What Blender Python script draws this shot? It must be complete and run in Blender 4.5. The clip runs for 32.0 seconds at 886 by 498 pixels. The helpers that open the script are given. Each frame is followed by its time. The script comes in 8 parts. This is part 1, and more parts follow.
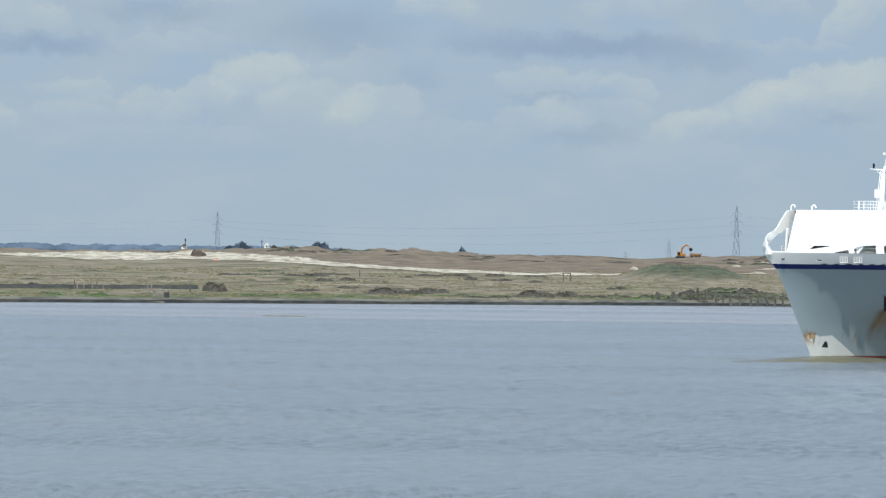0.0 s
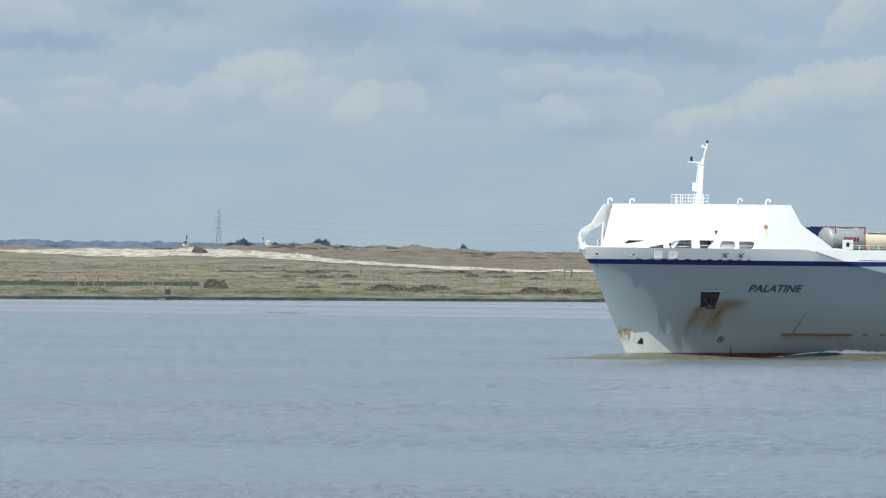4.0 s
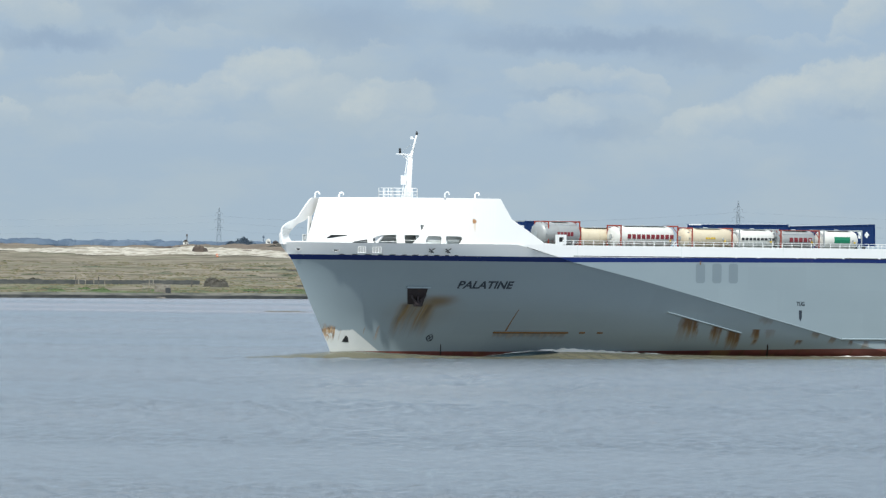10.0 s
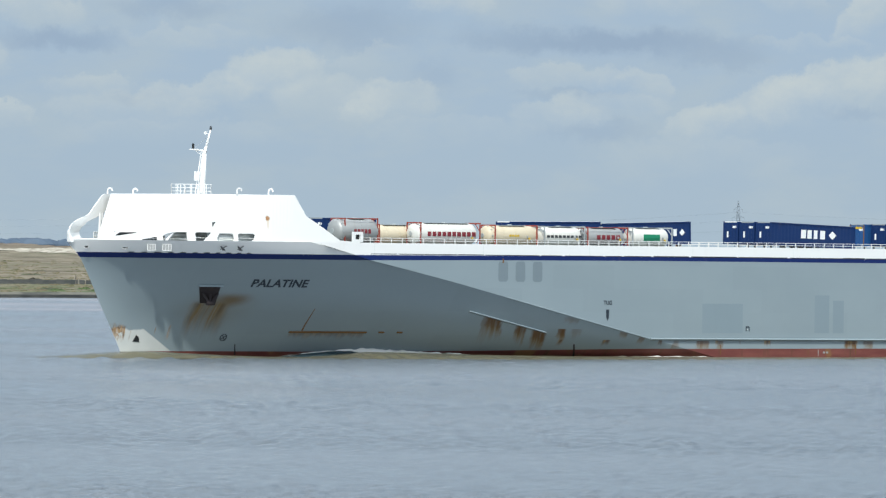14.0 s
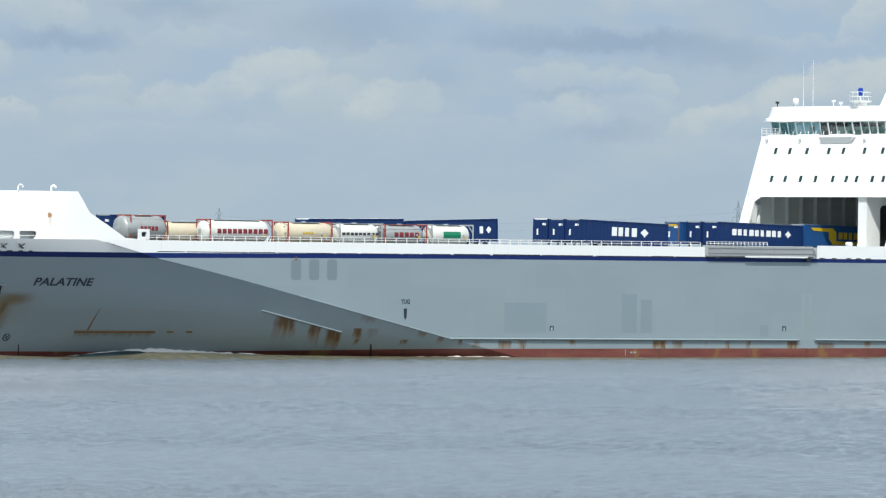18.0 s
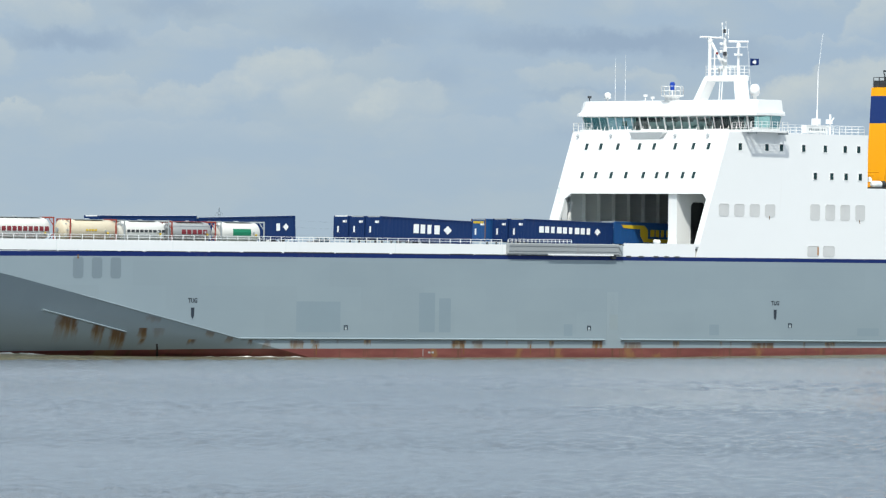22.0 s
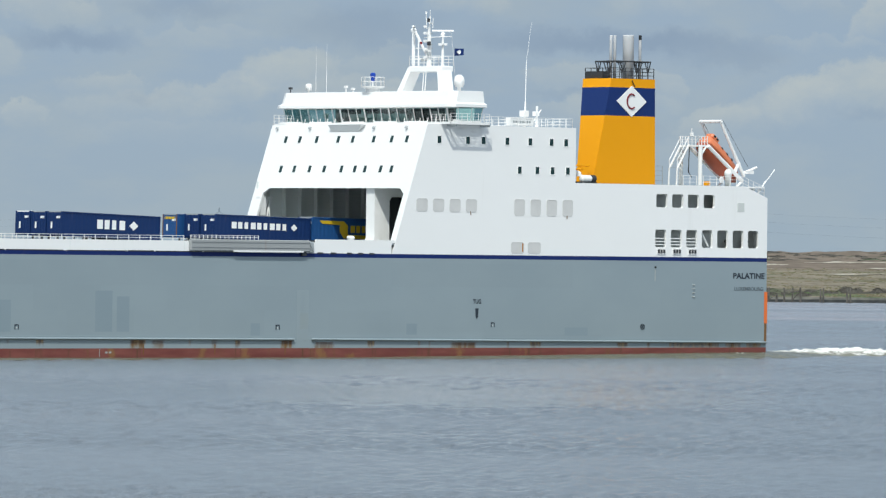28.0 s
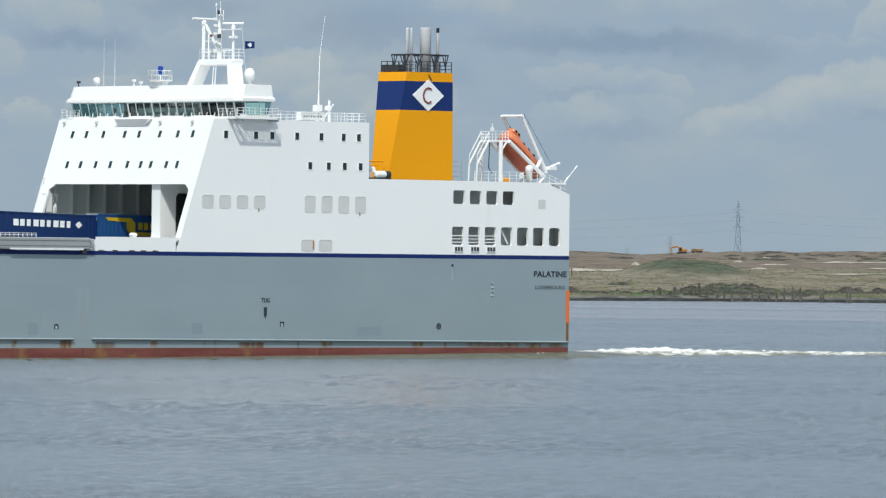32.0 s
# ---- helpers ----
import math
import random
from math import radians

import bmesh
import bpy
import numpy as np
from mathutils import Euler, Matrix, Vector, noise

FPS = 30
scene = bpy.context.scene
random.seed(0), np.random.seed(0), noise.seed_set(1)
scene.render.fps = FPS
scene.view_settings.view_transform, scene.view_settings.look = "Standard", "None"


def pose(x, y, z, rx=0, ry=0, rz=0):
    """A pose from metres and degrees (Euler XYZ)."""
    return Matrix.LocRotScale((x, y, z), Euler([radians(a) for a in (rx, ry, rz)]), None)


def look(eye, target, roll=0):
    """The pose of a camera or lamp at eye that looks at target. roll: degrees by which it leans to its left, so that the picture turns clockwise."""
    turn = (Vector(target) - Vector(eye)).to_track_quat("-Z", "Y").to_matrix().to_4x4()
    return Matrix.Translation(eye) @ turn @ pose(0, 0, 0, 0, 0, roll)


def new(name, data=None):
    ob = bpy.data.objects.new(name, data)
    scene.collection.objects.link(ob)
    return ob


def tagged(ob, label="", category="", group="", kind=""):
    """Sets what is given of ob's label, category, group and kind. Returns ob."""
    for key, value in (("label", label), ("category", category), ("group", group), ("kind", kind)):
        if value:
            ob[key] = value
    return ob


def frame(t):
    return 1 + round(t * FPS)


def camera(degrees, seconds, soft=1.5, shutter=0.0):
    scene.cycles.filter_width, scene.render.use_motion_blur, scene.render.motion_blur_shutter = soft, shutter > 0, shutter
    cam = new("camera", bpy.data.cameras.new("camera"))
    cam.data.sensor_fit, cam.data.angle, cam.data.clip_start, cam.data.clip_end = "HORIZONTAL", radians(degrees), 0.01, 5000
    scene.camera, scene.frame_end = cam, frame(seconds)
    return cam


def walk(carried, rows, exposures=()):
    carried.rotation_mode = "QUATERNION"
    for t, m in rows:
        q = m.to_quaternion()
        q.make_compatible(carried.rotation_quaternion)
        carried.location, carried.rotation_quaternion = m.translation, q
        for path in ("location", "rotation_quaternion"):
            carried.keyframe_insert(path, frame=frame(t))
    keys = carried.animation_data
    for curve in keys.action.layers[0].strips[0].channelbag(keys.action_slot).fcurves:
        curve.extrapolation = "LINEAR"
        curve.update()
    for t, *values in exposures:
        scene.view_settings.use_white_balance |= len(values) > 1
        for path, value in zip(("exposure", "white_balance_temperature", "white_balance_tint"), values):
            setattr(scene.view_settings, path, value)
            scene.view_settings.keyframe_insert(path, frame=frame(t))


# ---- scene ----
# ---- camera ----
# ship's track: position at mid clip, speed, heading (all fitted)
F_DEG = 7.508
EYE_Z = 12.05
PITCH, ROLL = -0.006, -0.671
cam = camera(F_DEG, 32.0, soft=1.28)
# (seconds, extra tilt, extra turn): the head settles in the first six seconds
SETTLE = [(0.0, 0.0384, -0.0129), (1.0, 0.0302, -0.0067), (2.0, 0.0230, -0.0058), (2.5, 0.0175, -0.0048),
          (4.5, 0.0085, -0.0019), (5.0, 0.0029, -0.0010), (6.0, 0.0, 0.0), (32.0, 0.0, 0.0)]
# the camera's own exposure falls a little as the bright house comes into view
walk(cam, [(t, pose(0, 0, EYE_Z, 90 + PITCH + a, ROLL, b)) for t, a, b in SETTLE],
     [(0.0, -0.08, 6300, 5), (6.0, -0.06, 6320, 5), (12.0, -0.02, 6350, 5), (19.0, 0.0, 6400, 5), (24.0, -0.06, 6400, 5), (28.0, -0.25, 6350, 5), (32.0, -0.30, 6340, 5)])

MID = (97.7, 13.1, 0.0)          # midships on the centreline, counted from the stem and the port side


def ship_pose(t):
    """The ship's place and heading at t seconds: a slow turn to port at about 7 m/s."""
    t = t - 16.0
    s = 7.0165 * t + 0.0063 * t * t
    heading = 0.7142 + 0.0013 * t
    course = 0.7142 - 0.0682 + 0.00065 * t
    return pose(23.039 - s * math.cos(course), 768.31 - s * math.sin(course), 0, 0, 0, math.degrees(heading))


SHIP_TIMES = [float(i) for i in range(0, 33, 2)]
CARRIED = []                     # (thing, its pose on the ship)

# ---- light ----
SUN_DIR = Vector((-0.07, -0.635, 0.77)).normalized()
sun = new("sun", bpy.data.lights.new("sun", "SUN"))
sun.data.energy, sun.data.angle, sun.data.color = 3.85, radians(1.6), (1.0, 0.965, 0.905)
sun.matrix_world = look(SUN_DIR * 100, (0, 0, 0))
scene.view_settings.exposure = 0.0

world = bpy.data.worlds.new("sky")
scene.world = world
world.use_nodes = True
wn, wl = world.node_tree.nodes, world.node_tree.links
wn.clear()
w_out, w_bg, w_sky = wn.new("ShaderNodeOutputWorld"), wn.new("ShaderNodeBackground"), wn.new("ShaderNodeTexSky")
w_sky.sky_type, w_sky.sun_disc = "NISHITA", False
w_sky.sun_elevation = math.asin(SUN_DIR.z)
w_sky.sun_rotation = math.atan2(SUN_DIR.x, SUN_DIR.y)
w_sky.air_density, w_sky.dust_density = 1.0, 1.5
w_noise, w_co, w_map = wn.new("ShaderNodeTexNoise"), wn.new("ShaderNodeTexCoord"), wn.new("ShaderNodeMapping")
w_map.inputs["Scale"].default_value = (1, 1, 3)
w_noise.inputs["Scale"].default_value, w_noise.inputs["Detail"].default_value = 3.0, 6
w_ramp, w_mix = wn.new("ShaderNodeValToRGB"), wn.new("ShaderNodeMix")
w_ramp.color_ramp.elements[0].position, w_ramp.color_ramp.elements[1].position = 0.32, 0.60
w_mix.data_type = "RGBA"
# clouds grow brighter towards the zenith, as under a broken overcast
w_sep, w_up, w_cloud = wn.new("ShaderNodeSeparateXYZ"), wn.new("ShaderNodeMapRange"), wn.new("ShaderNodeMix")
w_up.inputs["From Min"].default_value, w_up.inputs["From Max"].default_value = 0.05, 0.75
w_cloud.data_type = "RGBA"
w_cloud.inputs["A"].default_value, w_cloud.inputs["B"].default_value = (4.2, 4.85, 5.65, 1), (10.6, 11.8, 13.3, 1)
wl.new(w_co.outputs["Generated"], w_sep.inputs["Vector"])
wl.new(w_sep.outputs["Z"], w_up.inputs["Value"])
wl.new(w_up.outputs[0], w_cloud.inputs["Factor"])
wl.new(w_cloud.outputs["Result"], w_mix.inputs["B"])
wl.new(w_co.outputs["Generated"], w_map.inputs["Vector"])
wl.new(w_map.outputs["Vector"], w_noise.inputs["Vector"])
wl.new(w_noise.outputs["Fac"], w_ramp.inputs["Fac"])
wl.new(w_ramp.outputs["Color"], w_mix.inputs["Factor"])
wl.new(w_sky.outputs["Color"], w_mix.inputs["A"])
wl.new(w_mix.outputs["Result"], w_bg.inputs["Color"])
wl.new(w_bg.outputs["Background"], w_out.inputs["Surface"])
w_bg.inputs["Strength"].default_value = 0.11


# ---- mesh helpers ----
class Solid:
    """Vertices and faces of one mesh, put together from simple shaped pieces."""

    def __init__(self):
        self.v, self.f = [], []

    def add(self, verts, faces):
        n = len(self.v)
        self.v += [tuple(p) for p in verts]
        self.f += [tuple(i + n for i in q) for q in faces]
        return self

    def box(self, x0, x1, y0, y1, z0, z1):
        v = [(x, y, z) for z in (z0, z1) for y in (y0, y1) for x in (x0, x1)]
        return self.add(v, [(0, 2, 3, 1), (4, 5, 7, 6), (0, 1, 5, 4), (2, 6, 7, 3), (0, 4, 6, 2), (1, 3, 7, 5)])

    def chamfer(self, x0, x1, y0, y1, z0, z1, b):
        """A box with bevelled edges all round its top and upright corners."""
        def ring(e, z):
            return [(x0 + b + e, y0 + e, z), (x1 - b - e, y0 + e, z), (x1 - e, y0 + b + e, z), (x1 - e, y1 - b - e, z),
                    (x1 - b - e, y1 - e, z), (x0 + b + e, y1 - e, z), (x0 + e, y1 - b - e, z), (x0 + e, y0 + b + e, z)]
        return self.loft([ring(b, z0), ring(0, z0 + b), ring(0, z1 - b), ring(b, z1)])

    def loft(self, rings, closed=True, caps=True):
        n, k = len(rings[0]), len(rings)
        v = [p for r in rings for p in r]
        f = []
        for j in range(k - 1):
            for i in range(n if closed else n - 1):
                a, b = j * n + i, j * n + (i + 1) % n
                f.append((a, b, b + n, a + n))
        if caps and closed:
            f.append(tuple(reversed(range(n))))
            f.append(tuple(range((k - 1) * n, k * n)))
        return self.add(v, f)

    def tube(self, p, q, r, n=6, r2=None):
        p, q = Vector(p), Vector(q)
        d = (q - p).normalized()
        a = d.orthogonal().normalized()
        b = d.cross(a)
        r2 = r if r2 is None else r2
        rings = []
        for c, rad in ((p, r), (q, r2)):
            rings.append([c + rad * (math.cos(2 * math.pi * i / n) * a + math.sin(2 * math.pi * i / n) * b) for i in range(n)])
        return self.loft(rings)

    def lathe(self, c, axis, prof, n=16):
        """A turned body: prof is (distance along the axis, radius) pairs from the point c."""
        d = Vector(axis).normalized()
        a = d.orthogonal().normalized()
        b = d.cross(a)
        c = Vector(c)
        return self.loft([[c + t * d + r * (math.cos(2 * math.pi * i / n) * a + math.sin(2 * math.pi * i / n) * b)
                           for i in range(n)] for t, r in prof])

    def prism(self, poly, axis, a, b):
        """A flat outline (two coordinates in order) pulled from a to b along x, y or z."""
        def at(p, w):
            return {"x": (w, p[0], p[1]), "y": (p[0], w, p[1]), "z": (p[0], p[1], w)}[axis]
        return self.loft([[at(p, a) for p in poly], [at(p, b) for p in poly]])

    def path(self, pts, r, n=5):
        for p, q in zip(pts, pts[1:]):
            self.tube(p, q, r, n)
        return self

    def plate(self, x0, x1, z0, z1, y0, y1, holes, corner=0.0):
        """An upright plate along x between y0 and y1, with openings (x0, x1, z0, z1) cut through."""
        xs = sorted({x0, x1, *[v for h in holes for v in h[:2]]})
        zs = sorted({z0, z1, *[v for h in holes for v in h[2:]]})
        for i in range(len(xs) - 1):
            run = None
            for j in range(len(zs) - 1):
                cx, cz = (xs[i] + xs[i + 1]) / 2, (zs[j] + zs[j + 1]) / 2
                solid = not any(h[0] < cx < h[1] and h[2] < cz < h[3] for h in holes)
                if solid and run is None:
                    run = zs[j]
                if run is not None and (not solid or j == len(zs) - 2):
                    self.box(xs[i], xs[i + 1], y0, y1, run, zs[j + 1] if solid else zs[j])
                    run = None
        if corner:
            for h in holes:
                for cx, sx in ((h[0], 1), (h[1], -1)):
                    for cz, sz in ((h[2], 1), (h[3], -1)):
                        e = 0.3 * corner
                        self.prism([(cx, cz), (cx + sx * corner, cz), (cx + sx * e, cz + sz * e), (cx, cz + sz * corner)], "y", y0 + 0.004, y1 - 0.004)
        return self

    def shift(self, x, y, z):
        self.v = [(p[0] + x, p[1] + y, p[2] + z) for p in self.v]
        return self

    def apply(self, m):
        self.v = [tuple(m @ Vector(p)) for p in self.v]
        return self

    weld = False

    def mesh(self, name, material, smooth=False, fix=True):
        me = bpy.data.meshes.new(name)
        me.from_pydata([tuple(p) for p in self.v], [], self.f)
        if fix:
            bm = bmesh.new()
            bm.from_mesh(me)
            if self.weld:
                bmesh.ops.remove_doubles(bm, verts=bm.verts, dist=0.002)
            bmesh.ops.recalc_face_normals(bm, faces=bm.faces)
            bm.to_mesh(me)
            bm.free()
        if material:
            me.materials.append(material)
        if smooth:
            me.polygons.foreach_set("use_smooth", [True] * len(me.polygons))
        return me


def part(name, solid, material, parent, label="", smooth=False, fix=True):
    ob = new(name, solid.mesh(name, material, smooth, fix))
    ob.parent = parent
    return tagged(ob, label)


def sp(name, solid, material, parent, label="", smooth=False, fix=True):
    """A part of the ship, given in metres from the stem, the port side and the water."""
    return part(name, solid.shift(-MID[0], -MID[1], -MID[2]), material, parent, label, smooth, fix)


def thing(name, label, category, group="", kind=""):
    return tagged(new(name), label, category, group, kind)


def text_solid(words, height, width):
    """The letters of a word as a flat mesh, lower left at the origin, scaled to a height and a width."""
    cu = bpy.data.curves.new("words", "FONT")
    cu.body, cu.extrude, cu.offset = words, 0.0, 0.03
    ob = new("words", cu)
    dg = bpy.context.evaluated_depsgraph_get()
    me = ob.evaluated_get(dg).to_mesh()
    v = [tuple(p.co) for p in me.vertices]
    f = [tuple(p.vertices) for p in me.polygons]
    bpy.data.objects.remove(ob)
    bpy.data.curves.remove(cu)
    x0, x1 = min(p[0] for p in v), max(p[0] for p in v)
    y0, y1 = min(p[1] for p in v), max(p[1] for p in v)
    s = Solid()
    s.add([((p[0] - x0) / (x1 - x0) * width, (p[1] - y0) / (y1 - y0) * height, 0) for p in v], f)
    return s


# ---- materials ----
class Nodes:
    """A short way to write node trees."""

    def __init__(self, name):
        self.mat = bpy.data.materials.new(name)
        self.mat.use_nodes = True
        self.t = self.mat.node_tree
        self.b = self.t.nodes["Principled BSDF"]
        self.out = self.t.nodes["Material Output"]
        self.co = self.t.nodes.new("ShaderNodeTexCoord").outputs["Object"]

    def node(self, kind, **inputs):
        n = self.t.nodes.new("ShaderNode" + kind)
        for k, v in inputs.items():
            self.put(n.inputs[k.replace("_", " ")], v)
        return n

    def put(self, socket, v):
        if isinstance(v, bpy.types.NodeSocket):
            self.t.links.new(v, socket)
        else:
            socket.default_value = v

    def noise(self, scale, stretch=(1, 1, 1), detail=4.0, rough=0.55, co=None, distort=0.0):
        m = self.node("Mapping", Vector=co or self.co, Scale=stretch)
        n = self.node("TexNoise", Vector=m.outputs[0], Scale=scale, Detail=detail, Roughness=rough, Distortion=distort)
        return n.outputs["Fac"]

    def ramp(self, fac, lo, hi, a=0.0, b=1.0):
        n = self.node("MapRange", Value=fac)
        n.interpolation_type = "SMOOTHSTEP"
        for k, v in zip(("From Min", "From Max", "To Min", "To Max"), (lo, hi, a, b)):
            n.inputs[k].default_value = v
        return n.outputs[0]

    def mix(self, fac, a, b, mode="MIX"):
        n = self.t.nodes.new("ShaderNodeMix")
        n.data_type, n.blend_type = "RGBA", mode
        self.put(n.inputs["Factor"], fac)
        for s, v in (("A", a), ("B", b)):
            self.put(n.inputs[s], (*v, 1) if isinstance(v, tuple) else v)
        return n.outputs["Result"]

    def math(self, op, a, b=0.0, c=0.0):
        n = self.t.nodes.new("ShaderNodeMath")
        n.operation = op
        for i, v in enumerate((a, b, c)):
            self.put(n.inputs[i], v)
        return n.outputs[0]

    def xyz(self):
        n = self.node("SeparateXYZ", Vector=self.co)
        return n.outputs

    def blob(self, centre, radii, warp=0.0, warp_scale=0.3, stretch=(1, 1, 1)):
        """1 inside an ellipsoid, fading to 0 at its rim, with a ragged edge."""
        n = self.node("VectorMath", Vector=self.co)
        n.operation = "SUBTRACT"
        n.inputs[1].default_value = centre
        d = self.node("VectorMath", Vector=n.outputs[0])
        d.operation = "DIVIDE"
        d.inputs[1].default_value = radii
        ln = self.node("VectorMath", Vector=d.outputs[0])
        ln.operation = "LENGTH"
        r = ln.outputs["Value"]
        if warp:
            r = self.math("ADD", r, self.math("MULTIPLY", self.math("SUBTRACT", self.noise(warp_scale, stretch, 6), 0.5), warp))
        return r

    def bump(self, height, strength=0.3, distance=0.05):
        n = self.node("Bump", Height=height, Strength=strength, Distance=distance)
        self.t.links.new(n.outputs[0], self.b.inputs["Normal"])

    def set(self, color, rough=0.5, metal=0.0, spec=0.5):
        self.put(self.b.inputs["Base Color"], (*color, 1) if isinstance(color, tuple) else color)
        self.put(self.b.inputs["Roughness"], rough)
        self.b.inputs["Metallic"].default_value = metal
        self.b.inputs["Specular IOR Level"].default_value = spec
        return self.mat


def paint(name, color, dirt=0.12, rough=0.45, scale=0.6, grime=(0.25, 0.17, 0.10), metal=0.0, streak=True, spec=0.5):
    """Painted steel: faint uneven weathering, thin dirty runs, a slight ripple in the plate."""
    n = Nodes(name)
    big = n.ramp(n.noise(scale * 0.3), 0.35, 0.7)
    c = n.mix(n.math("MULTIPLY", big, dirt * 0.7), color, tuple(v * 0.72 for v in color))
    if streak:
        runs = n.ramp(n.noise(1.1, (1, 1, 0.09), 5), 0.60, 0.80)
        c = n.mix(n.math("MULTIPLY", runs, dirt), c, grime)
    fine = n.noise(9 * scale, detail=5)
    n.bump(fine, 0.05, 0.02)
    return n.set(c, n.ramp(fine, 0.2, 0.8, rough - 0.08, rough + 0.12), metal, spec)


WHITE = paint("white_paint", (0.85, 0.85, 0.84), 0.05, 0.42)
GREY_DECK = paint("deck_paint", (0.22, 0.25, 0.24), 0.3, 0.7)
INNER = paint("inner_grey", (0.76, 0.79, 0.77), 0.15, 0.6)
GALV = paint("galvanised_steel", (0.42, 0.45, 0.46), 0.2, 0.45, metal=0.3)
BLUE_LINE = paint("stripe_blue", (0.008, 0.022, 0.120), 0.1, 0.5, spec=0.2)
NAVY = paint("container_navy", (0.007, 0.028, 0.112), 0.12, 0.5, spec=0.25)
MIDBLUE = paint("container_blue", (0.014, 0.075, 0.235), 0.12, 0.45)
YELLOW = paint("funnel_yellow", (0.80, 0.335, 0.003), 0.04, 0.5, spec=0.2)
FUNNEL_BLUE = paint("funnel_blue", (0.010, 0.030, 0.135), 0.05, 0.5, spec=0.2)
LOGO_YELLOW = paint("marking_yellow", (0.62, 0.42, 0.02), 0.1, 0.5)
LOGO_RED = paint("marking_red", (0.20, 0.022, 0.032), 0.08, 0.5)
TANK_WHITE = paint("tank_white", (0.68, 0.67, 0.63), 0.22, 0.45)
TANK_CREAM = paint("tank_cream", (0.62, 0.54, 0.40), 0.28, 0.5)
TANK_GREY = paint("tank_grey", (0.36, 0.37, 0.37), 0.2, 0.4, metal=0.2)
FRAME_RED = paint("frame_red", (0.30, 0.058, 0.040), 0.3, 0.6, spec=0.3)
ORANGE = paint("lifeboat_orange", (0.66, 0.20, 0.085), 0.12, 0.45)
GREEN = paint("sign_green", (0.01, 0.20, 0.10), 0.1, 0.5)
BLACK = paint("black_paint", (0.012, 0.014, 0.016), 0.05, 0.5)
DARK_STEEL = paint("dark_steel", (0.035, 0.038, 0.042), 0.1, 0.5)
STAINLESS = paint("exhaust_steel", (0.62, 0.63, 0.64), 0.4, 0.6, 2.0, (0.36, 0.36, 0.36))
LAMP_BLUE = paint("lamp_blue", (0.008, 0.05, 0.36), 0.02, 0.3, streak=False)
LETTER = paint("lettering_dark", (0.020, 0.030, 0.045), 0.1, 0.5)
SHUTTER_PANEL = paint("shutter_panel", (0.63, 0.625, 0.61), 0.30, 0.5, 2.0)
RAMP_GREY = paint("gangway_grey", (0.32, 0.335, 0.34), 0.35, 0.55)
CREAM_PANEL = paint("shutter_paint", (0.60, 0.62, 0.60), 0.12, 0.5)


def glass_material():
    n = Nodes("tinted_glass")
    return n.set(n.mix(n.noise(0.7), (0.008, 0.022, 0.024), (0.022, 0.060, 0.062)), 0.08, 0.0, 0.35)


GLASS = glass_material()


def clear_glass():
    """Thin green-tinted panes: part see-through, part mirror."""
    n = Nodes("bridge_glass")
    tint = n.node("BsdfTransparent", Color=(0.26, 0.46, 0.46, 1))
    gloss = n.node("BsdfGlossy", Color=(0.75, 0.85, 0.85, 1), Roughness=0.04)
    m = n.node("MixShader", Fac=n.ramp(n.noise(0.5), 0.3, 0.7, 0.04, 0.14))
    n.t.links.new(tint.outputs[0], m.inputs[1])
    n.t.links.new(gloss.outputs[0], m.inputs[2])
    n.t.links.new(m.outputs[0], n.out.inputs["Surface"])
    return n.mat


CLEAR = clear_glass()


def drips(n, c, line, length, cover, amount):
    """Rust running down from a line (x, z, x, z) along the ship's side."""
    xa, za, xb, zb = line
    x, y, z = n.xyz()[0:3]
    grade = (zb - za) / (xb - xa)
    d = n.math("SUBTRACT", n.math("ADD", n.math("MULTIPLY", x, grade), za + (MID[0] - xa) * grade), z)
    where = n.math("MULTIPLY", n.ramp(n.noise(0.30, (1, 0, 0), 2), cover, cover + 0.05), n.math("MULTIPLY", n.ramp(x, xa - MID[0], xa - MID[0] + 0.2), n.ramp(x, xb - MID[0], xb - MID[0] - 0.2)))
    fine = n.noise(1.0, (1, 0, 0.06), 5, 0.65)
    run = n.math("DIVIDE", d, n.math("MULTIPLY", n.ramp(fine, 0.32, 0.68, 0.45, 1.0), length))
    m = n.math("MULTIPLY", n.math("MULTIPLY", n.ramp(d, 0.0, 0.08), n.ramp(run, 1.0, 0.25)), where)
    tone = n.mix(n.ramp(n.noise(2.2, (1, 0, 0.3), 4), 0.42, 0.60), (0.105, 0.050, 0.018), (0.30, 0.18, 0.055))
    return n.mix(n.math("MULTIPLY", m, amount), c, tone)


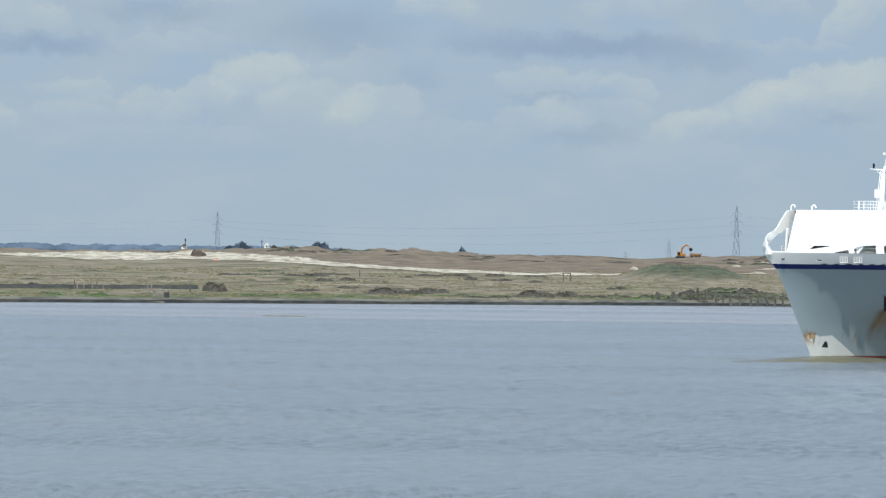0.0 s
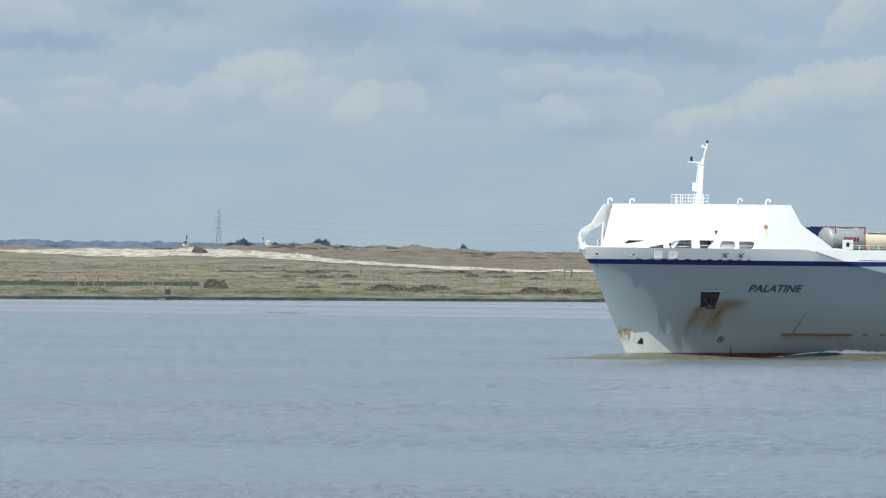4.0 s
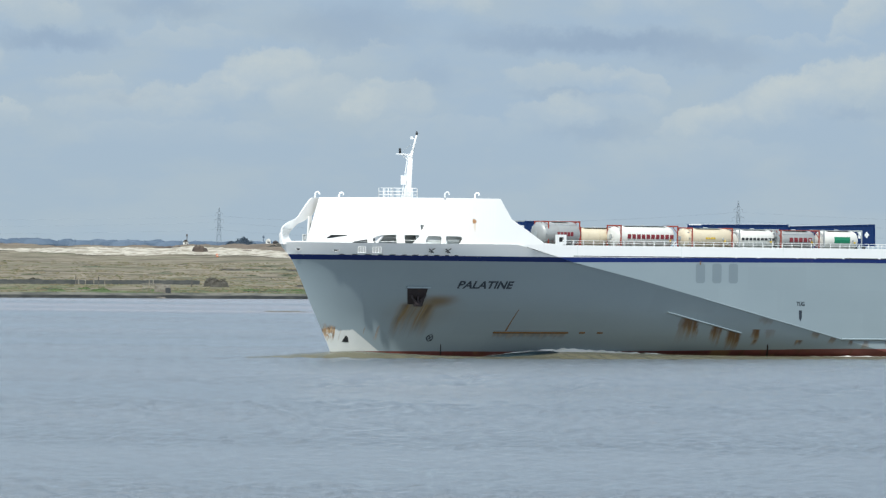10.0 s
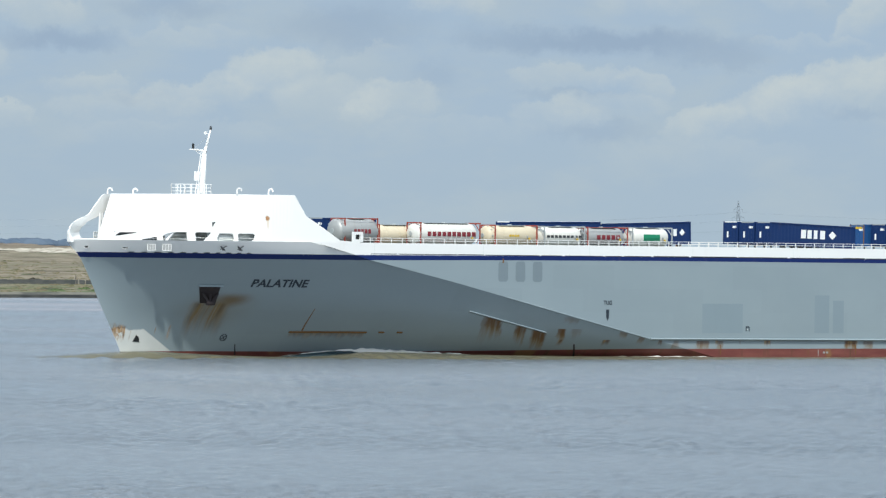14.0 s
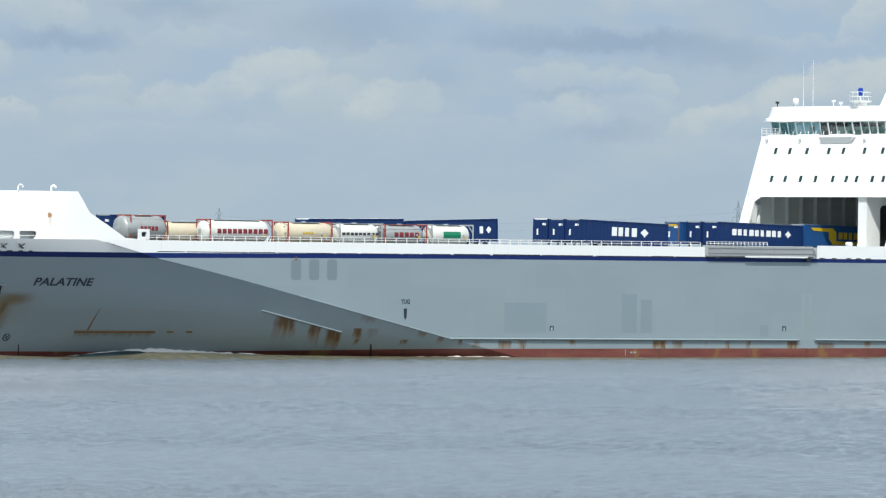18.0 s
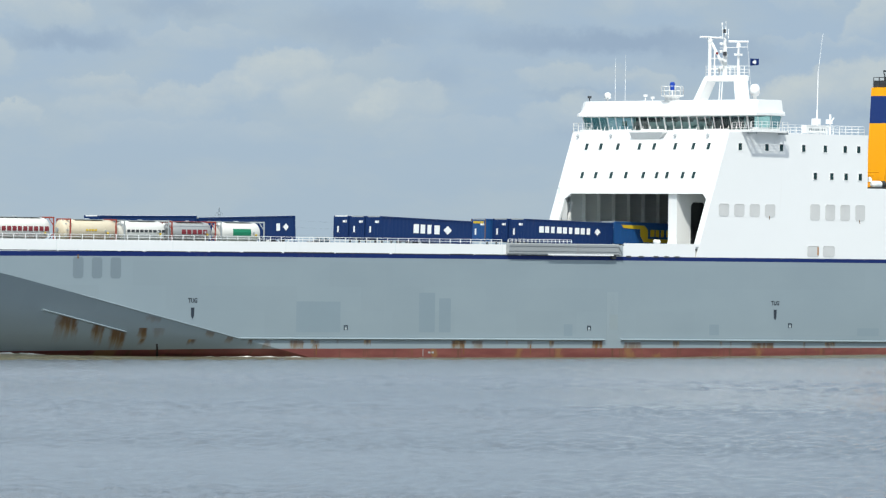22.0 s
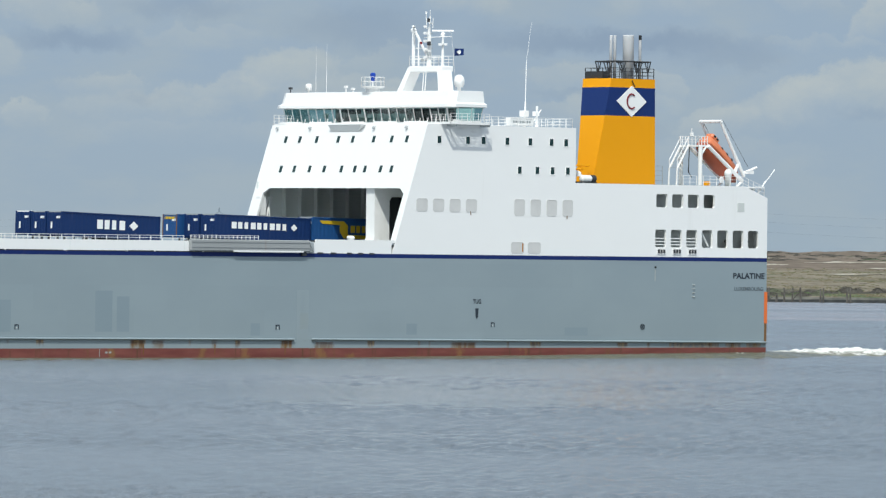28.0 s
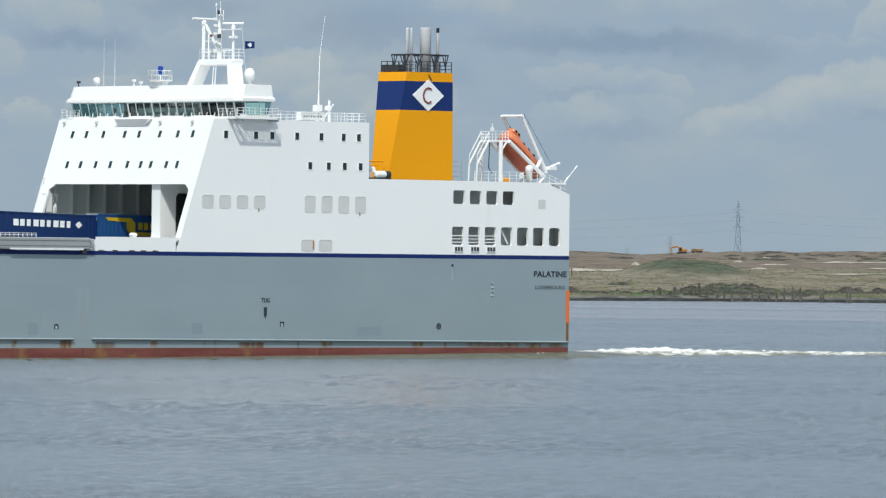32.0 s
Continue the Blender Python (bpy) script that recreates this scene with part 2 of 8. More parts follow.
def rust_patch(n, c, xa, xb, line, length, lean, amount=0.85):
    """One broad, soft run of rust hanging from a strake between xa and xb, ragged at its sides and foot."""
    la, za, lb, zb = line
    x, y, z = n.xyz()[0:3]
    grade = (zb - za) / (lb - la)
    d = n.math("SUBTRACT", n.math("ADD", n.math("MULTIPLY", x, grade), za + (MID[0] - la) * grade), z)
    rag = n.math("MULTIPLY", n.math("SUBTRACT", n.noise(1.3, (1, 0, 0.7), 5, 0.65), 0.5), 1.3)
    across = n.math("ADD", n.math("ADD", x, rag), n.math("MULTIPLY", d, lean))
    soft = 0.15 * (xb - xa)
    m = n.math("MULTIPLY", n.ramp(across, xa - MID[0] - 0.15, xa - MID[0] + soft), n.ramp(across, xb - MID[0] + 0.15, xb - MID[0] - soft))
    slid = n.node("CombineXYZ", X=n.math("ADD", x, n.math("MULTIPLY", d, lean)), Y=0.0, Z=z).outputs[0]
    fine = n.noise(2.1, (1, 0, 0.10), 5, 0.65, co=slid)
    foot = n.math("DIVIDE", d, n.math("MULTIPLY", n.ramp(fine, 0.36, 0.64, 0.7, 1.0), length))
    m = n.math("MULTIPLY", m, n.math("MULTIPLY", n.ramp(d, 0.0, 0.06), n.ramp(foot, 1.0, 0.3)))
    m = n.math("MULTIPLY", m, n.ramp(fine, 0.36, 0.56, 0.7, 1.0))
    tone = n.mix(n.ramp(foot, 0.15, 0.65), (0.125, 0.058, 0.018), (0.215, 0.135, 0.045))
    return n.mix(n.math("MULTIPLY", m, amount), c, tone)


def lit_stem_paint(n, c):
    """Pale paint at the foot of the stem, whitened up to the sunlight's slanting edge, with rust weeping through its
    ragged upper edge.
    """
    x, y, z = n.xyz()[0:3]
    x = n.math("ADD", x, MID[0])
    slant = n.math("ADD", x, n.math("MULTIPLY", z, 1.51))
    rag = n.math("MULTIPLY", n.math("SUBTRACT", n.noise(1.1, (1, 0, 0.4), 5), 0.5), 1.2)
    m = n.math("MULTIPLY", n.ramp(slant, 14.42, 14.18), n.ramp(n.math("ADD", z, rag), 3.15, 2.95))
    c = n.mix(n.math("MULTIPLY", m, 0.95), c, n.mix(n.noise(0.8, (1, 0.3, 1), 4), (0.56, 0.59, 0.58), (0.68, 0.69, 0.67)))
    weep = n.math("MULTIPLY", n.ramp(n.noise(1.5, (1, 0, 0.10), 5, 0.65), 0.52, 0.60), n.math("MULTIPLY", n.ramp(z, 1.7, 2.5), n.ramp(n.math("ADD", z, rag), 3.5, 3.1)))
    weep = n.math("MULTIPLY", weep, n.ramp(x, 12.8, 12.2))
    stem = n.math("MULTIPLY", n.ramp(n.blob((6.4 - MID[0], 0.0, 2.7), (1.5, 40, 1.3), 1.6, 1.3, (1, 0.2, 0.5)), 1.0, 0.5), n.ramp(n.noise(2.2, (1, 0, 0.5), 5, 0.7), 0.42, 0.56))
    rust = n.mix(n.ramp(n.noise(3.0, (1, 0.3, 0.6), 4), 0.4, 0.6), (0.13, 0.065, 0.022), (0.37, 0.19, 0.045))
    return n.mix(n.math("MULTIPLY", n.math("MAXIMUM", weep, stem), 0.85), c, rust)


def hull_material():
    n = Nodes("hull_grey")
    c = n.mix(n.ramp(n.noise(0.09, (1, 1, 1.6), 4), 0.30, 0.75), (0.256, 0.313, 0.344), (0.274, 0.331, 0.360))
    # darker touched-up rectangles of newer paint, plate by plate
    tile = n.node("TexBrick", Vector=n.node("Mapping", Vector=n.co, Rotation=(radians(90), 0, 0)).outputs[0],
                  Color1=(0, 0, 0, 1), Color2=(1, 1, 1, 1), Mortar=(0, 0, 0, 1), Scale=1.0, Mortar_Size=0.0, Brick_Width=9.0, Row_Height=2.6)
    c = n.mix(n.math("MULTIPLY", n.ramp(tile.outputs["Color"], 0.55, 0.95), 0.07), c, (0.17, 0.21, 0.225))
    x, y, z = n.xyz()[0:3]
    x = n.math("ADD", x, MID[0])
    # rust washed down from the anchor pocket: broad and soft, darker along its two sides
    streak = n.noise(1.6, (1, 0, 0.07), 6, 0.62)
    wander = n.math("ADD", x, n.math("MULTIPLY", n.math("SUBTRACT", n.noise(0.9, (1, 0, 0.5), 4), 0.5), 1.1))
    fall = n.math("MULTIPLY", n.ramp(wander, 13.4, 14.6), n.ramp(wander, 18.6, 16.8))
    fall = n.math("MULTIPLY", fall, n.math("MULTIPLY", n.ramp(z, 6.3, 5.7), n.ramp(n.math("ADD", z, n.math("MULTIPLY", streak, 2.6)), 3.0, 6.3)))
    sides = n.math("MAXIMUM", n.ramp(wander, 15.3, 14.5), n.ramp(wander, 16.3, 16.9))
    fall = n.math("MULTIPLY", fall, n.math("MAXIMUM", n.math("MULTIPLY", sides, 0.95), n.ramp(streak, 0.38, 0.60, 0.45, 0.95)))
    c = n.mix(fall, c, n.mix(n.ramp(n.noise(2.0, (1, 0, 0.14)), 0.38, 0.62), (0.105, 0.058, 0.022), (0.215, 0.125, 0.038)))
    side = n.ramp(n.blob((17.6 - MID[0], -8.0, 6.25), (2.9, 40, 0.95), 0.5, 0.7, (0.5, 0.3, 1.2)), 1.05, 0.0)
    c = n.mix(n.math("MULTIPLY", side, 0.85), c, (0.160, 0.092, 0.032))
    faint = n.ramp(n.blob((16.5 - MID[0], -8.0, 5.2), (5.5, 40, 2.6), 0.5, 0.5, (0.5, 0.3, 0.8)), 1.05, 0.1)
    c = n.mix(n.math("MULTIPLY", faint, 0.28), c, (0.19, 0.165, 0.105))
    # pale paint at the stem's foot, its sunlit triangle put into the colour
    c = lit_stem_paint(n, c)
    # rust dripping from the welded strakes
    low_strake = (46.4, 5.17, 57.4, 2.87)
    c = rust_patch(n, c, 48.9, 51.3, low_strake, 2.6, -0.35, 0.95)
    c = rust_patch(n, c, 48.5, 49.5, low_strake, 3.6, -0.3, 0.5)
    c = rust_patch(n, c, 53.1, 54.8, low_strake, 2.4, -0.35, 0.95)
    c = rust_patch(n, c, 55.5, 57.6, low_strake, 2.6, -0.35, 0.95)
    c = rust_patch(n, c, 58.9, 59.9, (57.9, 3.4, 60.6, 3.35), 2.1, -0.3, 0.95)
    c = rust_patch(n, c, 60.6, 61.8, (57.9, 3.4, 62.6, 3.35), 1.5, -0.3, 0.35)
    high_strake = (54.0, 5.9, 71.7, 2.2)
    c = rust_patch(n, c, 59.3, 61.2, high_strake, 1.0, 0.25, 0.4)
    c = rust_patch(n, c, 67.2, 68.6, high_strake, 0.9, 0.2, 0.6)
    c = rust_patch(n, c, 70.2, 71.0, high_strake, 1.0, 0.2, 0.6)
    for xa, xb, amount in ((75.2, 76.0, 0.6), (78.7, 80.6, 0.8), (82.0, 82.8, 0.7), (101.7, 103.6, 0.95), (104.8, 106.4, 0.7), (113.0, 113.7, 0.5), (122.6, 124.3, 0.95), (127.2, 130.2, 0.7), (147.0, 150.8, 0.9)):
        c = rust_patch(n, c, xa, xb, (74.0, 2.0, 195.3, 1.65) if xa > 126 else (57.0, 2.1, 124.3, 2.0), 1.7, 0.05, amount)
    c = drips(n, c, (57.0, 2.2, 124.3, 2.0), 1.2, 0.57, 0.8)
    c = drips(n, c, (126.8, 2.0, 195.3, 1.65), 1.2, 0.57, 0.8)
    c = drips(n, c, (180.0, 1.75, 195.3, 1.65), 1.4, 0.42, 0.6)
    c = drips(n, c, (26.1, 2.82, 35.15, 2.82), 1.0, 0.2, 0.4)
    # fine vertical runs
    runs = n.ramp(n.noise(1.3, (1, 1, 0.06), 5), 0.62, 0.82)
    c = n.mix(n.math("MULTIPLY", runs, 0.14), c, (0.36, 0.38, 0.37))
    return n.set(c, n.ramp(n.noise(0.6), 0.3, 0.7, 0.30, 0.44), 0.0, 0.35)


HULL = hull_material()


def boot_material():
    n = Nodes("antifouling_red")
    c = n.mix(n.ramp(n.noise(0.5, (0.4, 1, 2), 6), 0.35, 0.7), (0.150, 0.038, 0.032), (0.215, 0.068, 0.054))
    c = n.mix(n.ramp(n.noise(0.9, (1, 1, 0.2), 5), 0.56, 0.72, 0, 0.7), c, (0.16, 0.07, 0.03))
    c = n.mix(n.ramp(n.noise(0.28, (1, 1, 0.8), 6), 0.60, 0.68, 0, 0.75), c, (0.24, 0.13, 0.045))
    runs = n.math("MULTIPLY", n.ramp(n.noise(0.30, (1, 0, 0), 2), 0.50, 0.56), n.ramp(n.noise(1.7, (1, 0, 0.06), 4), 0.50, 0.62))
    c = n.mix(n.math("MULTIPLY", runs, 0.7), c, (0.09, 0.045, 0.020))
    c = n.mix(n.ramp(n.xyz()[0], 10.6 - MID[0], 9.8 - MID[0], 0, 0.9), c, (0.58, 0.60, 0.585))
    c = n.mix(n.ramp(n.xyz()[2], 0.35, 0.0, 0, 0.6), c, (0.10, 0.05, 0.03))
    n.bump(n.noise(2.0), 0.1, 0.05)
    return n.set(c, 0.55)


BOOT = boot_material()


def rusty_material():
    n = Nodes("rusted_steel")
    c = n.mix(n.noise(4.0), (0.13, 0.062, 0.022), (0.23, 0.12, 0.038))
    return n.set(c, 0.85)


RUST = rusty_material()
RUST_BRIGHT = paint("orange_rust", (0.42, 0.17, 0.03), 0.6, 0.85, 3.0)
ANCHOR = paint("rusty_anchor", (0.030, 0.022, 0.024), 0.5, 0.8, 2.0, (0.07, 0.035, 0.02))


def water_material():
    n = Nodes("river_water")
    # long streaks of rougher and smoother water lying across the view
    bands = n.noise(0.010, (0.08, 1.0, 1), 4, 0.55)
    y = n.xyz()[1]
    c = n.mix(n.ramp(bands, 0.35, 0.65), (0.148, 0.170, 0.193), (0.174, 0.196, 0.220))
    # paler mauve band off the far bank, drawn out in streaks
    edge = n.math("ADD", y, n.math("MULTIPLY", n.noise(0.02, (0.25, 1.0, 1), 4), 60.0))
    shore_band = n.math("MULTIPLY", n.ramp(edge, 1215.0, 1250.0), n.ramp(n.noise(0.014, (0.04, 1.0, 1), 4), 0.42, 0.58, 0.15, 1.0))
    c = n.mix(shore_band, c, (0.262, 0.245, 0.262))
    ripple = n.math("ADD", n.math("MULTIPLY", n.noise(1.5, (0.55, 1.3, 1), 6, 0.72), 0.6), n.math("MULTIPLY", n.noise(1.0, (1.7, 0.26, 1), 5, 0.65), 0.9))
    b = n.node("Bump", Height=ripple, Strength=0.75, Distance=0.28)
    n.t.links.new(b.outputs[0], n.b.inputs["Normal"])
    n.b.inputs["IOR"].default_value = 1.46
    return n.set(c, n.ramp(bands, 0.35, 0.65, 0.16, 0.26), 0.0, 0.9)


WATER = water_material()


def foam_material():
    n = Nodes("foam")
    # white on the crests, silty water between and below
    high = n.math("ADD", n.math("MULTIPLY", n.xyz()[2], 0.28), n.noise(0.9, (0.5, 0.8, 1.8), 8, 0.78))
    c = n.mix(n.ramp(high, 0.50, 0.70), (0.150, 0.150, 0.115), (0.80, 0.79, 0.75))
    n.bump(n.noise(2.0, detail=6), 0.6, 0.15)
    return n.set(c, 0.8)


FOAM = foam_material()


def churn_material():
    n = Nodes("silty_water")
    c = n.mix(n.noise(0.4, (0.3, 1, 1), 5), (0.115, 0.110, 0.074), (0.156, 0.147, 0.102))
    n.bump(n.math("ADD", n.noise(0.8, (0.4, 1, 1), 6), n.noise(0.2)), 0.35, 0.6)
    n.b.inputs["IOR"].default_value = 1.333
    return n.set(c, 0.25)


CHURN = churn_material()


def dark_water_material():
    """Steep smooth water, its base colour darkened to stand for the dark hull mirrored in it."""
    n = Nodes("dark_water")
    c = n.mix(n.noise(0.6, (0.4, 1, 1), 4), (0.020, 0.036, 0.046), (0.040, 0.062, 0.074))
    n.bump(n.noise(1.4, (0.5, 1, 1), 5), 0.2, 0.1)
    n.b.inputs["IOR"].default_value = 1.333
    return n.set(c, 0.15)


DARK_WATER = dark_water_material()


def land_material():
    """Marsh, rough grass, chalk spoil and bare earth, by distance from the bank and ragged noise."""
    n = Nodes("marsh_land")
    x, y, z = n.xyz()[0:3]
    # distance inland from the slanting bank
    cl = n.node("Clamp", Value=x, Min=-130.0, Max=75.0).outputs[0]
    d = n.math("SUBTRACT", y, n.math("ADD", n.math("MULTIPLY", cl, 0.82), 1571.0))
    co = n.node("CombineXYZ", X=x, Y=n.math("MULTIPLY", d, 0.16), Z=0.0).outputs[0]
    rag = n.math("SUBTRACT", n.noise(0.06, (1, 1, 1), 5, co=co), 0.5)
    tuft = n.noise(0.35, (0.5, 1.2, 1), 6, 0.65, co=co)
    d2 = n.math("ADD", d, n.math("MULTIPLY", rag, 90.0))
    dry = n.mix(n.ramp(tuft, 0.36, 0.62), (0.150, 0.130, 0.096), (0.238, 0.206, 0.153))
    green = n.mix(n.ramp(tuft, 0.38, 0.62), (0.082, 0.096, 0.058), (0.150, 0.160, 0.094))
    lush = n.mix(n.ramp(tuft, 0.38, 0.62), (0.064, 0.082, 0.042), (0.124, 0.147, 0.074))
    earth = n.mix(n.ramp(n.noise(0.25, (0.5, 1, 1), 6, co=co), 0.35, 0.65), (0.125, 0.102, 0.080), (0.205, 0.165, 0.128))
    c = n.mix(n.ramp(n.noise(0.045, (0.6, 2.2, 1), 5, co=co), 0.50, 0.62, 0, 0.60), dry, green)
    c = n.mix(n.ramp(n.noise(0.10, (0.35, 2.6, 1), 5, co=co), 0.53, 0.64, 0, 0.85), c, (0.088, 0.078, 0.060))
    c = n.mix(n.ramp(n.noise(0.075, (0.3, 2.8, 1), 6, 0.62, co=co), 0.54, 0.66, 0, 0.7), c, (0.300, 0.262, 0.196))
    c = n.mix(n.math("MULTIPLY", n.ramp(d2, 130.0, 40.0), n.ramp(n.noise(0.05, (0.7, 2, 1), 5, co=co), 0.44, 0.56)), c, lush)
    east = n.node("Clamp", Value=n.math("MULTIPLY", n.math("ADD", x, 80.0), 4.2), Min=0.0, Max=400.0).outputs[0]
    d3 = n.math("ADD", n.math("ADD", d, east), n.math("MULTIPLY", rag, 160.0))
    c = n.mix(n.ramp(d3, 880.0, 960.0), c, earth)
    for mx, my, rx, ry in ((74.0, 2000.0, 21.0, 95.0), (73.0, 1680.0, 19.0, 60.0)):
        c = n.mix(n.ramp(n.blob((mx, my, 5.0), (rx, ry, 40.0), 1.0, 0.2), 1.0, 0.6, 0.0, 0.85), c, n.mix(n.ramp(tuft, 0.4, 0.6), (0.046, 0.060, 0.042), (0.078, 0.098, 0.062)))
    rock = n.mix(n.ramp(n.noise(0.3, (1, 0.2, 1), 5), 0.4, 0.62), (0.024, 0.026, 0.026), (0.050, 0.050, 0.046))
    shore_band = n.mix(n.ramp(n.noise(0.18, (1, 0.3, 1), 6), 0.4, 0.6), (0.085, 0.086, 0.078), (0.165, 0.158, 0.135))
    edge = n.math("ADD", z, n.math("MULTIPLY", n.math("SUBTRACT", n.noise(0.12, (1, 0.1, 1), 5), 0.5), 0.7))
    c = n.mix(n.ramp(edge, 1.30, 1.15), c, shore_band)
    c = n.mix(n.ramp(edge, 0.80, 0.60), c, rock)
    n.bump(tuft, 0.5, 0.6)
    return n.set(c, 0.95, 0.0, 0.1)


LAND = land_material()


def simple(name, a, b, scale, rough=0.9, stretch=(1, 1, 1), spec=0.2, bump=0.4, dist=0.1):
    n = Nodes(name)
    h = n.noise(scale, stretch, 6, 0.6)
    n.bump(h, bump, dist)
    return n.set(n.mix(n.ramp(h, 0.35, 0.65), a, b), rough, 0.0, spec)


CHALK = simple("chalk_spoil", (0.27, 0.235, 0.18), (0.55, 0.505, 0.425), 0.9, stretch=(0.35, 0.05, 1), bump=0.1)
LEAF = simple("bush_leaves", (0.080, 0.092, 0.062), (0.135, 0.142, 0.098), 0.5)
LEAF_GREEN = simple("bank_leaves", (0.070, 0.105, 0.044), (0.125, 0.170, 0.074), 0.5)
LEAF_BROWN = simple("bramble_stems", (0.078, 0.074, 0.064), (0.125, 0.114, 0.096), 0.5)
# the next two leaf colours have distance haze mixed in as blue
FAR_HAZED = simple("far_haze_blue", (0.086, 0.121, 0.172), (0.120, 0.158, 0.212), 0.05)
LEAF_HAZED = simple("hazed_leaves", (0.058, 0.086, 0.122), (0.082, 0.115, 0.152), 0.4)
TIMBER = simple("weathered_timber", (0.070, 0.066, 0.060), (0.150, 0.140, 0.126), 2.0, stretch=(1, 1, 0.3))
CONCRETE = simple("concrete", (0.17, 0.155, 0.13), (0.27, 0.25, 0.215), 1.0)
# steel paled towards the sky's blue to stand for haze
PYLON_HAZED = simple("hazed_pylon_steel", (0.225, 0.275, 0.330), (0.265, 0.315, 0.370), 0.5)
DIGGER_ORANGE = simple("digger_orange", (0.34, 0.15, 0.035), (0.46, 0.20, 0.045), 1.0, rough=0.6)
WALL_DARK = simple("old_wall", (0.066, 0.072, 0.074), (0.098, 0.102, 0.100), 0.6, stretch=(0.4, 1, 2))
HOUSE_WHITE = simple("render_white", (0.62, 0.62, 0.60), (0.78, 0.78, 0.75), 0.8)
SLATE = simple("slate", (0.06, 0.055, 0.055), (0.11, 0.10, 0.10), 1.5)


def sky_material():
    """The cloudy sky low over the horizon: pale blue with heaps and veils of cloud."""
    n = Nodes("cloudy_sky")
    x0, y0, z0 = n.xyz()[0:3]
    wob = n.math("SUBTRACT", n.noise(0.026, (1, 1, 1.2), 8, 0.66), 0.5)
    wob2 = n.math("SUBTRACT", n.noise(0.032, (1.2, 1, 1.3), 8, 0.66), 0.5)
    x = n.math("ADD", x0, n.math("MULTIPLY", wob, 50.0))
    z = n.math("ADD", z0, n.math("MULTIPLY", wob2, 30.0))
    c = n.mix(n.ramp(z0, 10.0, 170.0), (0.410, 0.500, 0.600), (0.400, 0.500, 0.630))
    c = n.mix(n.ramp(n.noise(0.0085, (1, 1, 2.4), 7, 0.6), 0.40, 0.66, 0, 0.55), c, (0.465, 0.535, 0.595))
    fine = n.ramp(n.noise(0.035, (1, 1, 1.7), 7, 0.62), 0.3, 0.7, 0.55, 1.0)
    for cx, cz, rx, rz, tone in SHADES:
        dx = n.math("DIVIDE", n.math("SUBTRACT", x, cx), rx)
        dz = n.math("DIVIDE", n.math("SUBTRACT", z, cz), rz)
        r = n.math("SQRT", n.math("ADD", n.math("MULTIPLY", dx, dx), n.math("MULTIPLY", dz, dz)))
        c = n.mix(n.math("MULTIPLY", n.ramp(r, 1.25, 0.2), tone), c, (0.325, 0.415, 0.550))
    # heaps: a crisp lit crown above, melting away below
    for cx, cz, rx, rz, tone, rise in CLOUDS:
        ox = n.math("SUBTRACT", x, cx)
        dx = n.math("DIVIDE", ox, rx)
        dz = n.math("DIVIDE", n.math("SUBTRACT", n.math("SUBTRACT", z, cz), n.math("MULTIPLY", ox, rise)), rz)
        r = n.math("SQRT", n.math("ADD", n.math("MULTIPLY", dx, dx), n.math("MULTIPLY", dz, dz)))
        body = n.ramp(r, 1.05, 0.74)
        lit = n.ramp(dz, -1.0, 0.85, 0.1, 1.0)
        c = n.mix(n.math("MULTIPLY", n.math("MULTIPLY", body, fine), n.math("MULTIPLY", lit, tone * 0.9)), c, (0.590, 0.630, 0.640))
    e = n.node("Emission", Color=c, Strength=1.0)
    n.t.links.new(e.outputs[0], n.out.inputs["Surface"])
    return n.mat


# cloud heaps on the backdrop: place, size, strength and slant; and the bluer shades between them
CLOUDS = [(-107, 135, 42, 19, 0.95, 0.00), (-159, 120, 48, 15, 0.62, 0.12), (-74, 117, 40, 18, 0.45, 0.00), (-22, 116, 38, 16, 0.62, 0.00), (-42, 111, 24, 12, 0.50, 0.25), (24, 188, 32, 12, 0.75, 0.00),
          (-276, 179, 40, 14, 0.60, 0.00), (-294, 106, 22, 11, 0.75, 0.00), (-236, 125, 36, 10, 0.50, 0.00), (-208, 109, 61, 15, 0.45, 0.00), (-167, 160, 48, 10, 0.35, 0.00), (103, 136, 48, 10, 0.50, 0.00),
          (160, 131, 24, 12, 0.55, -0.20), (97, 108, 38, 13, 0.45, 0.00), (139, 115, 44, 12, 0.35, 0.00), (287, 127, 61, 22, 0.80, 0.25), (236, 113, 56, 19, 0.60, 0.35), (200, 104, 32, 12, 0.50, 0.30),
          (345, 136, 48, 20, 0.70, 0.10), (317, 184, 30, 19, 0.80, 0.60), (265, 190, 24, 7, 0.40, 0.00), (156, 190, 44, 10, 0.45, 0.00), (-139, 191, 32, 6, 0.40, 0.00), (-38, 148, 36, 10, 0.30, 0.30),
          (277, 161, 48, 6, 0.35, 0.00), (-179, 92, 89, 12, 0.25, 0.00), (22, 96, 73, 12, 0.22, 0.00), (204, 78, 81, 16, 0.20, 0.00), (-325, 144, 32, 20, 0.50, 0.00), (-349, 112, 36, 16, 0.60, 0.00)]
SHADES = [(-256, 158, 52, 9, 0.75), (135, 161, 109, 11, 0.90), (-179, 182, 48, 10, 0.50), (-50, 170, 61, 20, 0.55), (212, 151, 48, 10, 0.50), (55, 165, 32, 12, 0.35),
          (-204, 118, 36, 5, 0.35), (107, 124, 44, 4, 0.30), (127, 97, 44, 9, 0.35), (309, 113, 32, 6, 0.30), (6, 134, 24, 16, 0.30)]
SKY = sky_material()

# ---- setting ----
def bank(x):
    """How far off the far bank's water edge lies."""
    return 1571.0 + 0.82 * min(max(x, -130.0), 75.0)


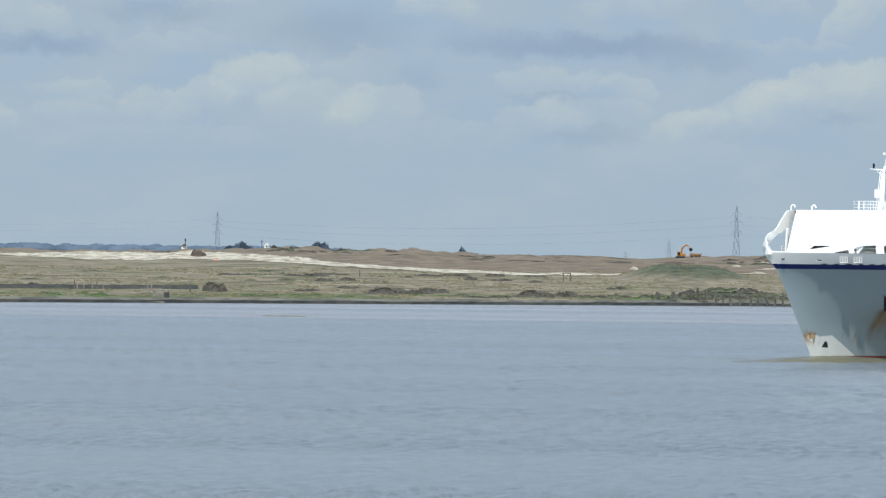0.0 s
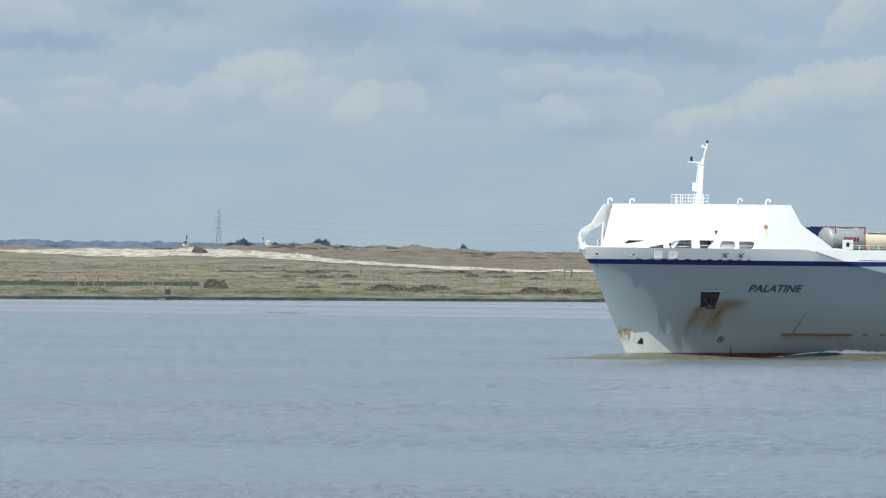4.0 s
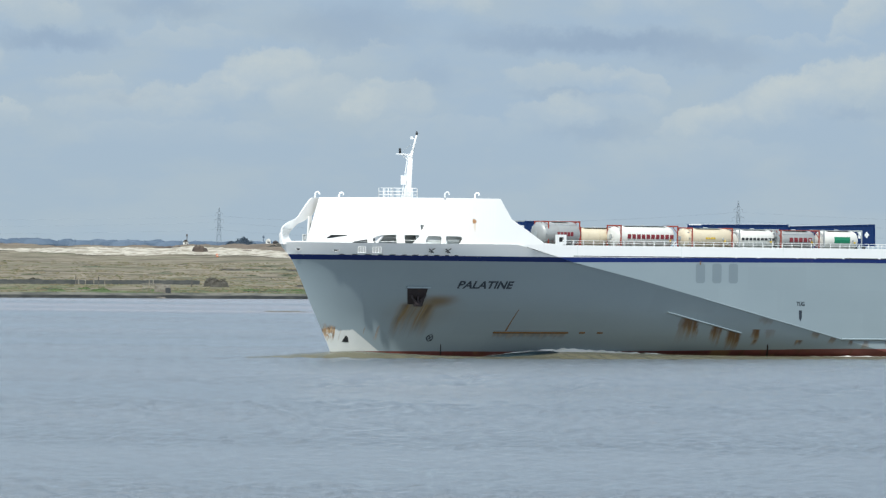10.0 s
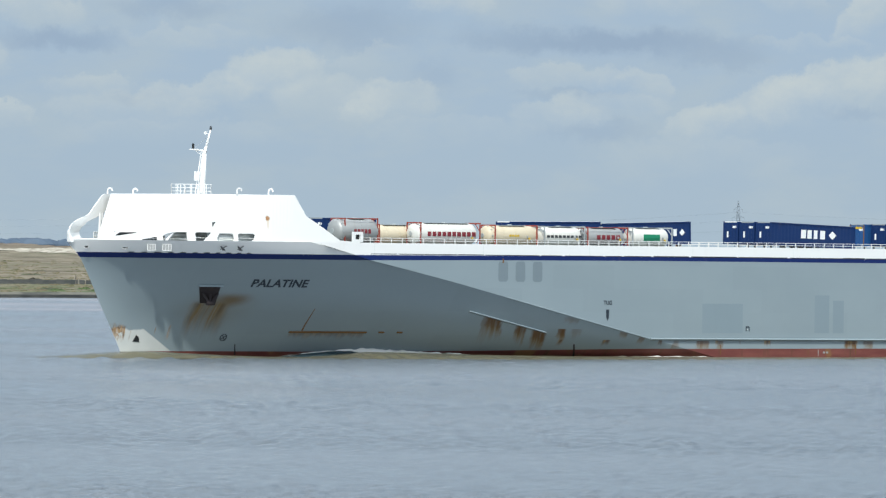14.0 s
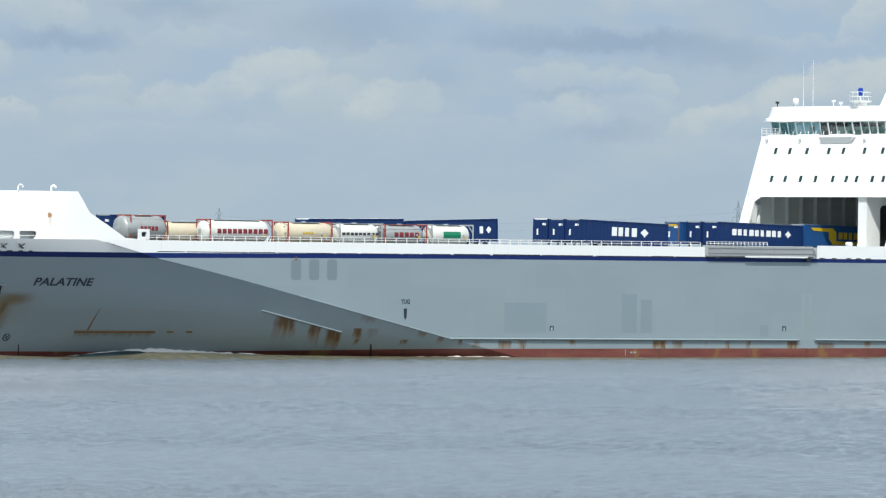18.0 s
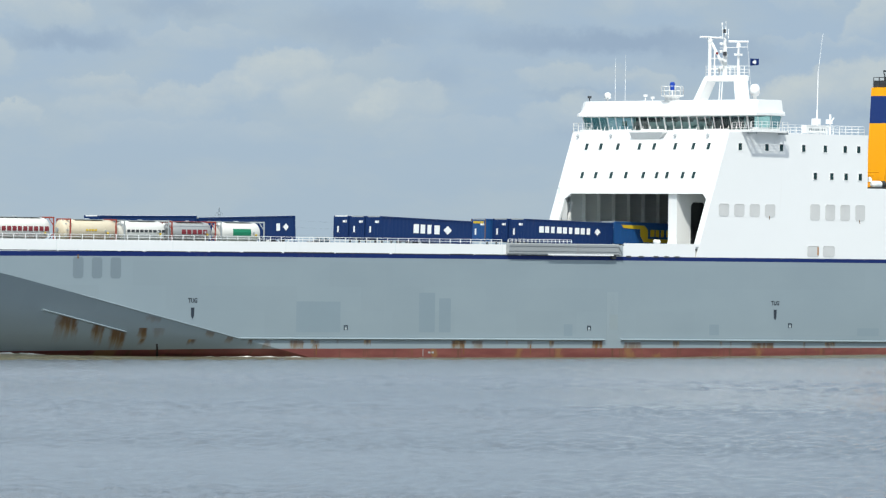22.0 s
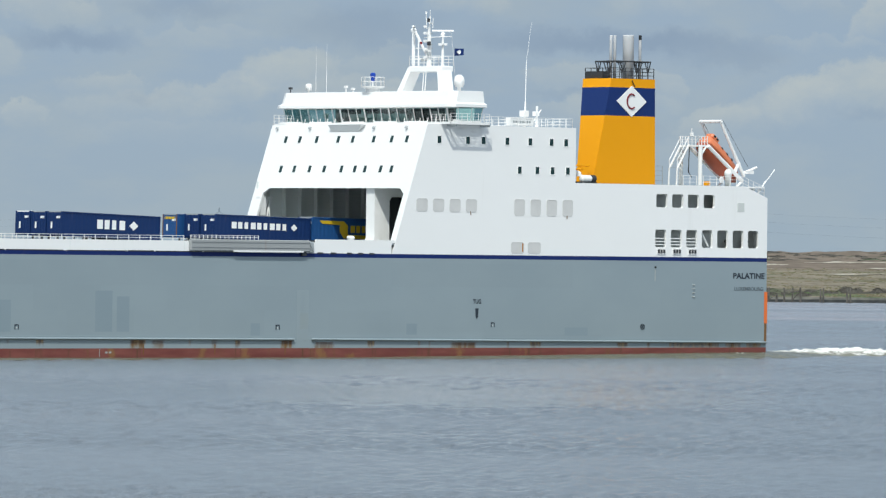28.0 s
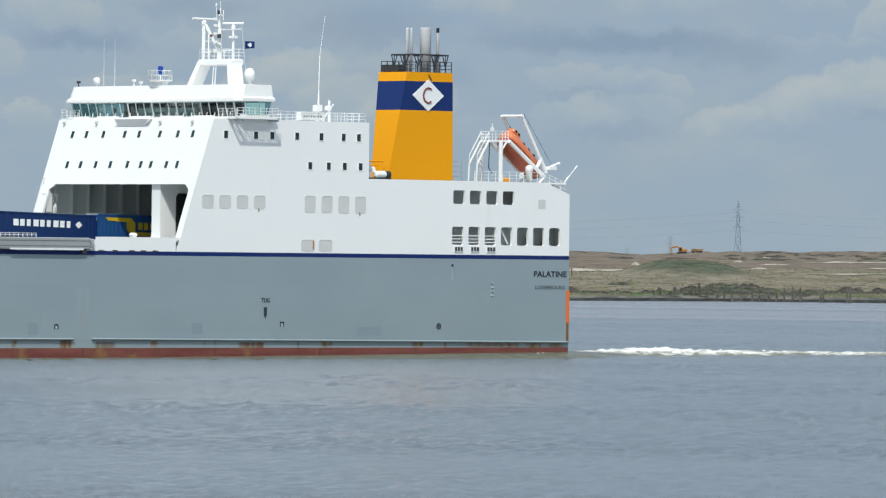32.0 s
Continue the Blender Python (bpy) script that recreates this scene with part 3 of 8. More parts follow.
def land_height(x, y):
    d = y - bank(x)
    if d < 0:
        return -1.2 + 0.02 * max(d, -30)
    z = 1.35 * min(d / 9.0, 1.0)
    prof = [(9, 1.35), (60, 1.9), (200, 3.4), (420, 5.6), (600, 7.0), (780, 8.6), (900, 11.0), (960, 11.9), (1060, 10.5), (1400, 3.0), (3400, 2.0)]
    for (a, za), (b, zb) in zip(prof, prof[1:]):
        if d > a:
            s = min((d - a) / (b - a), 1.0)
            z = za + (zb - za) * s
    rough = min(d / 250.0, 1.0)
    if d < 1300:
        z += rough * (0.7 * noise.noise((x * 0.013, y * 0.008, 3.1)) + 0.2 * noise.noise((x * 0.06, y * 0.02, 7.7)))
        crest = math.exp(-((d - 950) / 160.0) ** 2)
        z += crest * (0.7 * noise.noise((x * 0.035, 0.5, 1.0)) + 0.5 * noise.noise((x * 0.12, 2.5, 1.0)) + 0.3 * noise.noise((x * 0.4, y * 0.02, 1.0)))
        s = x / y
        z += crest * 0.9 * math.exp(-((s + 0.018) / 0.016) ** 2)                       # spoil heap
        z -= crest * 1.0 * math.exp(-((s - 0.0315) / 0.006) ** 2)                      # dip
        z += crest * 0.7 * math.exp(-((s - 0.060) / 0.014) ** 2)
    # grassy mound and a dark low heap behind the old jetty
    z += 4.3 * math.exp(-((x - 73.0) / 15.5) ** 4 - ((y - 2010) / 75.0) ** 2)
    z += 1.7 * math.exp(-((x - 73.0) / 7.0) ** 2 - ((y - 1705) / 14.0) ** 2)
    return z


def build_land():
    slopes = [-0.9, -0.6, -0.4, -0.25, -0.16, -0.11] + [-0.085 + 0.17 * i / 300 for i in range(301)] + [0.11, 0.16, 0.25, 0.4, 0.6, 0.9]
    depth = [-40, -12, 0, 3, 6, 9, 14] + [14 + 11 * 1.018 ** i * i for i in range(1, 52)]
    depth = [d for d in depth if d < 1180] + [1250, 1400, 1700, 2200, 2800, 3420]
    s = Solid()
    grid = []
    for d in depth:
        for a in slopes:
            y0 = 1571.0 + d
            x = a * y0
            y = bank(x) + d
            x = a * y
            y = bank(x) + d
            grid.append((x, y, land_height(x, y)))
    n = len(slopes)
    faces = [(j * n + i, j * n + i + 1, (j + 1) * n + i + 1, (j + 1) * n + i) for j in range(len(depth) - 1) for i in range(n - 1)]
    s.add(grid, faces)
    ob = new("ground", s.mesh("ground", LAND, True, False))
    tagged(ob, "low marshy river bank with dry grass, scrub and bare earth", "ground", "", "structure")
    return ob


LEVEL = 0.02                     # height of the river


def build_water():
    """The river: a level sheet with a field of real wind waves over the stretch in view."""
    rng = np.random.default_rng(4)
    rows = [288.0]
    while rows[-1] < 1660.0:
        rows.append(rows[-1] * 1.00135)
    slopes = np.linspace(-0.074, 0.074, 330)
    yy = np.array(rows)[:, None] * np.ones_like(slopes)[None, :]
    xx = (yy + 130.0) * slopes[None, :]
    zz = np.zeros_like(xx)
    wind = radians(250)
    for k in range(46):
        lam = 0.5 * 1.049 ** k
        ang = wind + rng.normal(0, 1.15)
        kk = 2 * math.pi / lam
        amp = 0.0090 * lam ** 0.55
        # waves too short for the mesh at that distance fade out
        keep = np.clip((lam / (yy * 0.0012) - 1.2) / 1.5, 0, 1)
        zz += keep * amp * np.sin(kk * (xx * math.cos(ang) + yy * math.sin(ang)) + rng.uniform(0, 6.28))
    # gusts: streaks across the view where the waves are higher or lower
    gust = np.ones_like(zz)
    for k in range(14):
        ly, lx = rng.uniform(25, 220), rng.uniform(250, 900)
        gust += 0.16 * np.sin(2 * math.pi * (yy / ly + xx / lx) + rng.uniform(0, 6.28))
    gust = np.clip(gust, 0.6, 1.5)
    gust *= np.clip((1520 - yy) / 420, 0.25, 1.0)
    zz *= gust
    zz += LEVEL
    v = np.stack([xx, yy, zz], -1).reshape(-1, 3)
    m, n = xx.shape
    idx = np.arange(m * n).reshape(m, n)
    f = np.stack([idx[:-1, :-1], idx[:-1, 1:], idx[1:, 1:], idx[1:, :-1]], -1).reshape(-1, 4)
    base = len(v)
    v = np.concatenate([v, np.array([(-4000, -600, -0.45), (4000, -600, -0.45), (4000, 4000, -0.45), (-4000, 4000, -0.45)])])
    f = np.concatenate([f, np.array([[base, base + 1, base + 2, base + 3]])])
    me = bpy.data.meshes.new("water")
    me.vertices.add(len(v))
    me.vertices.foreach_set("co", v.ravel())
    me.loops.add(f.size)
    me.loops.foreach_set("vertex_index", f.ravel().astype(np.int32))
    me.polygons.add(len(f))
    me.polygons.foreach_set("loop_start", np.arange(0, f.size, 4, dtype=np.int32))
    me.polygons.foreach_set("use_smooth", np.ones(len(f), dtype=bool))
    me.update(calc_edges=True)
    me.materials.append(WATER)
    return tagged(new("water", me), "grey-blue tidal river with wind ripples and pale streaks", "river", "", "structure")


def build_sky():
    s = Solid()
    n = 24
    v = [(-1500 + 3000 * i / n, 4820 - 0.00006 * (-1500 + 3000 * i / n) ** 2, z) for z in (-40, 900) for i in range(n + 1)]
    s.add(v, [(i, i + 1, n + 2 + i, n + 1 + i) for i in range(n)])
    ob = new("backdrop", s.mesh("backdrop", SKY, True, False))
    tagged(ob, "pale blue sky with soft heaped clouds", "sky", "", "structure")
    return ob


river = build_water()
ground = build_land()
sky_sheet = build_sky()


# ---- the ship's form ----
LEN, BEAM = 195.4, 26.2


def lerp_table(tab, v):
    if v <= tab[0][0]:
        return tab[0][1]
    for (a, p), (b, q) in zip(tab, tab[1:]):
        if v <= b:
            return p + (q - p) * (v - a) / (b - a)
    return tab[-1][1]


STEM = [(-2.0, 8.6), (0.0, 7.6), (1.3, 7.05), (5.6, 4.65), (10.7, 1.78), (12.1, 0.3), (12.7, 0.0)]


def eased(tab, v):
    """A smooth curve through the points of the table."""
    if v <= tab[0][0]:
        return tab[0][1]
    if v >= tab[-1][0]:
        return tab[-1][1]
    i = max(k for k in range(len(tab) - 1) if tab[k][0] <= v)
    (x0, p0), (x1, p1) = tab[i], tab[i + 1]

    def grade(k):
        k0, k1 = max(k - 1, 0), min(k + 1, len(tab) - 1)
        return (tab[k1][1] - tab[k0][1]) / (tab[k1][0] - tab[k0][0])
    h = x1 - x0
    t = (v - x0) / h
    return (p0 * (1 + 2 * t) * (1 - t) ** 2 + grade(i) * h * t * (1 - t) ** 2 + p1 * t * t * (3 - 2 * t) + grade(i + 1) * h * t * t * (t - 1))


def stem_x(z):
    return eased(STEM, z)


def shoulder_x(z):
    """Where the flared bow runs out into the flat side: the slanting knuckle."""
    return 30.0 + 4.74 * (11.1 - z)


def half_breadth(x, z):
    if z > 11.36:                     # the plating stands nearly upright above the line
        z = 11.36 + 0.6 * (z - 11.36)
    a, b = stem_x(z), shoulder_x(z)
    u = min(max((x - a) / (b - a), 0.0), 1.0)
    n = eased([(-2, 0.85), (0, 1.0), (4, 2.16), (7.6, 3.7), (11.0, 3.9), (13, 3.85)], z)
    k = eased([(-2, 0.3), (0, 0.3), (2, 0.42), (4, 0.50), (8, 0.50), (12, 0.34)], z)
    return 13.1 * ((1 - k) * (1 - (1 - u) ** n) + k * u)


def port_y(x, z):
    return 13.1 - half_breadth(x, z)


def line_drop(x, z):
    """How far the painted lines dip at the bow."""
    foot = lerp_table([(0, 1.0), (38, 1.0), (72, 0.0), (200, 0.0)], x) * lerp_table([(-2, 0.0), (0, 0.0), (1.15, 0.42), (4, 0.0), (13, 0.0)], z)
    head = lerp_table([(0, 1.0), (30, 1.0), (62, 0.0), (200, 0.0)], x) * lerp_table([(-2, 0.0), (8.5, 0.0), (11.02, 0.25), (11.36, 0.13), (12.5, 0.0), (13, 0.0)], z)
    return foot + head


def shell(z0, z1, rows, proud=0.0, end=LEN):
    """A belt of the hull's outside from height z0 to z1, both sides and the transom."""
    s = Solid()
    zs = [z0 + (z1 - z0) * i / rows for i in range(rows + 1)]
    us = [(i / 130.0) ** 1.4 for i in range(131)]
    for side in (-1, 1):
        v = []
        for z in zs:
            a, b = stem_x(z), shoulder_x(z)
            for u in us:
                x = a + u * (b - a)
                w = z - line_drop(x, z)
                x = max(x, stem_x(w))
                v.append((x - (proud if u == 0 else 0), 13.1 + side * (half_breadth(x, w) + proud), w))
        n = len(us)
        f = [(j * n + i, j * n + i + 1, (j + 1) * n + i + 1, (j + 1) * n + i) for j in range(rows) for i in range(n - 1)]
        if side > 0:
            f = [tuple(reversed(q)) for q in f]
        s.add(v, f)
        xs = [0.0, 0.1, 0.25, 0.5, 0.75, 1.0]
        v = []
        for z in zs:
            b = shoulder_x(z)
            for u in xs:
                v.append((b + u * (end - b), 13.1 + side * (13.1 + proud), z - line_drop(b + u * (end - b), z)))
        n = len(xs)
        f = [(j * n + i, j * n + i + 1, (j + 1) * n + i + 1, (j + 1) * n + i) for j in range(rows) for i in range(n - 1)]
        if side > 0:
            f = [tuple(reversed(q)) for q in f]
        s.add(v, f)
    if end < LEN:
        return s
    s.add([(LEN, -proud, z0), (LEN, BEAM + proud, z0), (LEN, BEAM + proud, z1), (LEN, -proud, z1)], [(0, 1, 2, 3)])
    return s


ship = thing("cargo_ship", "grey and white roll-on roll-off cargo ship with rust stains, under way", "ship")
CARRIED.append((ship, Matrix()))

hull = sp("hull", shell(1.15, 10.92, 36), HULL, ship, "blue-grey painted steel hull with rust runs", True, False)
sp("boot_topping", shell(-2.0, 1.15, 4), BOOT, ship, "faded red underwater paint", True, False)
sp("stripe", shell(10.92, 11.36, 1), BLUE_LINE, ship, "dark blue line along the hull", True, False)
sheer = sp("sheer_strake", shell(11.36, 12.55, 2, 0.0, 138.2), WHITE, ship, "white plating along the deck edge", True, False)

# seams in the white plating and a dark broken gap along its foot
for x in (31.5, 47.0, 62.5, 78.0, 93.5, 109.0):
    sp("plate_seam", Solid().box(x, x + 0.07, -0.006, 0.0, 11.4, 12.5), INNER, sheer)
gr = random.Random(3)
x = 31.0
while x < 112.0:
    w = gr.uniform(2.0, 9.0)
    sp("foot_gap", Solid().box(x, x + w, -0.012, 0.0, 11.33, 11.33 + gr.uniform(0.05, 0.09) + 0.05 * (x > 66)), BLACK, sheer)
    x += w + gr.uniform(0.05, 0.45)
# decks
s = Solid()
for i in range(60):
    x0, x1 = 0.6 + 138.4 * (i / 60) ** 1.4, 0.6 + 138.4 * ((i + 1) / 60) ** 1.4
    a, b = half_breadth(x0, 12.3) - 0.02, half_breadth(x1, 12.3) - 0.02
    s.add([(x0, 13.1 - a, 12.3), (x1, 13.1 - b, 12.3), (x1, 13.1 + b, 12.3), (x0, 13.1 + a, 12.3)], [(0, 1, 2, 3)])
s.box(139.0, 195.2, 0.35, 25.85, 12.1, 12.3)
sp("weather_deck", s, GREY_DECK, ship, "dull green-grey steel deck")

def strake(pts, w, h, name="rubbing_strake", mat=HULL):
    """A half-round bar welded along the side."""
    st = Solid()
    rings = []
    for x, z in pts:
        y = port_y(x, z)
        rings.append([(x, y + 0.05, z - h), (x, y - w * 0.8, z - h * 0.6), (x, y - w, z), (x, y - w * 0.8, z + h * 0.6), (x, y + 0.05, z + h)])
    st.loft(rings)
    return sp(name, st, mat, hull, "", False)


strake([(71.7, 2.25), (124.3, 2.08)], 0.30, 0.13)
strake([(126.8, 2.1), (195.3, 1.72)], 0.30, 0.13)
strake([(50.4, 6.8), (60.0, 4.75), (71.7, 2.27)], 0.09, 0.09)
strake([(46.4 + 11.0 * i / 6, 5.22 - 2.3 * i / 6) for i in range(7)], 0.24, 0.12)
strake([(26.1 + 9.05 * i / 8, 2.86) for i in range(9)], 0.22, 0.12, "rusted_strake", RUST)
for x0 in (36.65, 38.85):
    strake([(x0, 2.88), (x0 + 0.65, 2.88)], 0.12, 0.12, "rusted_bracket", RUST)

# ---- the foredeck shelter ----
def arm_top(x):
    return lerp_table([(0, 13.25), (0.5, 12.8), (1.2, 12.66), (2.6, 12.66), (3.2, 13.0), (4, 13.7), (6, 14.8), (8, 15.7), (10, 16.75), (11.4, 17.5), (13.7, 17.5), (16, 17.5)], x)


def far_arm_top(x):
    return lerp_table([(0, 13.35), (0.5, 13.6), (2, 13.95), (4, 14.25), (5.5, 14.55), (7.4, 14.9), (8.5, 15.05), (9.4, 15.35), (10.7, 16.3), (12.1, 17.35), (12.6, 17.5), (16, 17.5)], x)


def lerp_arm_low(x):
    return lerp_table([(6.5, 13.25), (6.75, 13.6), (7.1, 13.88), (8.6, 14.45), (10.4, 14.9), (12.0, 15.5), (13.4, 16.5), (14.4, 17.2), (16, 17.35)], x)


def shelter_y(x, z, lean=0.16):
    if lean > 0.1:                    # the port plate stands upright towards its after end
        lean = lerp_table([(14.0, 0.16), (18.0, 0.05), (21.0, 0.01)], x)
    return 13.1 - max(half_breadth(x, 12.3) - 0.10 - lean * (z - 12.3), 0.02)


# openings in the port plate: (along, sill, head) tables, and how far inboard a wall shows behind
MOOR = [([(3.55, 12.98, 13.0), (3.95, 13.0, 13.36), (5.25, 13.30, 13.36)], 0.5),
        ([(5.45, 12.42, 12.5), (5.75, 12.4, 12.68), (6.8, 12.4, 12.92), (6.88, 12.5, 12.86)], 0.5),
        ([(7.35, 12.72, 13.05), (7.45, 12.44, 13.15), (8.1, 12.42, 13.40), (9.5, 12.42, 13.46), (9.58, 12.6, 13.40)], 2.3),
        ([(10.35, 12.62, 13.38), (10.45, 12.44, 13.44), (11.05, 12.42, 13.44), (11.9, 13.25, 13.44)], 2.3),
        ([(12.1, 13.7, 14.55), (12.5, 14.42, 14.55)], 0.45),
        ([(12.5, 12.72, 12.84), (12.72, 12.47, 13.26), (12.84, 12.44, 13.36), (14.1, 12.44, 13.36), (14.22, 12.6, 13.3), (14.32, 12.8, 13.1)], 0.55),
        ([(14.76, 12.56, 13.24), (14.86, 12.46, 13.36), (16.2, 12.46, 13.36), (16.48, 12.72, 13.32), (16.62, 12.95, 13.18)], 0.85)]


def gap_at(tab, x):
    return lerp_table([(r[0], r[1]) for r in tab], x), lerp_table([(r[0], r[2]) for r in tab], x)


def shelter_side(side):
    """One side of the shelter: an arm sweeping up from the stem, a plate with mooring openings, a sloped after end."""
    s = Solid()
    s.weld = True
    th = 0.14 if side < 0 else 0.28

    def quad(cols):
        rings = []
        for x, lo, hi in cols:
            pts = []
            prof = ((lo, 0.0), (hi, 0.0), (hi, th), (lo, th))
            if side > 0:              # the far arm swells outboard at its foot, its inner face slopes
                amp = lerp_table([(0, 0.05), (1, 0.45), (5, 0.6), (9, 0.3), (11, 0.0)], x)
                zs = [lo + (hi - lo) * k / 7 for k in range(8)]
                bulge = [-amp * math.exp(-((z - 13.2) / 0.65) ** 2) for z in zs]
                slope = lerp_table([(8, 0.35), (12, 0.25), (15, 0.0)], x)
                prof = [(z, b) for z, b in zip(zs, bulge)] + [(z, b + 0.2 + slope * (hi - z)) for z, b in zip(zs[::-1], bulge[::-1])]
            for z, off in prof:
                y = shelter_y(max(x, 0.05), z, 0.16 if side < 0 else 0.02) + off
                pts.append((x, y if side < 0 else BEAM - y, z))
            rings.append(pts)
        s.loft(rings)

    def run(x0, x1, lo, hi, step=0.6):
        n = max(1, int((x1 - x0) / step))
        quad([(x0 + (x1 - x0) * i / n, lo(x0 + (x1 - x0) * i / n), hi(x0 + (x1 - x0) * i / n)) for i in range(n + 1)])

    if side > 0:
        # low bulwark, then the arm with the open bay below it
        run(6.5, 17.2, lambda x: 12.3, lambda x: lerp_table([(6.5, 13.22), (6.75, 13.0), (7.1, 12.85), (8, 12.7), (9, 12.62), (17, 12.6)], x), 0.25)
        run(0.15, 6.5, lambda x: 12.3, far_arm_top, 0.25)
        run(6.5, 16.0, lerp_arm_low, far_arm_top, 0.25)
        quad([(16.0, 17.2, 17.5), (17.2, 17.2, 17.5)])
    else:
        cuts = sorted({0.15 + 0.5 * i for i in range(34)} | {r[0] for tab, off in MOOR for r in tab} | {17.2})
        for a, b in zip(cuts, cuts[1:]):
            m = 0.5 * (a + b)
            hole = [tab for tab, off in MOOR if tab[0][0] < m < tab[-1][0]]
            if hole:
                (la, ha), (lb, hb) = gap_at(hole[0], a), gap_at(hole[0], b)
                quad([(a, 12.3, la), (b, 12.3, lb)])
                quad([(a, ha, arm_top(a)), (b, hb, arm_top(b))])
            else:
                quad([(a, 12.3, arm_top(a)), (b, 12.3, arm_top(b))])
    quad([(17.2 + 0.4 * i, 12.3, 17.5) for i in range(11)] + [ (22.6, 12.3, 15.3), (24.6, 12.3, 14.1), (26.8, 12.3, 12.75), (29.5, 12.3, 12.6)])
    return s


rings = []
for k in range(26):
    x = 11.3 + 9.9 * k / 25
    y = shelter_y(x, 17.5) + 0.03
    y1 = min(20.1 + 1.2 * (x - 11.3), 13.1 + half_breadth(x, 12.3) - 0.22)
    rings.append([(x, y, 17.42), (x, y1, 17.42), (x, y1, 17.51), (x, y, 17.51)])
shelter = sp("foredeck_shelter", Solid().loft(rings), WHITE, ship, "white painted breakwater shelter over the foredeck")
sp("shelter_side", shelter_side(-1), WHITE, shelter)
sp("shelter_side", shelter_side(1), WHITE, shelter)
rings = []
for z in (12.35, 13.5, 15.0, 16.3, 17.5):
    x = 7.65 + 0.715 * (z - 12.4)
    y, y1 = shelter_y(x, z) + 0.12, 17.8 + 0.45 * (z - 12.4)
    rings.append([(x, y, z), (x + 0.22, y, z), (x + 0.22, y1, z), (x, y1, z)])
sp("front_plate", Solid().loft(rings), WHITE, shelter, "sloping white breakwater plate")
sp("after_plate", Solid().prism([(21.0, 17.4), (21.25, 17.4), (22.9, 12.4), (22.6, 12.4)], "y", 1.6, 24.6), INNER, shelter)
# struts, a ladder and a winch platform inside the far arm
for x, y in ((9.9, 20.3), (10.6, 20.9)):
    sp("strut", Solid().tube((x, y, 12.3), (x + 0.2, y, 15.4), 0.16, 6), WHITE, shelter)
s = Solid()
for z in (12.85, 13.35):
    s.tube((8.9, 19.9, z), (9.9, 20.6, z), 0.06, 5)
for k in range(3):
    s.tube((8.9 + 0.5 * k, 19.9 + 0.35 * k, 12.3), (8.9 + 0.5 * k, 19.9 + 0.35 * k, 13.35), 0.06, 5)
sp("foredeck_rail", s, WHITE, shelter)
sp("foredeck_winch", Solid().lathe((10.2, 18.8, 13.3), (0, 1, 0), [(0, 0.4), (0.1, 0.4), (0.12, 0.25), (0.8, 0.25), (0.82, 0.4), (0.9, 0.4)], 12).box(9.9, 10.5, 18.7, 19.8, 12.3, 13.1), GREY_DECK, shelter)
# interior frames seen through the openings
s = Solid()
for yy in (4, 8, 12, 16, 20):
    s.box(16.2, 21.0, yy, yy + 0.15, 12.35, 17.3)
sp("frames", s, INNER, shelter)
for x, y in ((9.5, 9.5), (12.5, 7.0), (15.0, 5.0), (10.5, 15.5)):
    s = Solid().lathe((x, y, 12.9), (0, 1, 0), [(0, 0.75), (0.12, 0.75), (0.14, 0.4), (1.4, 0.4), (1.42, 0.75), (1.55, 0.75)], 14)
    sp("mooring_winch", s.box(x - 0.6, x + 0.6, y - 0.2, y + 1.8, 12.3, 12.75), GREY_DECK, shelter)

# walls and rails close behind the openings
for tab, off in MOOR:
    a, b = tab[0][0] + (0.25 if tab[0][0] < 4 else -0.3), tab[-1][0] + 0.9
    z1 = max(r[2] for r in tab) + 0.12
    s = Solid().loft([[(x, shelter_y(x, z) + off + d, z) for z, d in ((12.35, 0), (z1, 0), (z1, 0.1), (12.35, 0.1))] for x in (a, 0.5 * (a + b), b)])
    # plates behind the first two openings are dark to stand for shaded depth
    sp("inner_plate", s, DARK_STEEL if off == 0.5 else INNER, shelter)
    if b - a > 2.4:
        s = Solid()
        for z in (12.86,) if a > 9 else (12.7, 13.12):
            s.tube((a, shelter_y(a, z) + 0.3, z), (b, shelter_y(b, z) + 0.3, z), 0.03, 5)
        sp("opening_bars", s, WHITE, shelter)
# an orange rust stain weeping down the plate
def weep_material():
    n = Nodes("rust_weep")
    wob = n.math("MULTIPLY", n.math("SUBTRACT", n.noise(4.0, (1, 0, 0.4), 5), 0.5), 0.7)
    spot = n.math("ADD", n.blob((18.05 - MID[0], 0.0, 15.02), (0.30, 60, 0.34)), wob)
    run = n.math("ADD", n.blob((18.10 - MID[0], 0.0, 14.55), (0.26, 60, 0.95)), wob)
    c = n.mix(n.ramp(run, 1.0, 0.2, 0, 0.40), (0.85, 0.85, 0.84), (0.62, 0.40, 0.18))
    c = n.mix(n.ramp(spot, 1.05, 0.55, 0, 0.9), c, n.mix(n.noise(5.0, (1, 0, 1)), (0.24, 0.09, 0.02), (0.50, 0.22, 0.04)))
    return n.set(c, 0.5)


s = Solid()
for k in range(8):
    xa, xb = 17.55 + 0.13 * k, 17.55 + 0.13 * (k + 1)
    s.add([(x, shelter_y(x, z) - 0.012, z) for x, z in ((xa, 15.45), (xb, 15.45), (xb, 13.6), (xa, 13.6))], [(0, 1, 2, 3)])
sp("rust_stain", s, weep_material(), shelter, "orange rust weeping down white paint", False, False)
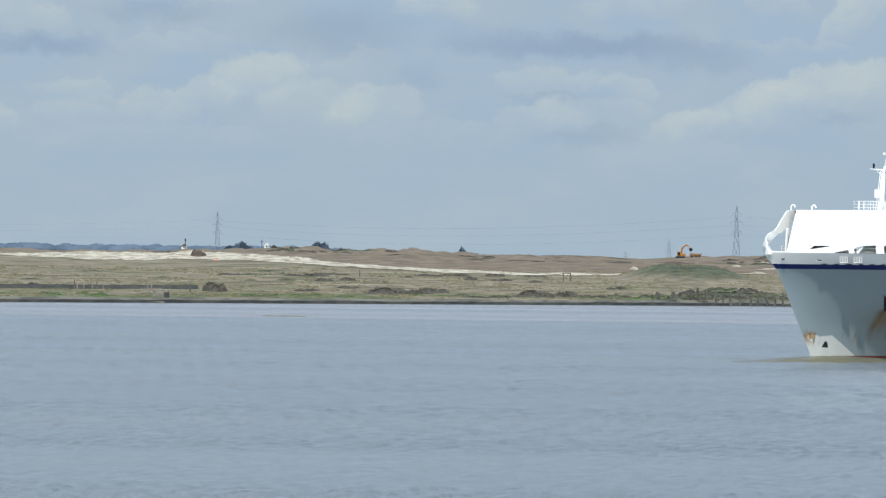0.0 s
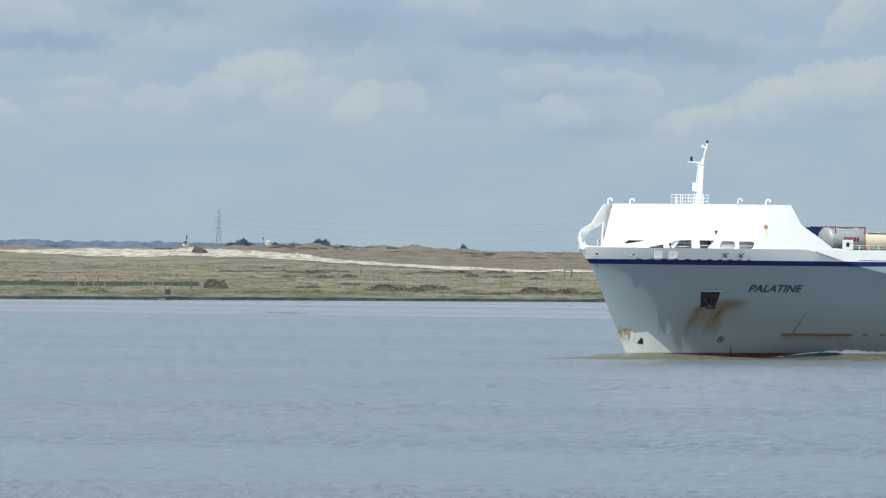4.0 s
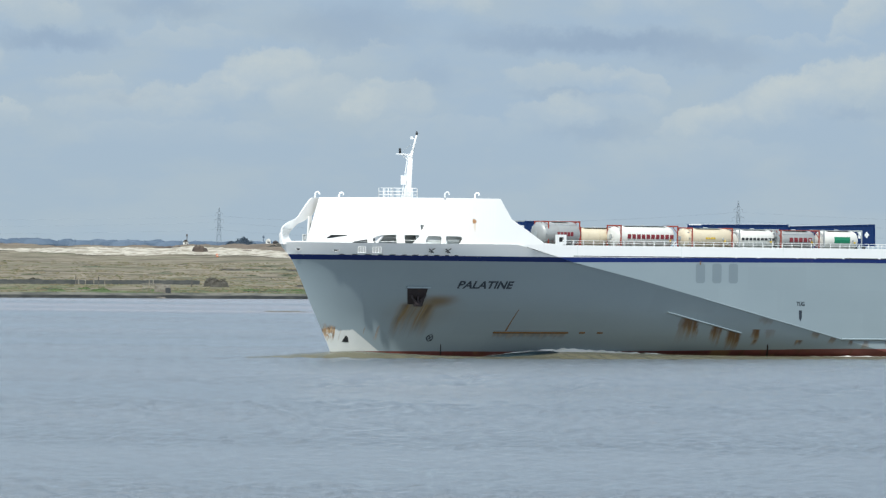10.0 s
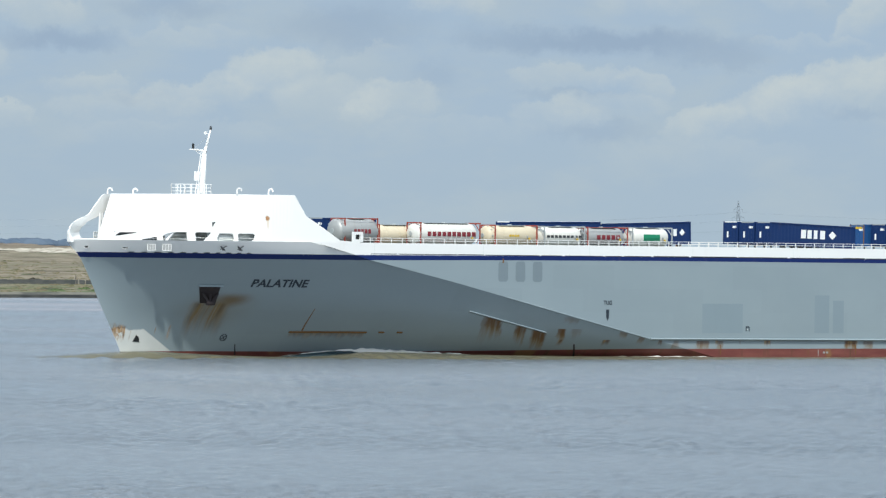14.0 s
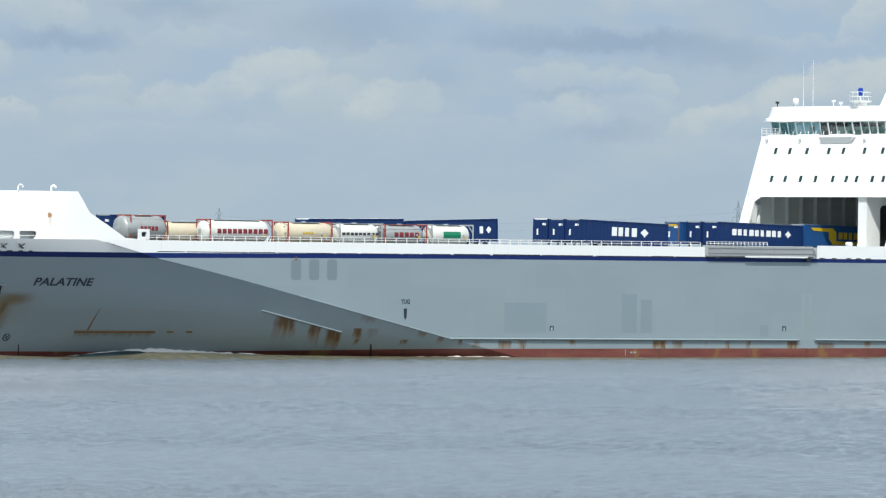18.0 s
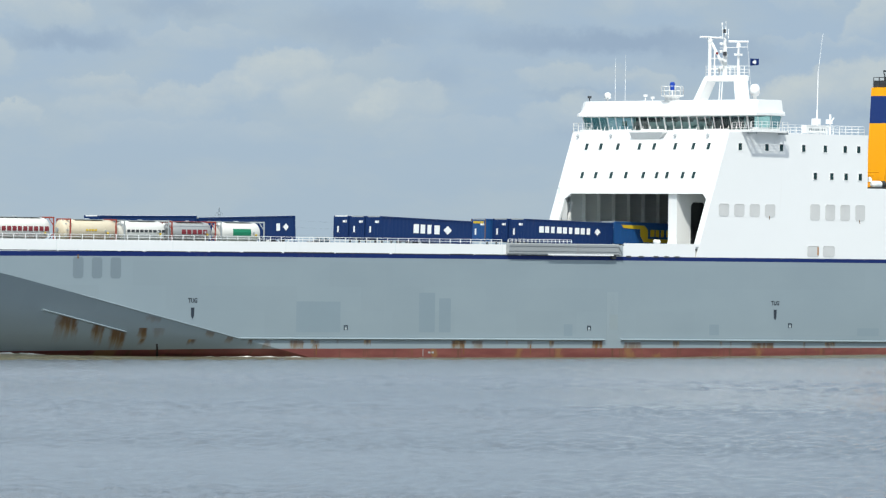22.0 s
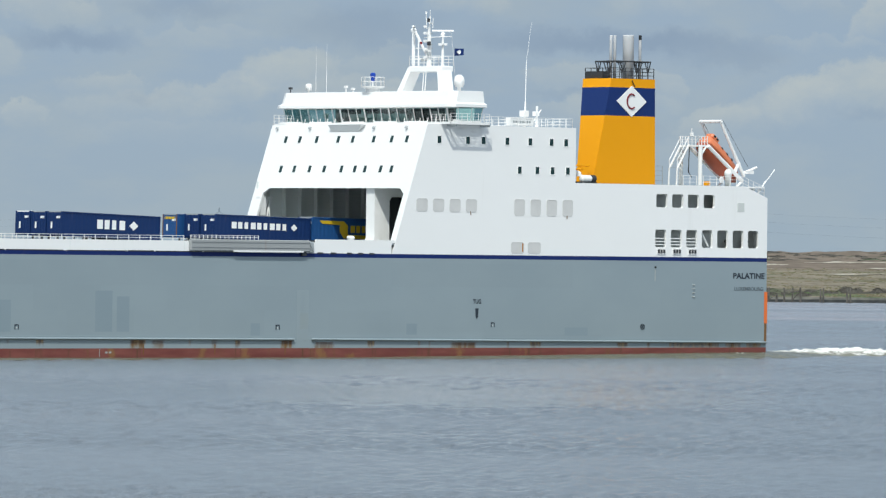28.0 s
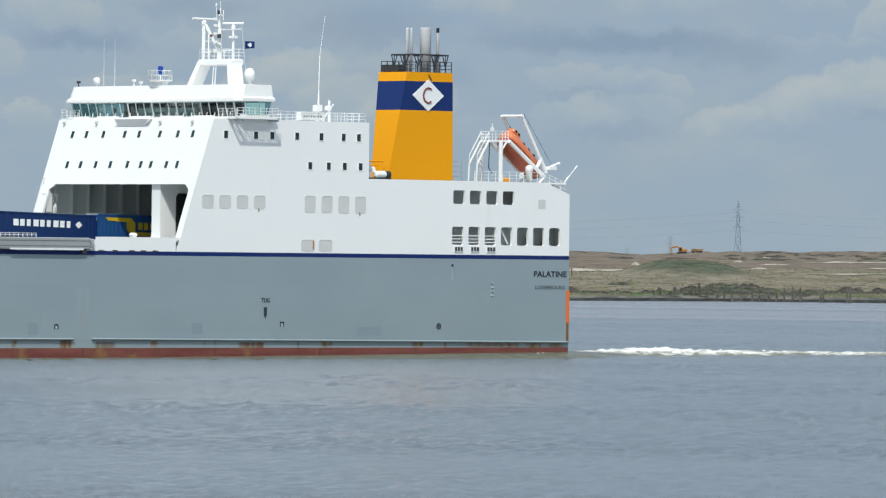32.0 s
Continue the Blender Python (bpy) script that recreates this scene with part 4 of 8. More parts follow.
# fairleads and chocks in the bow plating
for x, z, r, wd in ((1.7, 11.85, 0.24, 1.0), (4.5, 11.75, 0.17, 1.9)):
    s = Solid()
    y = port_y(x, z)
    y2 = port_y(x + 0.4, z)
    t = Vector((0.4, y2 - y, 0)).normalized()
    nn = Vector((t.y, -t.x, 0))
    pts = []
    for i in range(14):
        a = 2 * math.pi * i / 14
        pts.append(Vector((x, y, z)) + nn * 0.02 + t * (r * wd * math.cos(a)) + Vector((0, 0, r * math.sin(a))))
    for i in range(14):
        s.tube(pts[i], pts[(i + 1) % 14], 0.025, 5)
    fl = sp("fairlead", s, WHITE, sheer)
    # flat dark disc in the ring stands for its shaded hole
    s = Solid().add([p - nn * 0.01 for p in pts], [tuple(range(14))])
    sp("fairlead_mouth", s, DARK_STEEL, fl, "", False, False)

def on_bow(x, z, u, w, d):
    """A point u along and w above (x, z) on the bow plating, d proud of it."""
    return (x + u, port_y(x + u, z + 0.3) - d, z + w)


for x, w in ((6.4, 0.33), (7.72, 0.38)):
    s = Solid()
    for p, q in (((-w, -0.33), (w, -0.33)), ((w, -0.33), (w, 0.33)), ((w, 0.33), (-w, 0.33)), ((-w, 0.33), (-w, -0.33))):
        s.tube(on_bow(x, 11.8, *p, 0.0), on_bow(x, 11.8, *q, 0.0), 0.035, 5)
    for u in (-0.1, 0.12):
        s.tube(on_bow(x, 11.8, u * w * 3, -0.3, 0.0), on_bow(x, 11.8, u * w * 3, 0.3, 0.0), 0.03, 5)
    chock = sp("chock", s, WHITE, sheer, "square roller chock")
    s = Solid().add([on_bow(x, 11.8, *p, 0.02) for p in ((-w, -0.3), (w, -0.3), (w, 0.3), (-w, 0.3))], [(0, 1, 2, 3)])
    sp("chock_mouth", s, TANK_GREY, chock, "", False, False)
for x in (13.15, 14.98):
    s = Solid().tube(on_bow(x, 11.78, -0.34, -0.12, 0.06), on_bow(x, 11.78, 0.30, 0.24, 0.06), 0.06, 5)
    s.tube(on_bow(x, 11.78, -0.32, 0.2, 0.06), on_bow(x, 11.78, 0.16, -0.24, 0.06), 0.07, 5).tube(on_bow(x, 11.78, -0.1, 0.0, 0.05), on_bow(x, 11.78, 0.0, -0.22, 0.05), 0.12, 5)
    sp("mooring_hook", s, DARK_STEEL, sheer)

# anchor pocket and anchor
def on_side(s, proud=0.03):
    """Lay a flat mesh in (along, up) onto the ship's port side."""
    s.v = [(p[0], port_y(p[0], p[2]) - proud, p[2]) for p in s.v]
    return s


def strip_on_side(poly, name, mat, parent, proud=0.03, label=""):
    n = 10
    s = Solid()
    (x0, z0), (x1, z1), (x2, z2), (x3, z3) = poly
    v = []
    for j in range(n + 1):
        for i in range(n + 1):
            a, b = i / n, j / n
            x = (x0 * (1 - a) + x1 * a) * (1 - b) + (x3 * (1 - a) + x2 * a) * b
            z = (z0 * (1 - a) + z1 * a) * (1 - b) + (z3 * (1 - a) + z2 * a) * b
            v.append((x, 0, z))
    s.add(v, [(j * (n + 1) + i, j * (n + 1) + i + 1, (j + 1) * (n + 1) + i + 1, (j + 1) * (n + 1) + i) for j in range(n) for i in range(n)])
    return sp(name, on_side(s, proud), mat, parent, label, False, False)


strip_on_side([(27.42, 3.0), (27.62, 3.0), (27.58, 5.4), (27.50, 5.4)], "rust_run", RUST, hull, 0.02)
# the pocket is a flat dark patch laid on the plating
pocket = strip_on_side([(14.5, 5.9), (16.15, 5.9), (15.7, 7.65), (13.5, 7.65)], "anchor_pocket", ANCHOR, hull, 0.04, "flat dark brown patch in place of a recessed anchor pocket")
s = Solid()
y = port_y(14.2, 7.7)
rings = []
for i in range(7):
    x = 13.35 + 2.5 * i / 6
    y = port_y(x, 7.7)
    rings.append([(x, y + 0.05, 7.66), (x, y - 0.30, 7.66), (x, y - 0.28, 7.82), (x, y + 0.05, 7.9)])
s.loft(rings)
sp("pocket_hood", s, HULL, pocket)
s = Solid()
ax, az = 15.05, 6.6
ay = port_y(ax, az) - 0.35
s.tube((ax, ay, az - 0.6), (ax + 0.1, ay + 0.2, az + 1.1), 0.14, 8)
s.tube((ax - 0.9, ay + 0.25, az + 0.35), (ax - 0.25, ay, az - 0.65), 0.16, 6, 0.2)
s.tube((ax + 0.8, ay - 0.25, az + 0.35), (ax + 0.2, ay, az - 0.65), 0.16, 6, 0.2)
s.tube((ax - 0.5, ay, az - 0.7), (ax + 0.5, ay, az - 0.7), 0.22, 8)
sp("anchor", s, ANCHOR, pocket, "dark rusty stockless anchor")

# the ship's name, draught marks and tug marks on the side
def lettering(words, x, z, height, width, parent, lean=0.0, name="lettering", mat=LETTER, proud=0.025):
    s = text_solid(words, height, width)
    s.v = [(x + p[0] + lean * p[1], 0, z + p[1]) for p in s.v]
    return sp(name, on_side(s, proud), mat, parent, "", False, False)


lettering("PALATINE", 18.85, 7.68, 0.84, 6.35, hull, -0.08, "ship_name")
for x in (65.3, 150.8):
    lettering("TUG", x - 0.62, 6.0, 0.5, 1.25, hull, 0.0, "tug_mark")
    strip_on_side([(x - 0.20, 4.6), (x + 0.20, 4.6), (x + 0.24, 5.5), (x - 0.24, 5.5)], "tug_bar", LETTER, hull, 0.02)
    strip_on_side([(x - 0.03, 4.3), (x + 0.03, 4.3), (x + 0.20, 4.62), (x - 0.20, 4.62)], "tug_point", LETTER, hull, 0.022)
lettering("PALATINE", 190.05, 8.98, 0.66, 5.0, hull, 0.0, "ship_name")
lettering("LUXEMBOURG", 190.25, 7.62, 0.42, 4.6, hull, 0.0, "home_port", paint("faded_lettering", (0.10, 0.13, 0.15), 0.2, 0.6))
for x, z in ((86.6, 3.4), (122.1, 3.4), (153.2, 3.7)):
    s = Solid().box(x - 0.30, x - 0.20, -0.03, 0, z - 0.28, z + 0.2).box(x - 0.3, x + 0.22, -0.03, 0, z + 0.14, z + 0.26).box(x + 0.16, x + 0.26, -0.03, 0, z - 0.28, z + 0.2)
    sp("manhole_mark", s, LETTER, hull)
    sp("manhole_light", Solid().box(x - 0.08, x + 0.04, -0.024, 0, z - 0.16, z - 0.02), CREAM_PANEL, hull)
for x, z, r in ((18.85, 2.22, 0.36), (175.9, 3.5, 0.30)):
    s = Solid()
    pts = []
    for i in range(20):
        a = 2 * math.pi * i / 20
        px, pz = x + r * math.cos(a), z + r * math.sin(a)
        pts.append((px, port_y(px, pz) - 0.03, pz))
    for i in range(20):
        s.tube(pts[i], pts[(i + 1) % 20], 0.045, 4)
    s.tube(pts[2], pts[12], 0.045, 4).tube(pts[7], pts[17], 0.045, 4)
    sp("thruster_mark", s, LETTER, hull)
# painted-over shutters in the side
SHUTTER = paint("shutter_grey", (0.190, 0.238, 0.268), 0.2, 0.5)
for x in (49.2, 51.7, 54.2):
    e = 0.22
    strip_on_side([(x, 8.5 + e), (x + 1.4, 8.5 + e), (x + 1.4, 10.7 - e), (x, 10.7 - e)], "side_shutter", SHUTTER, hull, 0.012)
    strip_on_side([(x + e, 8.5), (x + 1.4 - e, 8.5), (x + 1.4, 8.5 + e), (x, 8.5 + e)], "shutter_end", SHUTTER, hull, 0.012)
    strip_on_side([(x, 10.7 - e), (x + 1.4, 10.7 - e), (x + 1.4 - e, 10.7), (x + e, 10.7)], "shutter_end", SHUTTER, hull, 0.012)
strip_on_side([(49.75, 10.55), (50.0, 10.55), (49.95, 11.0), (49.8, 11.0)], "rust_run", RUST, hull, 0.016)
# rectangles of newer, slightly darker paint
NEWER = paint("newer_hull_paint", (0.226, 0.287, 0.322), 0.15, 0.5)
for x0, x1, z0, z1 in ((79.6, 85.8, 2.9, 6.2), (97.0, 99.3, 2.9, 7.2), (99.9, 101.6, 2.9, 6.6), (118.3, 119.6, 2.5, 3.8), (125.0, 126.5, 3.0, 3.6), (140.5, 142.0, 2.6, 3.8), (164.0, 167.5, 2.5, 3.4)):
    strip_on_side([(x0, z0), (x1, z0), (x1, z1), (x0, z1)], "paint_patch", NEWER, hull, 0.006)
for x in (82.4, 103.5, 113.3, 123.1):
    strip_on_side([(x, 0.45), (x + 0.1, 0.45), (x + 0.14, 1.55), (x - 0.02, 1.6)], "rust_mark", RUST, hull, 0.02)
strip_on_side([(20.9, 0.35), (21.05, 0.35), (20.55, 1.5), (20.45, 1.5)], "rust_mark", ANCHOR, hull, 0.02)
strip_on_side([(62.95, 0.2), (63.2, 0.2), (62.0, 1.65), (61.85, 1.6)], "rust_mark", ANCHOR, hull, 0.02)
strip_on_side([(8.6, 1.75), (9.4, 1.7), (9.25, 2.2), (8.95, 2.45)], "stem_mark", BLACK, hull, 0.04)
# white draught figures drawn as bars low on the red
for x in (97.6, 98.4, 98.9):
    sp("draught_mark", Solid().box(x, x + 0.07 if x < 98 else x + 0.3, -0.02, 0, 0.3 if x < 98 else 0.62, 1.05 if x < 98 else 0.82), GALV, hull)
# ladder recess between the strakes, with rungs, and the pilot door in it
recess = sp("ladder_recess", Solid().box(124.75, 126.45, -0.012, 0, 1.95, 7.4), paint("recess_grey", (0.272, 0.328, 0.356), 0.1, 0.5), hull)
for k in range(9):
    sp("rung", Solid().tube((125.3, -0.02, 5.0 + 0.26 * k), (125.9, -0.02, 5.0 + 0.26 * k), 0.012, 4), HULL, recess)
sp("pilot_door", Solid().box(125.2, 126.4, -0.02, 0, 3.2, 4.9), paint("door_grey", (0.27, 0.32, 0.335), 0.1, 0.5), hull)
# overboard pipe and pale rungs below the mooring deck
sp("overboard_pipe", Solid().lathe((177.8, 0.02, 10.2), (0, -1, 0), [(0, 0.12), (0.12, 0.12), (0.12, 0.08)], 10), BLACK, hull)
sp("pipe_run", Solid().box(177.72, 177.88, -0.008, 0, 8.6, 10.05), paint("pale_run", (0.36, 0.39, 0.39), 0.2, 0.6), hull)
for k in range(4):
    sp("rung", Solid().tube((183.6, -0.05, 6.9 + 0.45 * k), (184.0, -0.05, 6.9 + 0.45 * k), 0.05, 4), CREAM_PANEL, hull)
# orange stern fender edge
sp("stern_fender", Solid().box(195.05, 195.5, -0.05, 0.6, 3.9, 7.5), paint("fender_orange", (0.75, 0.16, 0.03), 0.1, 0.5), ship, "orange guide strip at the stern")
sp("stern_fender_foot", Solid().box(195.1, 195.45, -0.03, 0.6, 1.6, 3.9), RUST, ship)


# ---- rails ----
def rail(pts, h=1.0, gap=1.6, bars=3, r=0.035, name="railing", parent=None, mat=WHITE):
    s = Solid()
    for p, q in zip(pts, pts[1:]):
        p, q = Vector(p), Vector(q)
        n = max(1, round((q - p).length / gap))
        for i in range(n + 1):
            c = p.lerp(q, i / n)
            s.tube(c, c + Vector((0, 0, h)), r, 4)
        for k in range(bars):
            up = Vector((0, 0, h * (k + 1) / bars))
            s.tube(p + up, q + up, r * 0.8, 4)
    return sp(name, s, mat, parent or ship)


rail([(29.5, 0.12, 12.55), (109.0, 0.12, 12.55)], 0.52, 1.5, 2, 0.045, "deck_rail", sheer)
rail([(29.5, 26.08, 12.55), (138.0, 26.08, 12.55)], 0.52, 1.5, 2, 0.045, "deck_rail", sheer)
# black sheet stands for the shaded inside of the opening
sp("bollard_box_back", Solid().box(28.7, 29.9, 0.36, 0.42, 12.7, 13.6), BLACK, sheer)
sp("bollard_box", Solid().plate(28.6, 30.0, 12.6, 13.7, 0.1, 0.35, [(28.95, 29.65, 12.9, 13.4)]), WHITE, sheer, "white framed opening at the deck edge")

# stowed side ramp
ramp = sp("side_ramp", Solid().chamfer(109.6, 126.2, -0.46, 0.1, 11.5, 12.72, 0.08), RAMP_GREY, ship, "galvanised folded boarding gangway")
s = Solid()
for i in range(2):
    s.tube((109.6, -0.48, 11.9 + 0.55 * i), (126.2, -0.48, 11.9 + 0.55 * i), 0.05, 4)
sp("ramp_rail", s, RAMP_GREY, ramp)
rail([(109.6, -0.3, 12.75), (119.0, -0.3, 12.75)], 0.4, 0.6, 2, 0.04, "ramp_handrail", ramp)
sp("ramp_edge", Solid().box(115.4, 125.2, -0.52, -0.46, 11.42, 11.58), WHITE, ramp)
sp("ramp_drive", Solid().box(125.2, 125.8, -0.3, 0.0, 11.05, 11.5), DARK_STEEL, ramp)
sp("ramp_winch", Solid().chamfer(126.2, 126.8, -0.4, 0.0, 11.4, 12.6, 0.08).tube((126.0, -0.5, 12.6), (126.6, -0.46, 11.6), 0.08, 5), GALV, ramp)
for x in (127.6, 129.5, 131.8, 133.4, 135.0):
    sp("deck_drain", Solid().box(x, x + 0.7, -0.05, 0.0, 11.28, 11.46), DARK_STEEL, sheer)
for k in range(15):
    x = 5.0 + 0.75 * k + 0.3 * (k % 3)
    y = port_y(x, 11.42)
    strip_on_side([(x, 11.22), (x + 0.42, 11.22), (x + 0.42, 11.32), (x, 11.32)], "deck_drain", DARK_STEEL, sheer, 0.02)
sp("capstan", Solid().lathe((133.0, 0.8, 12.3), (0, 0, 1), [(0, 0.4), (0.5, 0.35), (0.8, 0.45), (1.0, 0.3)], 12), WHITE, ship)

# ---- after house ----
def front_x(z):
    """The raked front of the house."""
    return 138.75 + (z - 12.6) * 0.349


house = sp("house", Solid().box(141.2, 195.2, 0.3, 25.9, 19.32, 19.5), WHITE, ship, "white after superstructure")
# port and starboard walls, with mooring openings aft
UP_HOLES = [(177.85 + 2.47 * i, 179.6 + 2.47 * i, 16.95, 18.45) for i in range(4)]
LOW_HOLES = [(177.75 + 2.43 * i, 179.45 + 2.43 * i, 12.45, 14.45) for i in range(7)]
for y0, y1 in ((0.0, 0.3), (25.9, 26.2)):
    s = Solid()
    s.plate(146.0, 191.8, 11.36, 19.5, y0, y1, UP_HOLES + [h for h in LOW_HOLES if h[1] < 191.8], 0.22)
    s.prism([(191.8, 11.36), (195.4, 11.36), (195.4, 18.2), (191.8, 19.5)], "y", y0, y1) if y0 > 1 else None
    if y0 < 1:
        s.plate(191.8, 195.4, 11.36, 18.2, y0, y1, [LOW_HOLES[6]], 0.3)
        s.prism([(191.8, 18.2), (195.4, 18.2), (191.8, 19.5)], "y", y0, y1)
    # raked forward part beside the garage mouth
    s.prism([(front_x(11.36), 11.36), (146.0, 11.36), (146.0, 25.62), (front_x(25.62), 25.62)], "y", y0, y1)
    s.prism([(146.0, 19.5), (165.4, 19.5), (165.4, 25.62), (146.0, 25.62)], "y", y0, y1)
    sp("side_wall", s, WHITE, house)


def front_slab(y0, y1, z0, z1, th=0.3, off=0.0):
    """A piece of the raked front wall."""
    return Solid().prism([(front_x(z0) + off, z0), (front_x(z0) + off + th, z0), (front_x(z1) + off + th, z1), (front_x(z1) + off, z1)], "y", y0, y1)


s = Solid()
for y0, y1, z0, z1 in ((0.3, 25.9, 18.55, 25.62), (24.6, 25.9, 12.3, 18.55), (0.3, 0.9, 12.3, 18.55)):
    q = front_slab(y0, y1, z0, z1)
    s.add(q.v, q.f)
# flared foot of the pillar and rounded corners of the mouth
for yc, dy in ((0.9, 0.8), (24.6, -0.9)):
    for zc, dz in ((18.55, -0.6),):
        x = front_x(zc)
        x2 = front_x(zc + dz)
        s.add([(x + 0.01, yc, zc), (x + 0.01, yc + dy, zc), (x2 + 0.01, yc, zc + dz), (x + 0.29, yc, zc), (x + 0.29, yc + dy, zc), (x2 + 0.29, yc, zc + dz)],
              [(0, 1, 2), (3, 5, 4), (0, 3, 4, 1), (1, 4, 5, 2), (2, 5, 3, 0)])
front = sp("front_wall", s, WHITE, house, "raked white front wall over the garage mouth")
# the pillar is a deep casing with a doorway beside it
casing = Solid().box(141.2, 160.0, 6.3, 7.7, 12.3, 19.1).prism([(12.3 - 12.3 + 7.7, 12.3), (8.7, 12.3), (8.0, 12.65), (7.7, 13.3)], "x", 141.25, 141.6)
casing = sp("casing", casing, WHITE, house, "white lift casing inside the garage mouth")
# flat black panel in place of the doorway's shaded inside
door = [(143.4, 12.9), (143.7, 12.6), (145.2, 12.6), (145.5, 12.9), (145.5, 17.2), (145.2, 17.6), (143.7, 17.6), (143.4, 17.2)]
sp("doorway_dark", Solid().prism(door, "y", 6.2, 6.3), BLACK, casing, "flat black panel standing for the shaded doorway")
sp("coaming", Solid().box(127.5, 141.0, 0.02, 0.35, 12.55, 12.85).box(139.2, 141.2, 0.9, 8.0, 12.3, 12.8), WHITE, house)
# garage inside: ribbed starboard wall, roof, after bulkhead
s = Solid().box(140.8, 176.0, 25.6, 25.9, 12.3, 19.3)
sp("garage_wall", s, INNER, house)
s = Solid()
for i in range(14):
    x = 142.0 + 2.35 * i
    s.box(x, x + 0.14, 25.05, 25.6, 12.3, 19.2)
sp("garage_ribs", s, INNER, house)
sp("garage_bulkhead", Solid().box(176.0, 176.3, 0.3, 25.9, 12.3, 19.3), INNER, house)
sp("garage_ceiling", Solid().box(141.2, 176.0, 0.35, 25.85, 19.1, 19.3), INNER, house)
s = Solid()
for i in range(3):
    s.tube((139.8 + 0.5 * i, 25.2, 12.4), (141.4 + 0.5 * i, 25.2, 17.6), 0.16, 6)
s.box(140.4, 141.2, 24.7, 25.5, 15.5, 17.6)
sp("ventilation_ducts", s, WHITE, house)
# mooring decks aft
sp("mooring_deck", Solid().box(176.3, 195.2, 0.3, 25.9, 15.75, 15.95), GREY_DECK, house)
sp("inner_wall", Solid().box(176.3, 195.2, 1.9, 2.1, 12.3, 19.3), CREAM_PANEL, house)
sp("stern_wall", Solid().plate(0.3, 25.9, 11.36, 18.2, 0, 0.3, [(3, 9, 12.6, 14.6), (17, 23, 12.6, 14.6)]).apply(Matrix(((0, 1, 0, 195.05), (1, 0, 0, 0), (0, 0, 1, 0), (0, 0, 0, 1)))), WHITE, house)
sp("stern_roof", Solid().prism([(191.7, 19.35), (195.3, 18.05), (195.3, 18.2), (191.7, 19.5)], "y", 0.3, 25.9), WHITE, house)
# rails and rollers inside the lower openings
for i in range(3):
    x = 177.9 + 2.43 * i
    s = Solid()
    for z in (12.75, 13.1, 13.45):
        s.tube((x, 0.15, z), (x + 1.5, 0.15, z), 0.05, 5)
    sp("opening_bars", s, WHITE, house)
    s = Solid()
    for k in range(3):
        s.lathe((x + 0.4 + 0.4 * k, -0.05, 11.75), (0, 0, 1), [(0, 0.14), (0.15, 0.10), (0.4, 0.10), (0.55, 0.15)], 8)
    s.box(x + 0.1, x + 1.4, -0.06, 0.0, 11.62, 12.4)
    ro = sp("fairlead_rollers", s, WHITE, house)
    # dark blocks stand for the shade between the rollers
    s = Solid()
    for k in range(3):
        s.box(x + 0.22 + 0.42 * k, x + 0.42 + 0.42 * k, -0.20, -0.062, 11.8, 12.2)
    sp("roller_shade", s, DARK_STEEL, ro)
sp("stay", Solid().tube((185.3, 0.4, 14.3), (186.6, 0.6, 12.6), 0.12, 6), WHITE, house)
for x in (190.4, 193.0):
    sp("mooring_bollard", Solid().lathe((x, 1.2, 12.3), (0, 0, 1), [(0, 0.4), (0.7, 0.35), (0.9, 0.5), (1.1, 0.4)], 10), DARK_STEEL, house)

# shuttered window recesses in the side
def shutter(x, z, w, h):
    e = 0.2
    out = [(x + e, z), (x + w - e, z), (x + w, z + e), (x + w, z + h - e), (x + w - e, z + h), (x + e, z + h), (x, z + h - e), (x, z + e)]
    fr = sp("shutter_panel", Solid().prism(out, "y", -0.025, 0.0), SHUTTER_PANEL, house, "blanked rounded side shutter")
    b = Solid()
    for (xa, za), (xb, zb) in zip(out, out[1:] + out[:1]):
        b.tube((xa, -0.02, za), (xb, -0.02, zb), 0.045 if za > z + h / 2 and zb > z + h / 2 else 0.015, 4)
    sp("shutter_frame", b, SHUTTER_PANEL, fr)
    if random.random() < 0.4:
        sp("shutter_rust", Solid().box(x + w * 0.4, x + w * 0.4 + 0.12, -0.036, -0.03, z - 0.3, z + 0.1), RUST, fr)


for i in range(4):
    shutter(141.75 + 2.42 * i, 16.05, 1.6, 1.4)
for i in range(4):
    shutter(156.2 + 2.42 * i, 15.75, 1.55, 1.8)
for i in range(2):
    shutter(155.8 + 2.5 * i, 11.55, 1.9, 1.25)
sp("shutter_rust", Solid().box(157.42, 157.6, -0.04, -0.03, 11.75, 12.7), RUST_BRIGHT, house, "orange rust at a shutter edge")
sp("vent_louvre", Solid().plate(190.6, 191.7, 16.6, 17.6, -0.03, 0, []), CREAM_PANEL, house)

# small square windows in the side and the front
def window(x, y, z, w, h, face):
    if face == "side":
        s = Solid().box(x, x + w, -0.015, 0.0, z, z + h)
        f = Solid().box(x - 0.06, x, -0.05, 0, z - 0.06, z + h + 0.06).box(x + w, x + w + 0.06, -0.05, 0, z - 0.06, z + h + 0.06)
        f.box(x, x + w, -0.05, 0, z + h, z + h + 0.06).box(x, x + w, -0.05, 0, z - 0.06, z)
    else:
        s, f = front_slab(y, y + w, z, z + h, 0.03, -0.03), front_slab(y - 0.06, y, z, z + h, 0.06, -0.05)
        for q in (front_slab(y + w, y + w + 0.06, z, z + h, 0.06, -0.05), front_slab(y, y + w, z + h, z + h + 0.06, 0.06, -0.05), front_slab(y, y + w, z - 0.06, z, 0.06, -0.05)):
            f.add(q.v, q.f)
    win = sp("window", s, GLASS, house)
    sp("window_frame", f, WHITE, win)


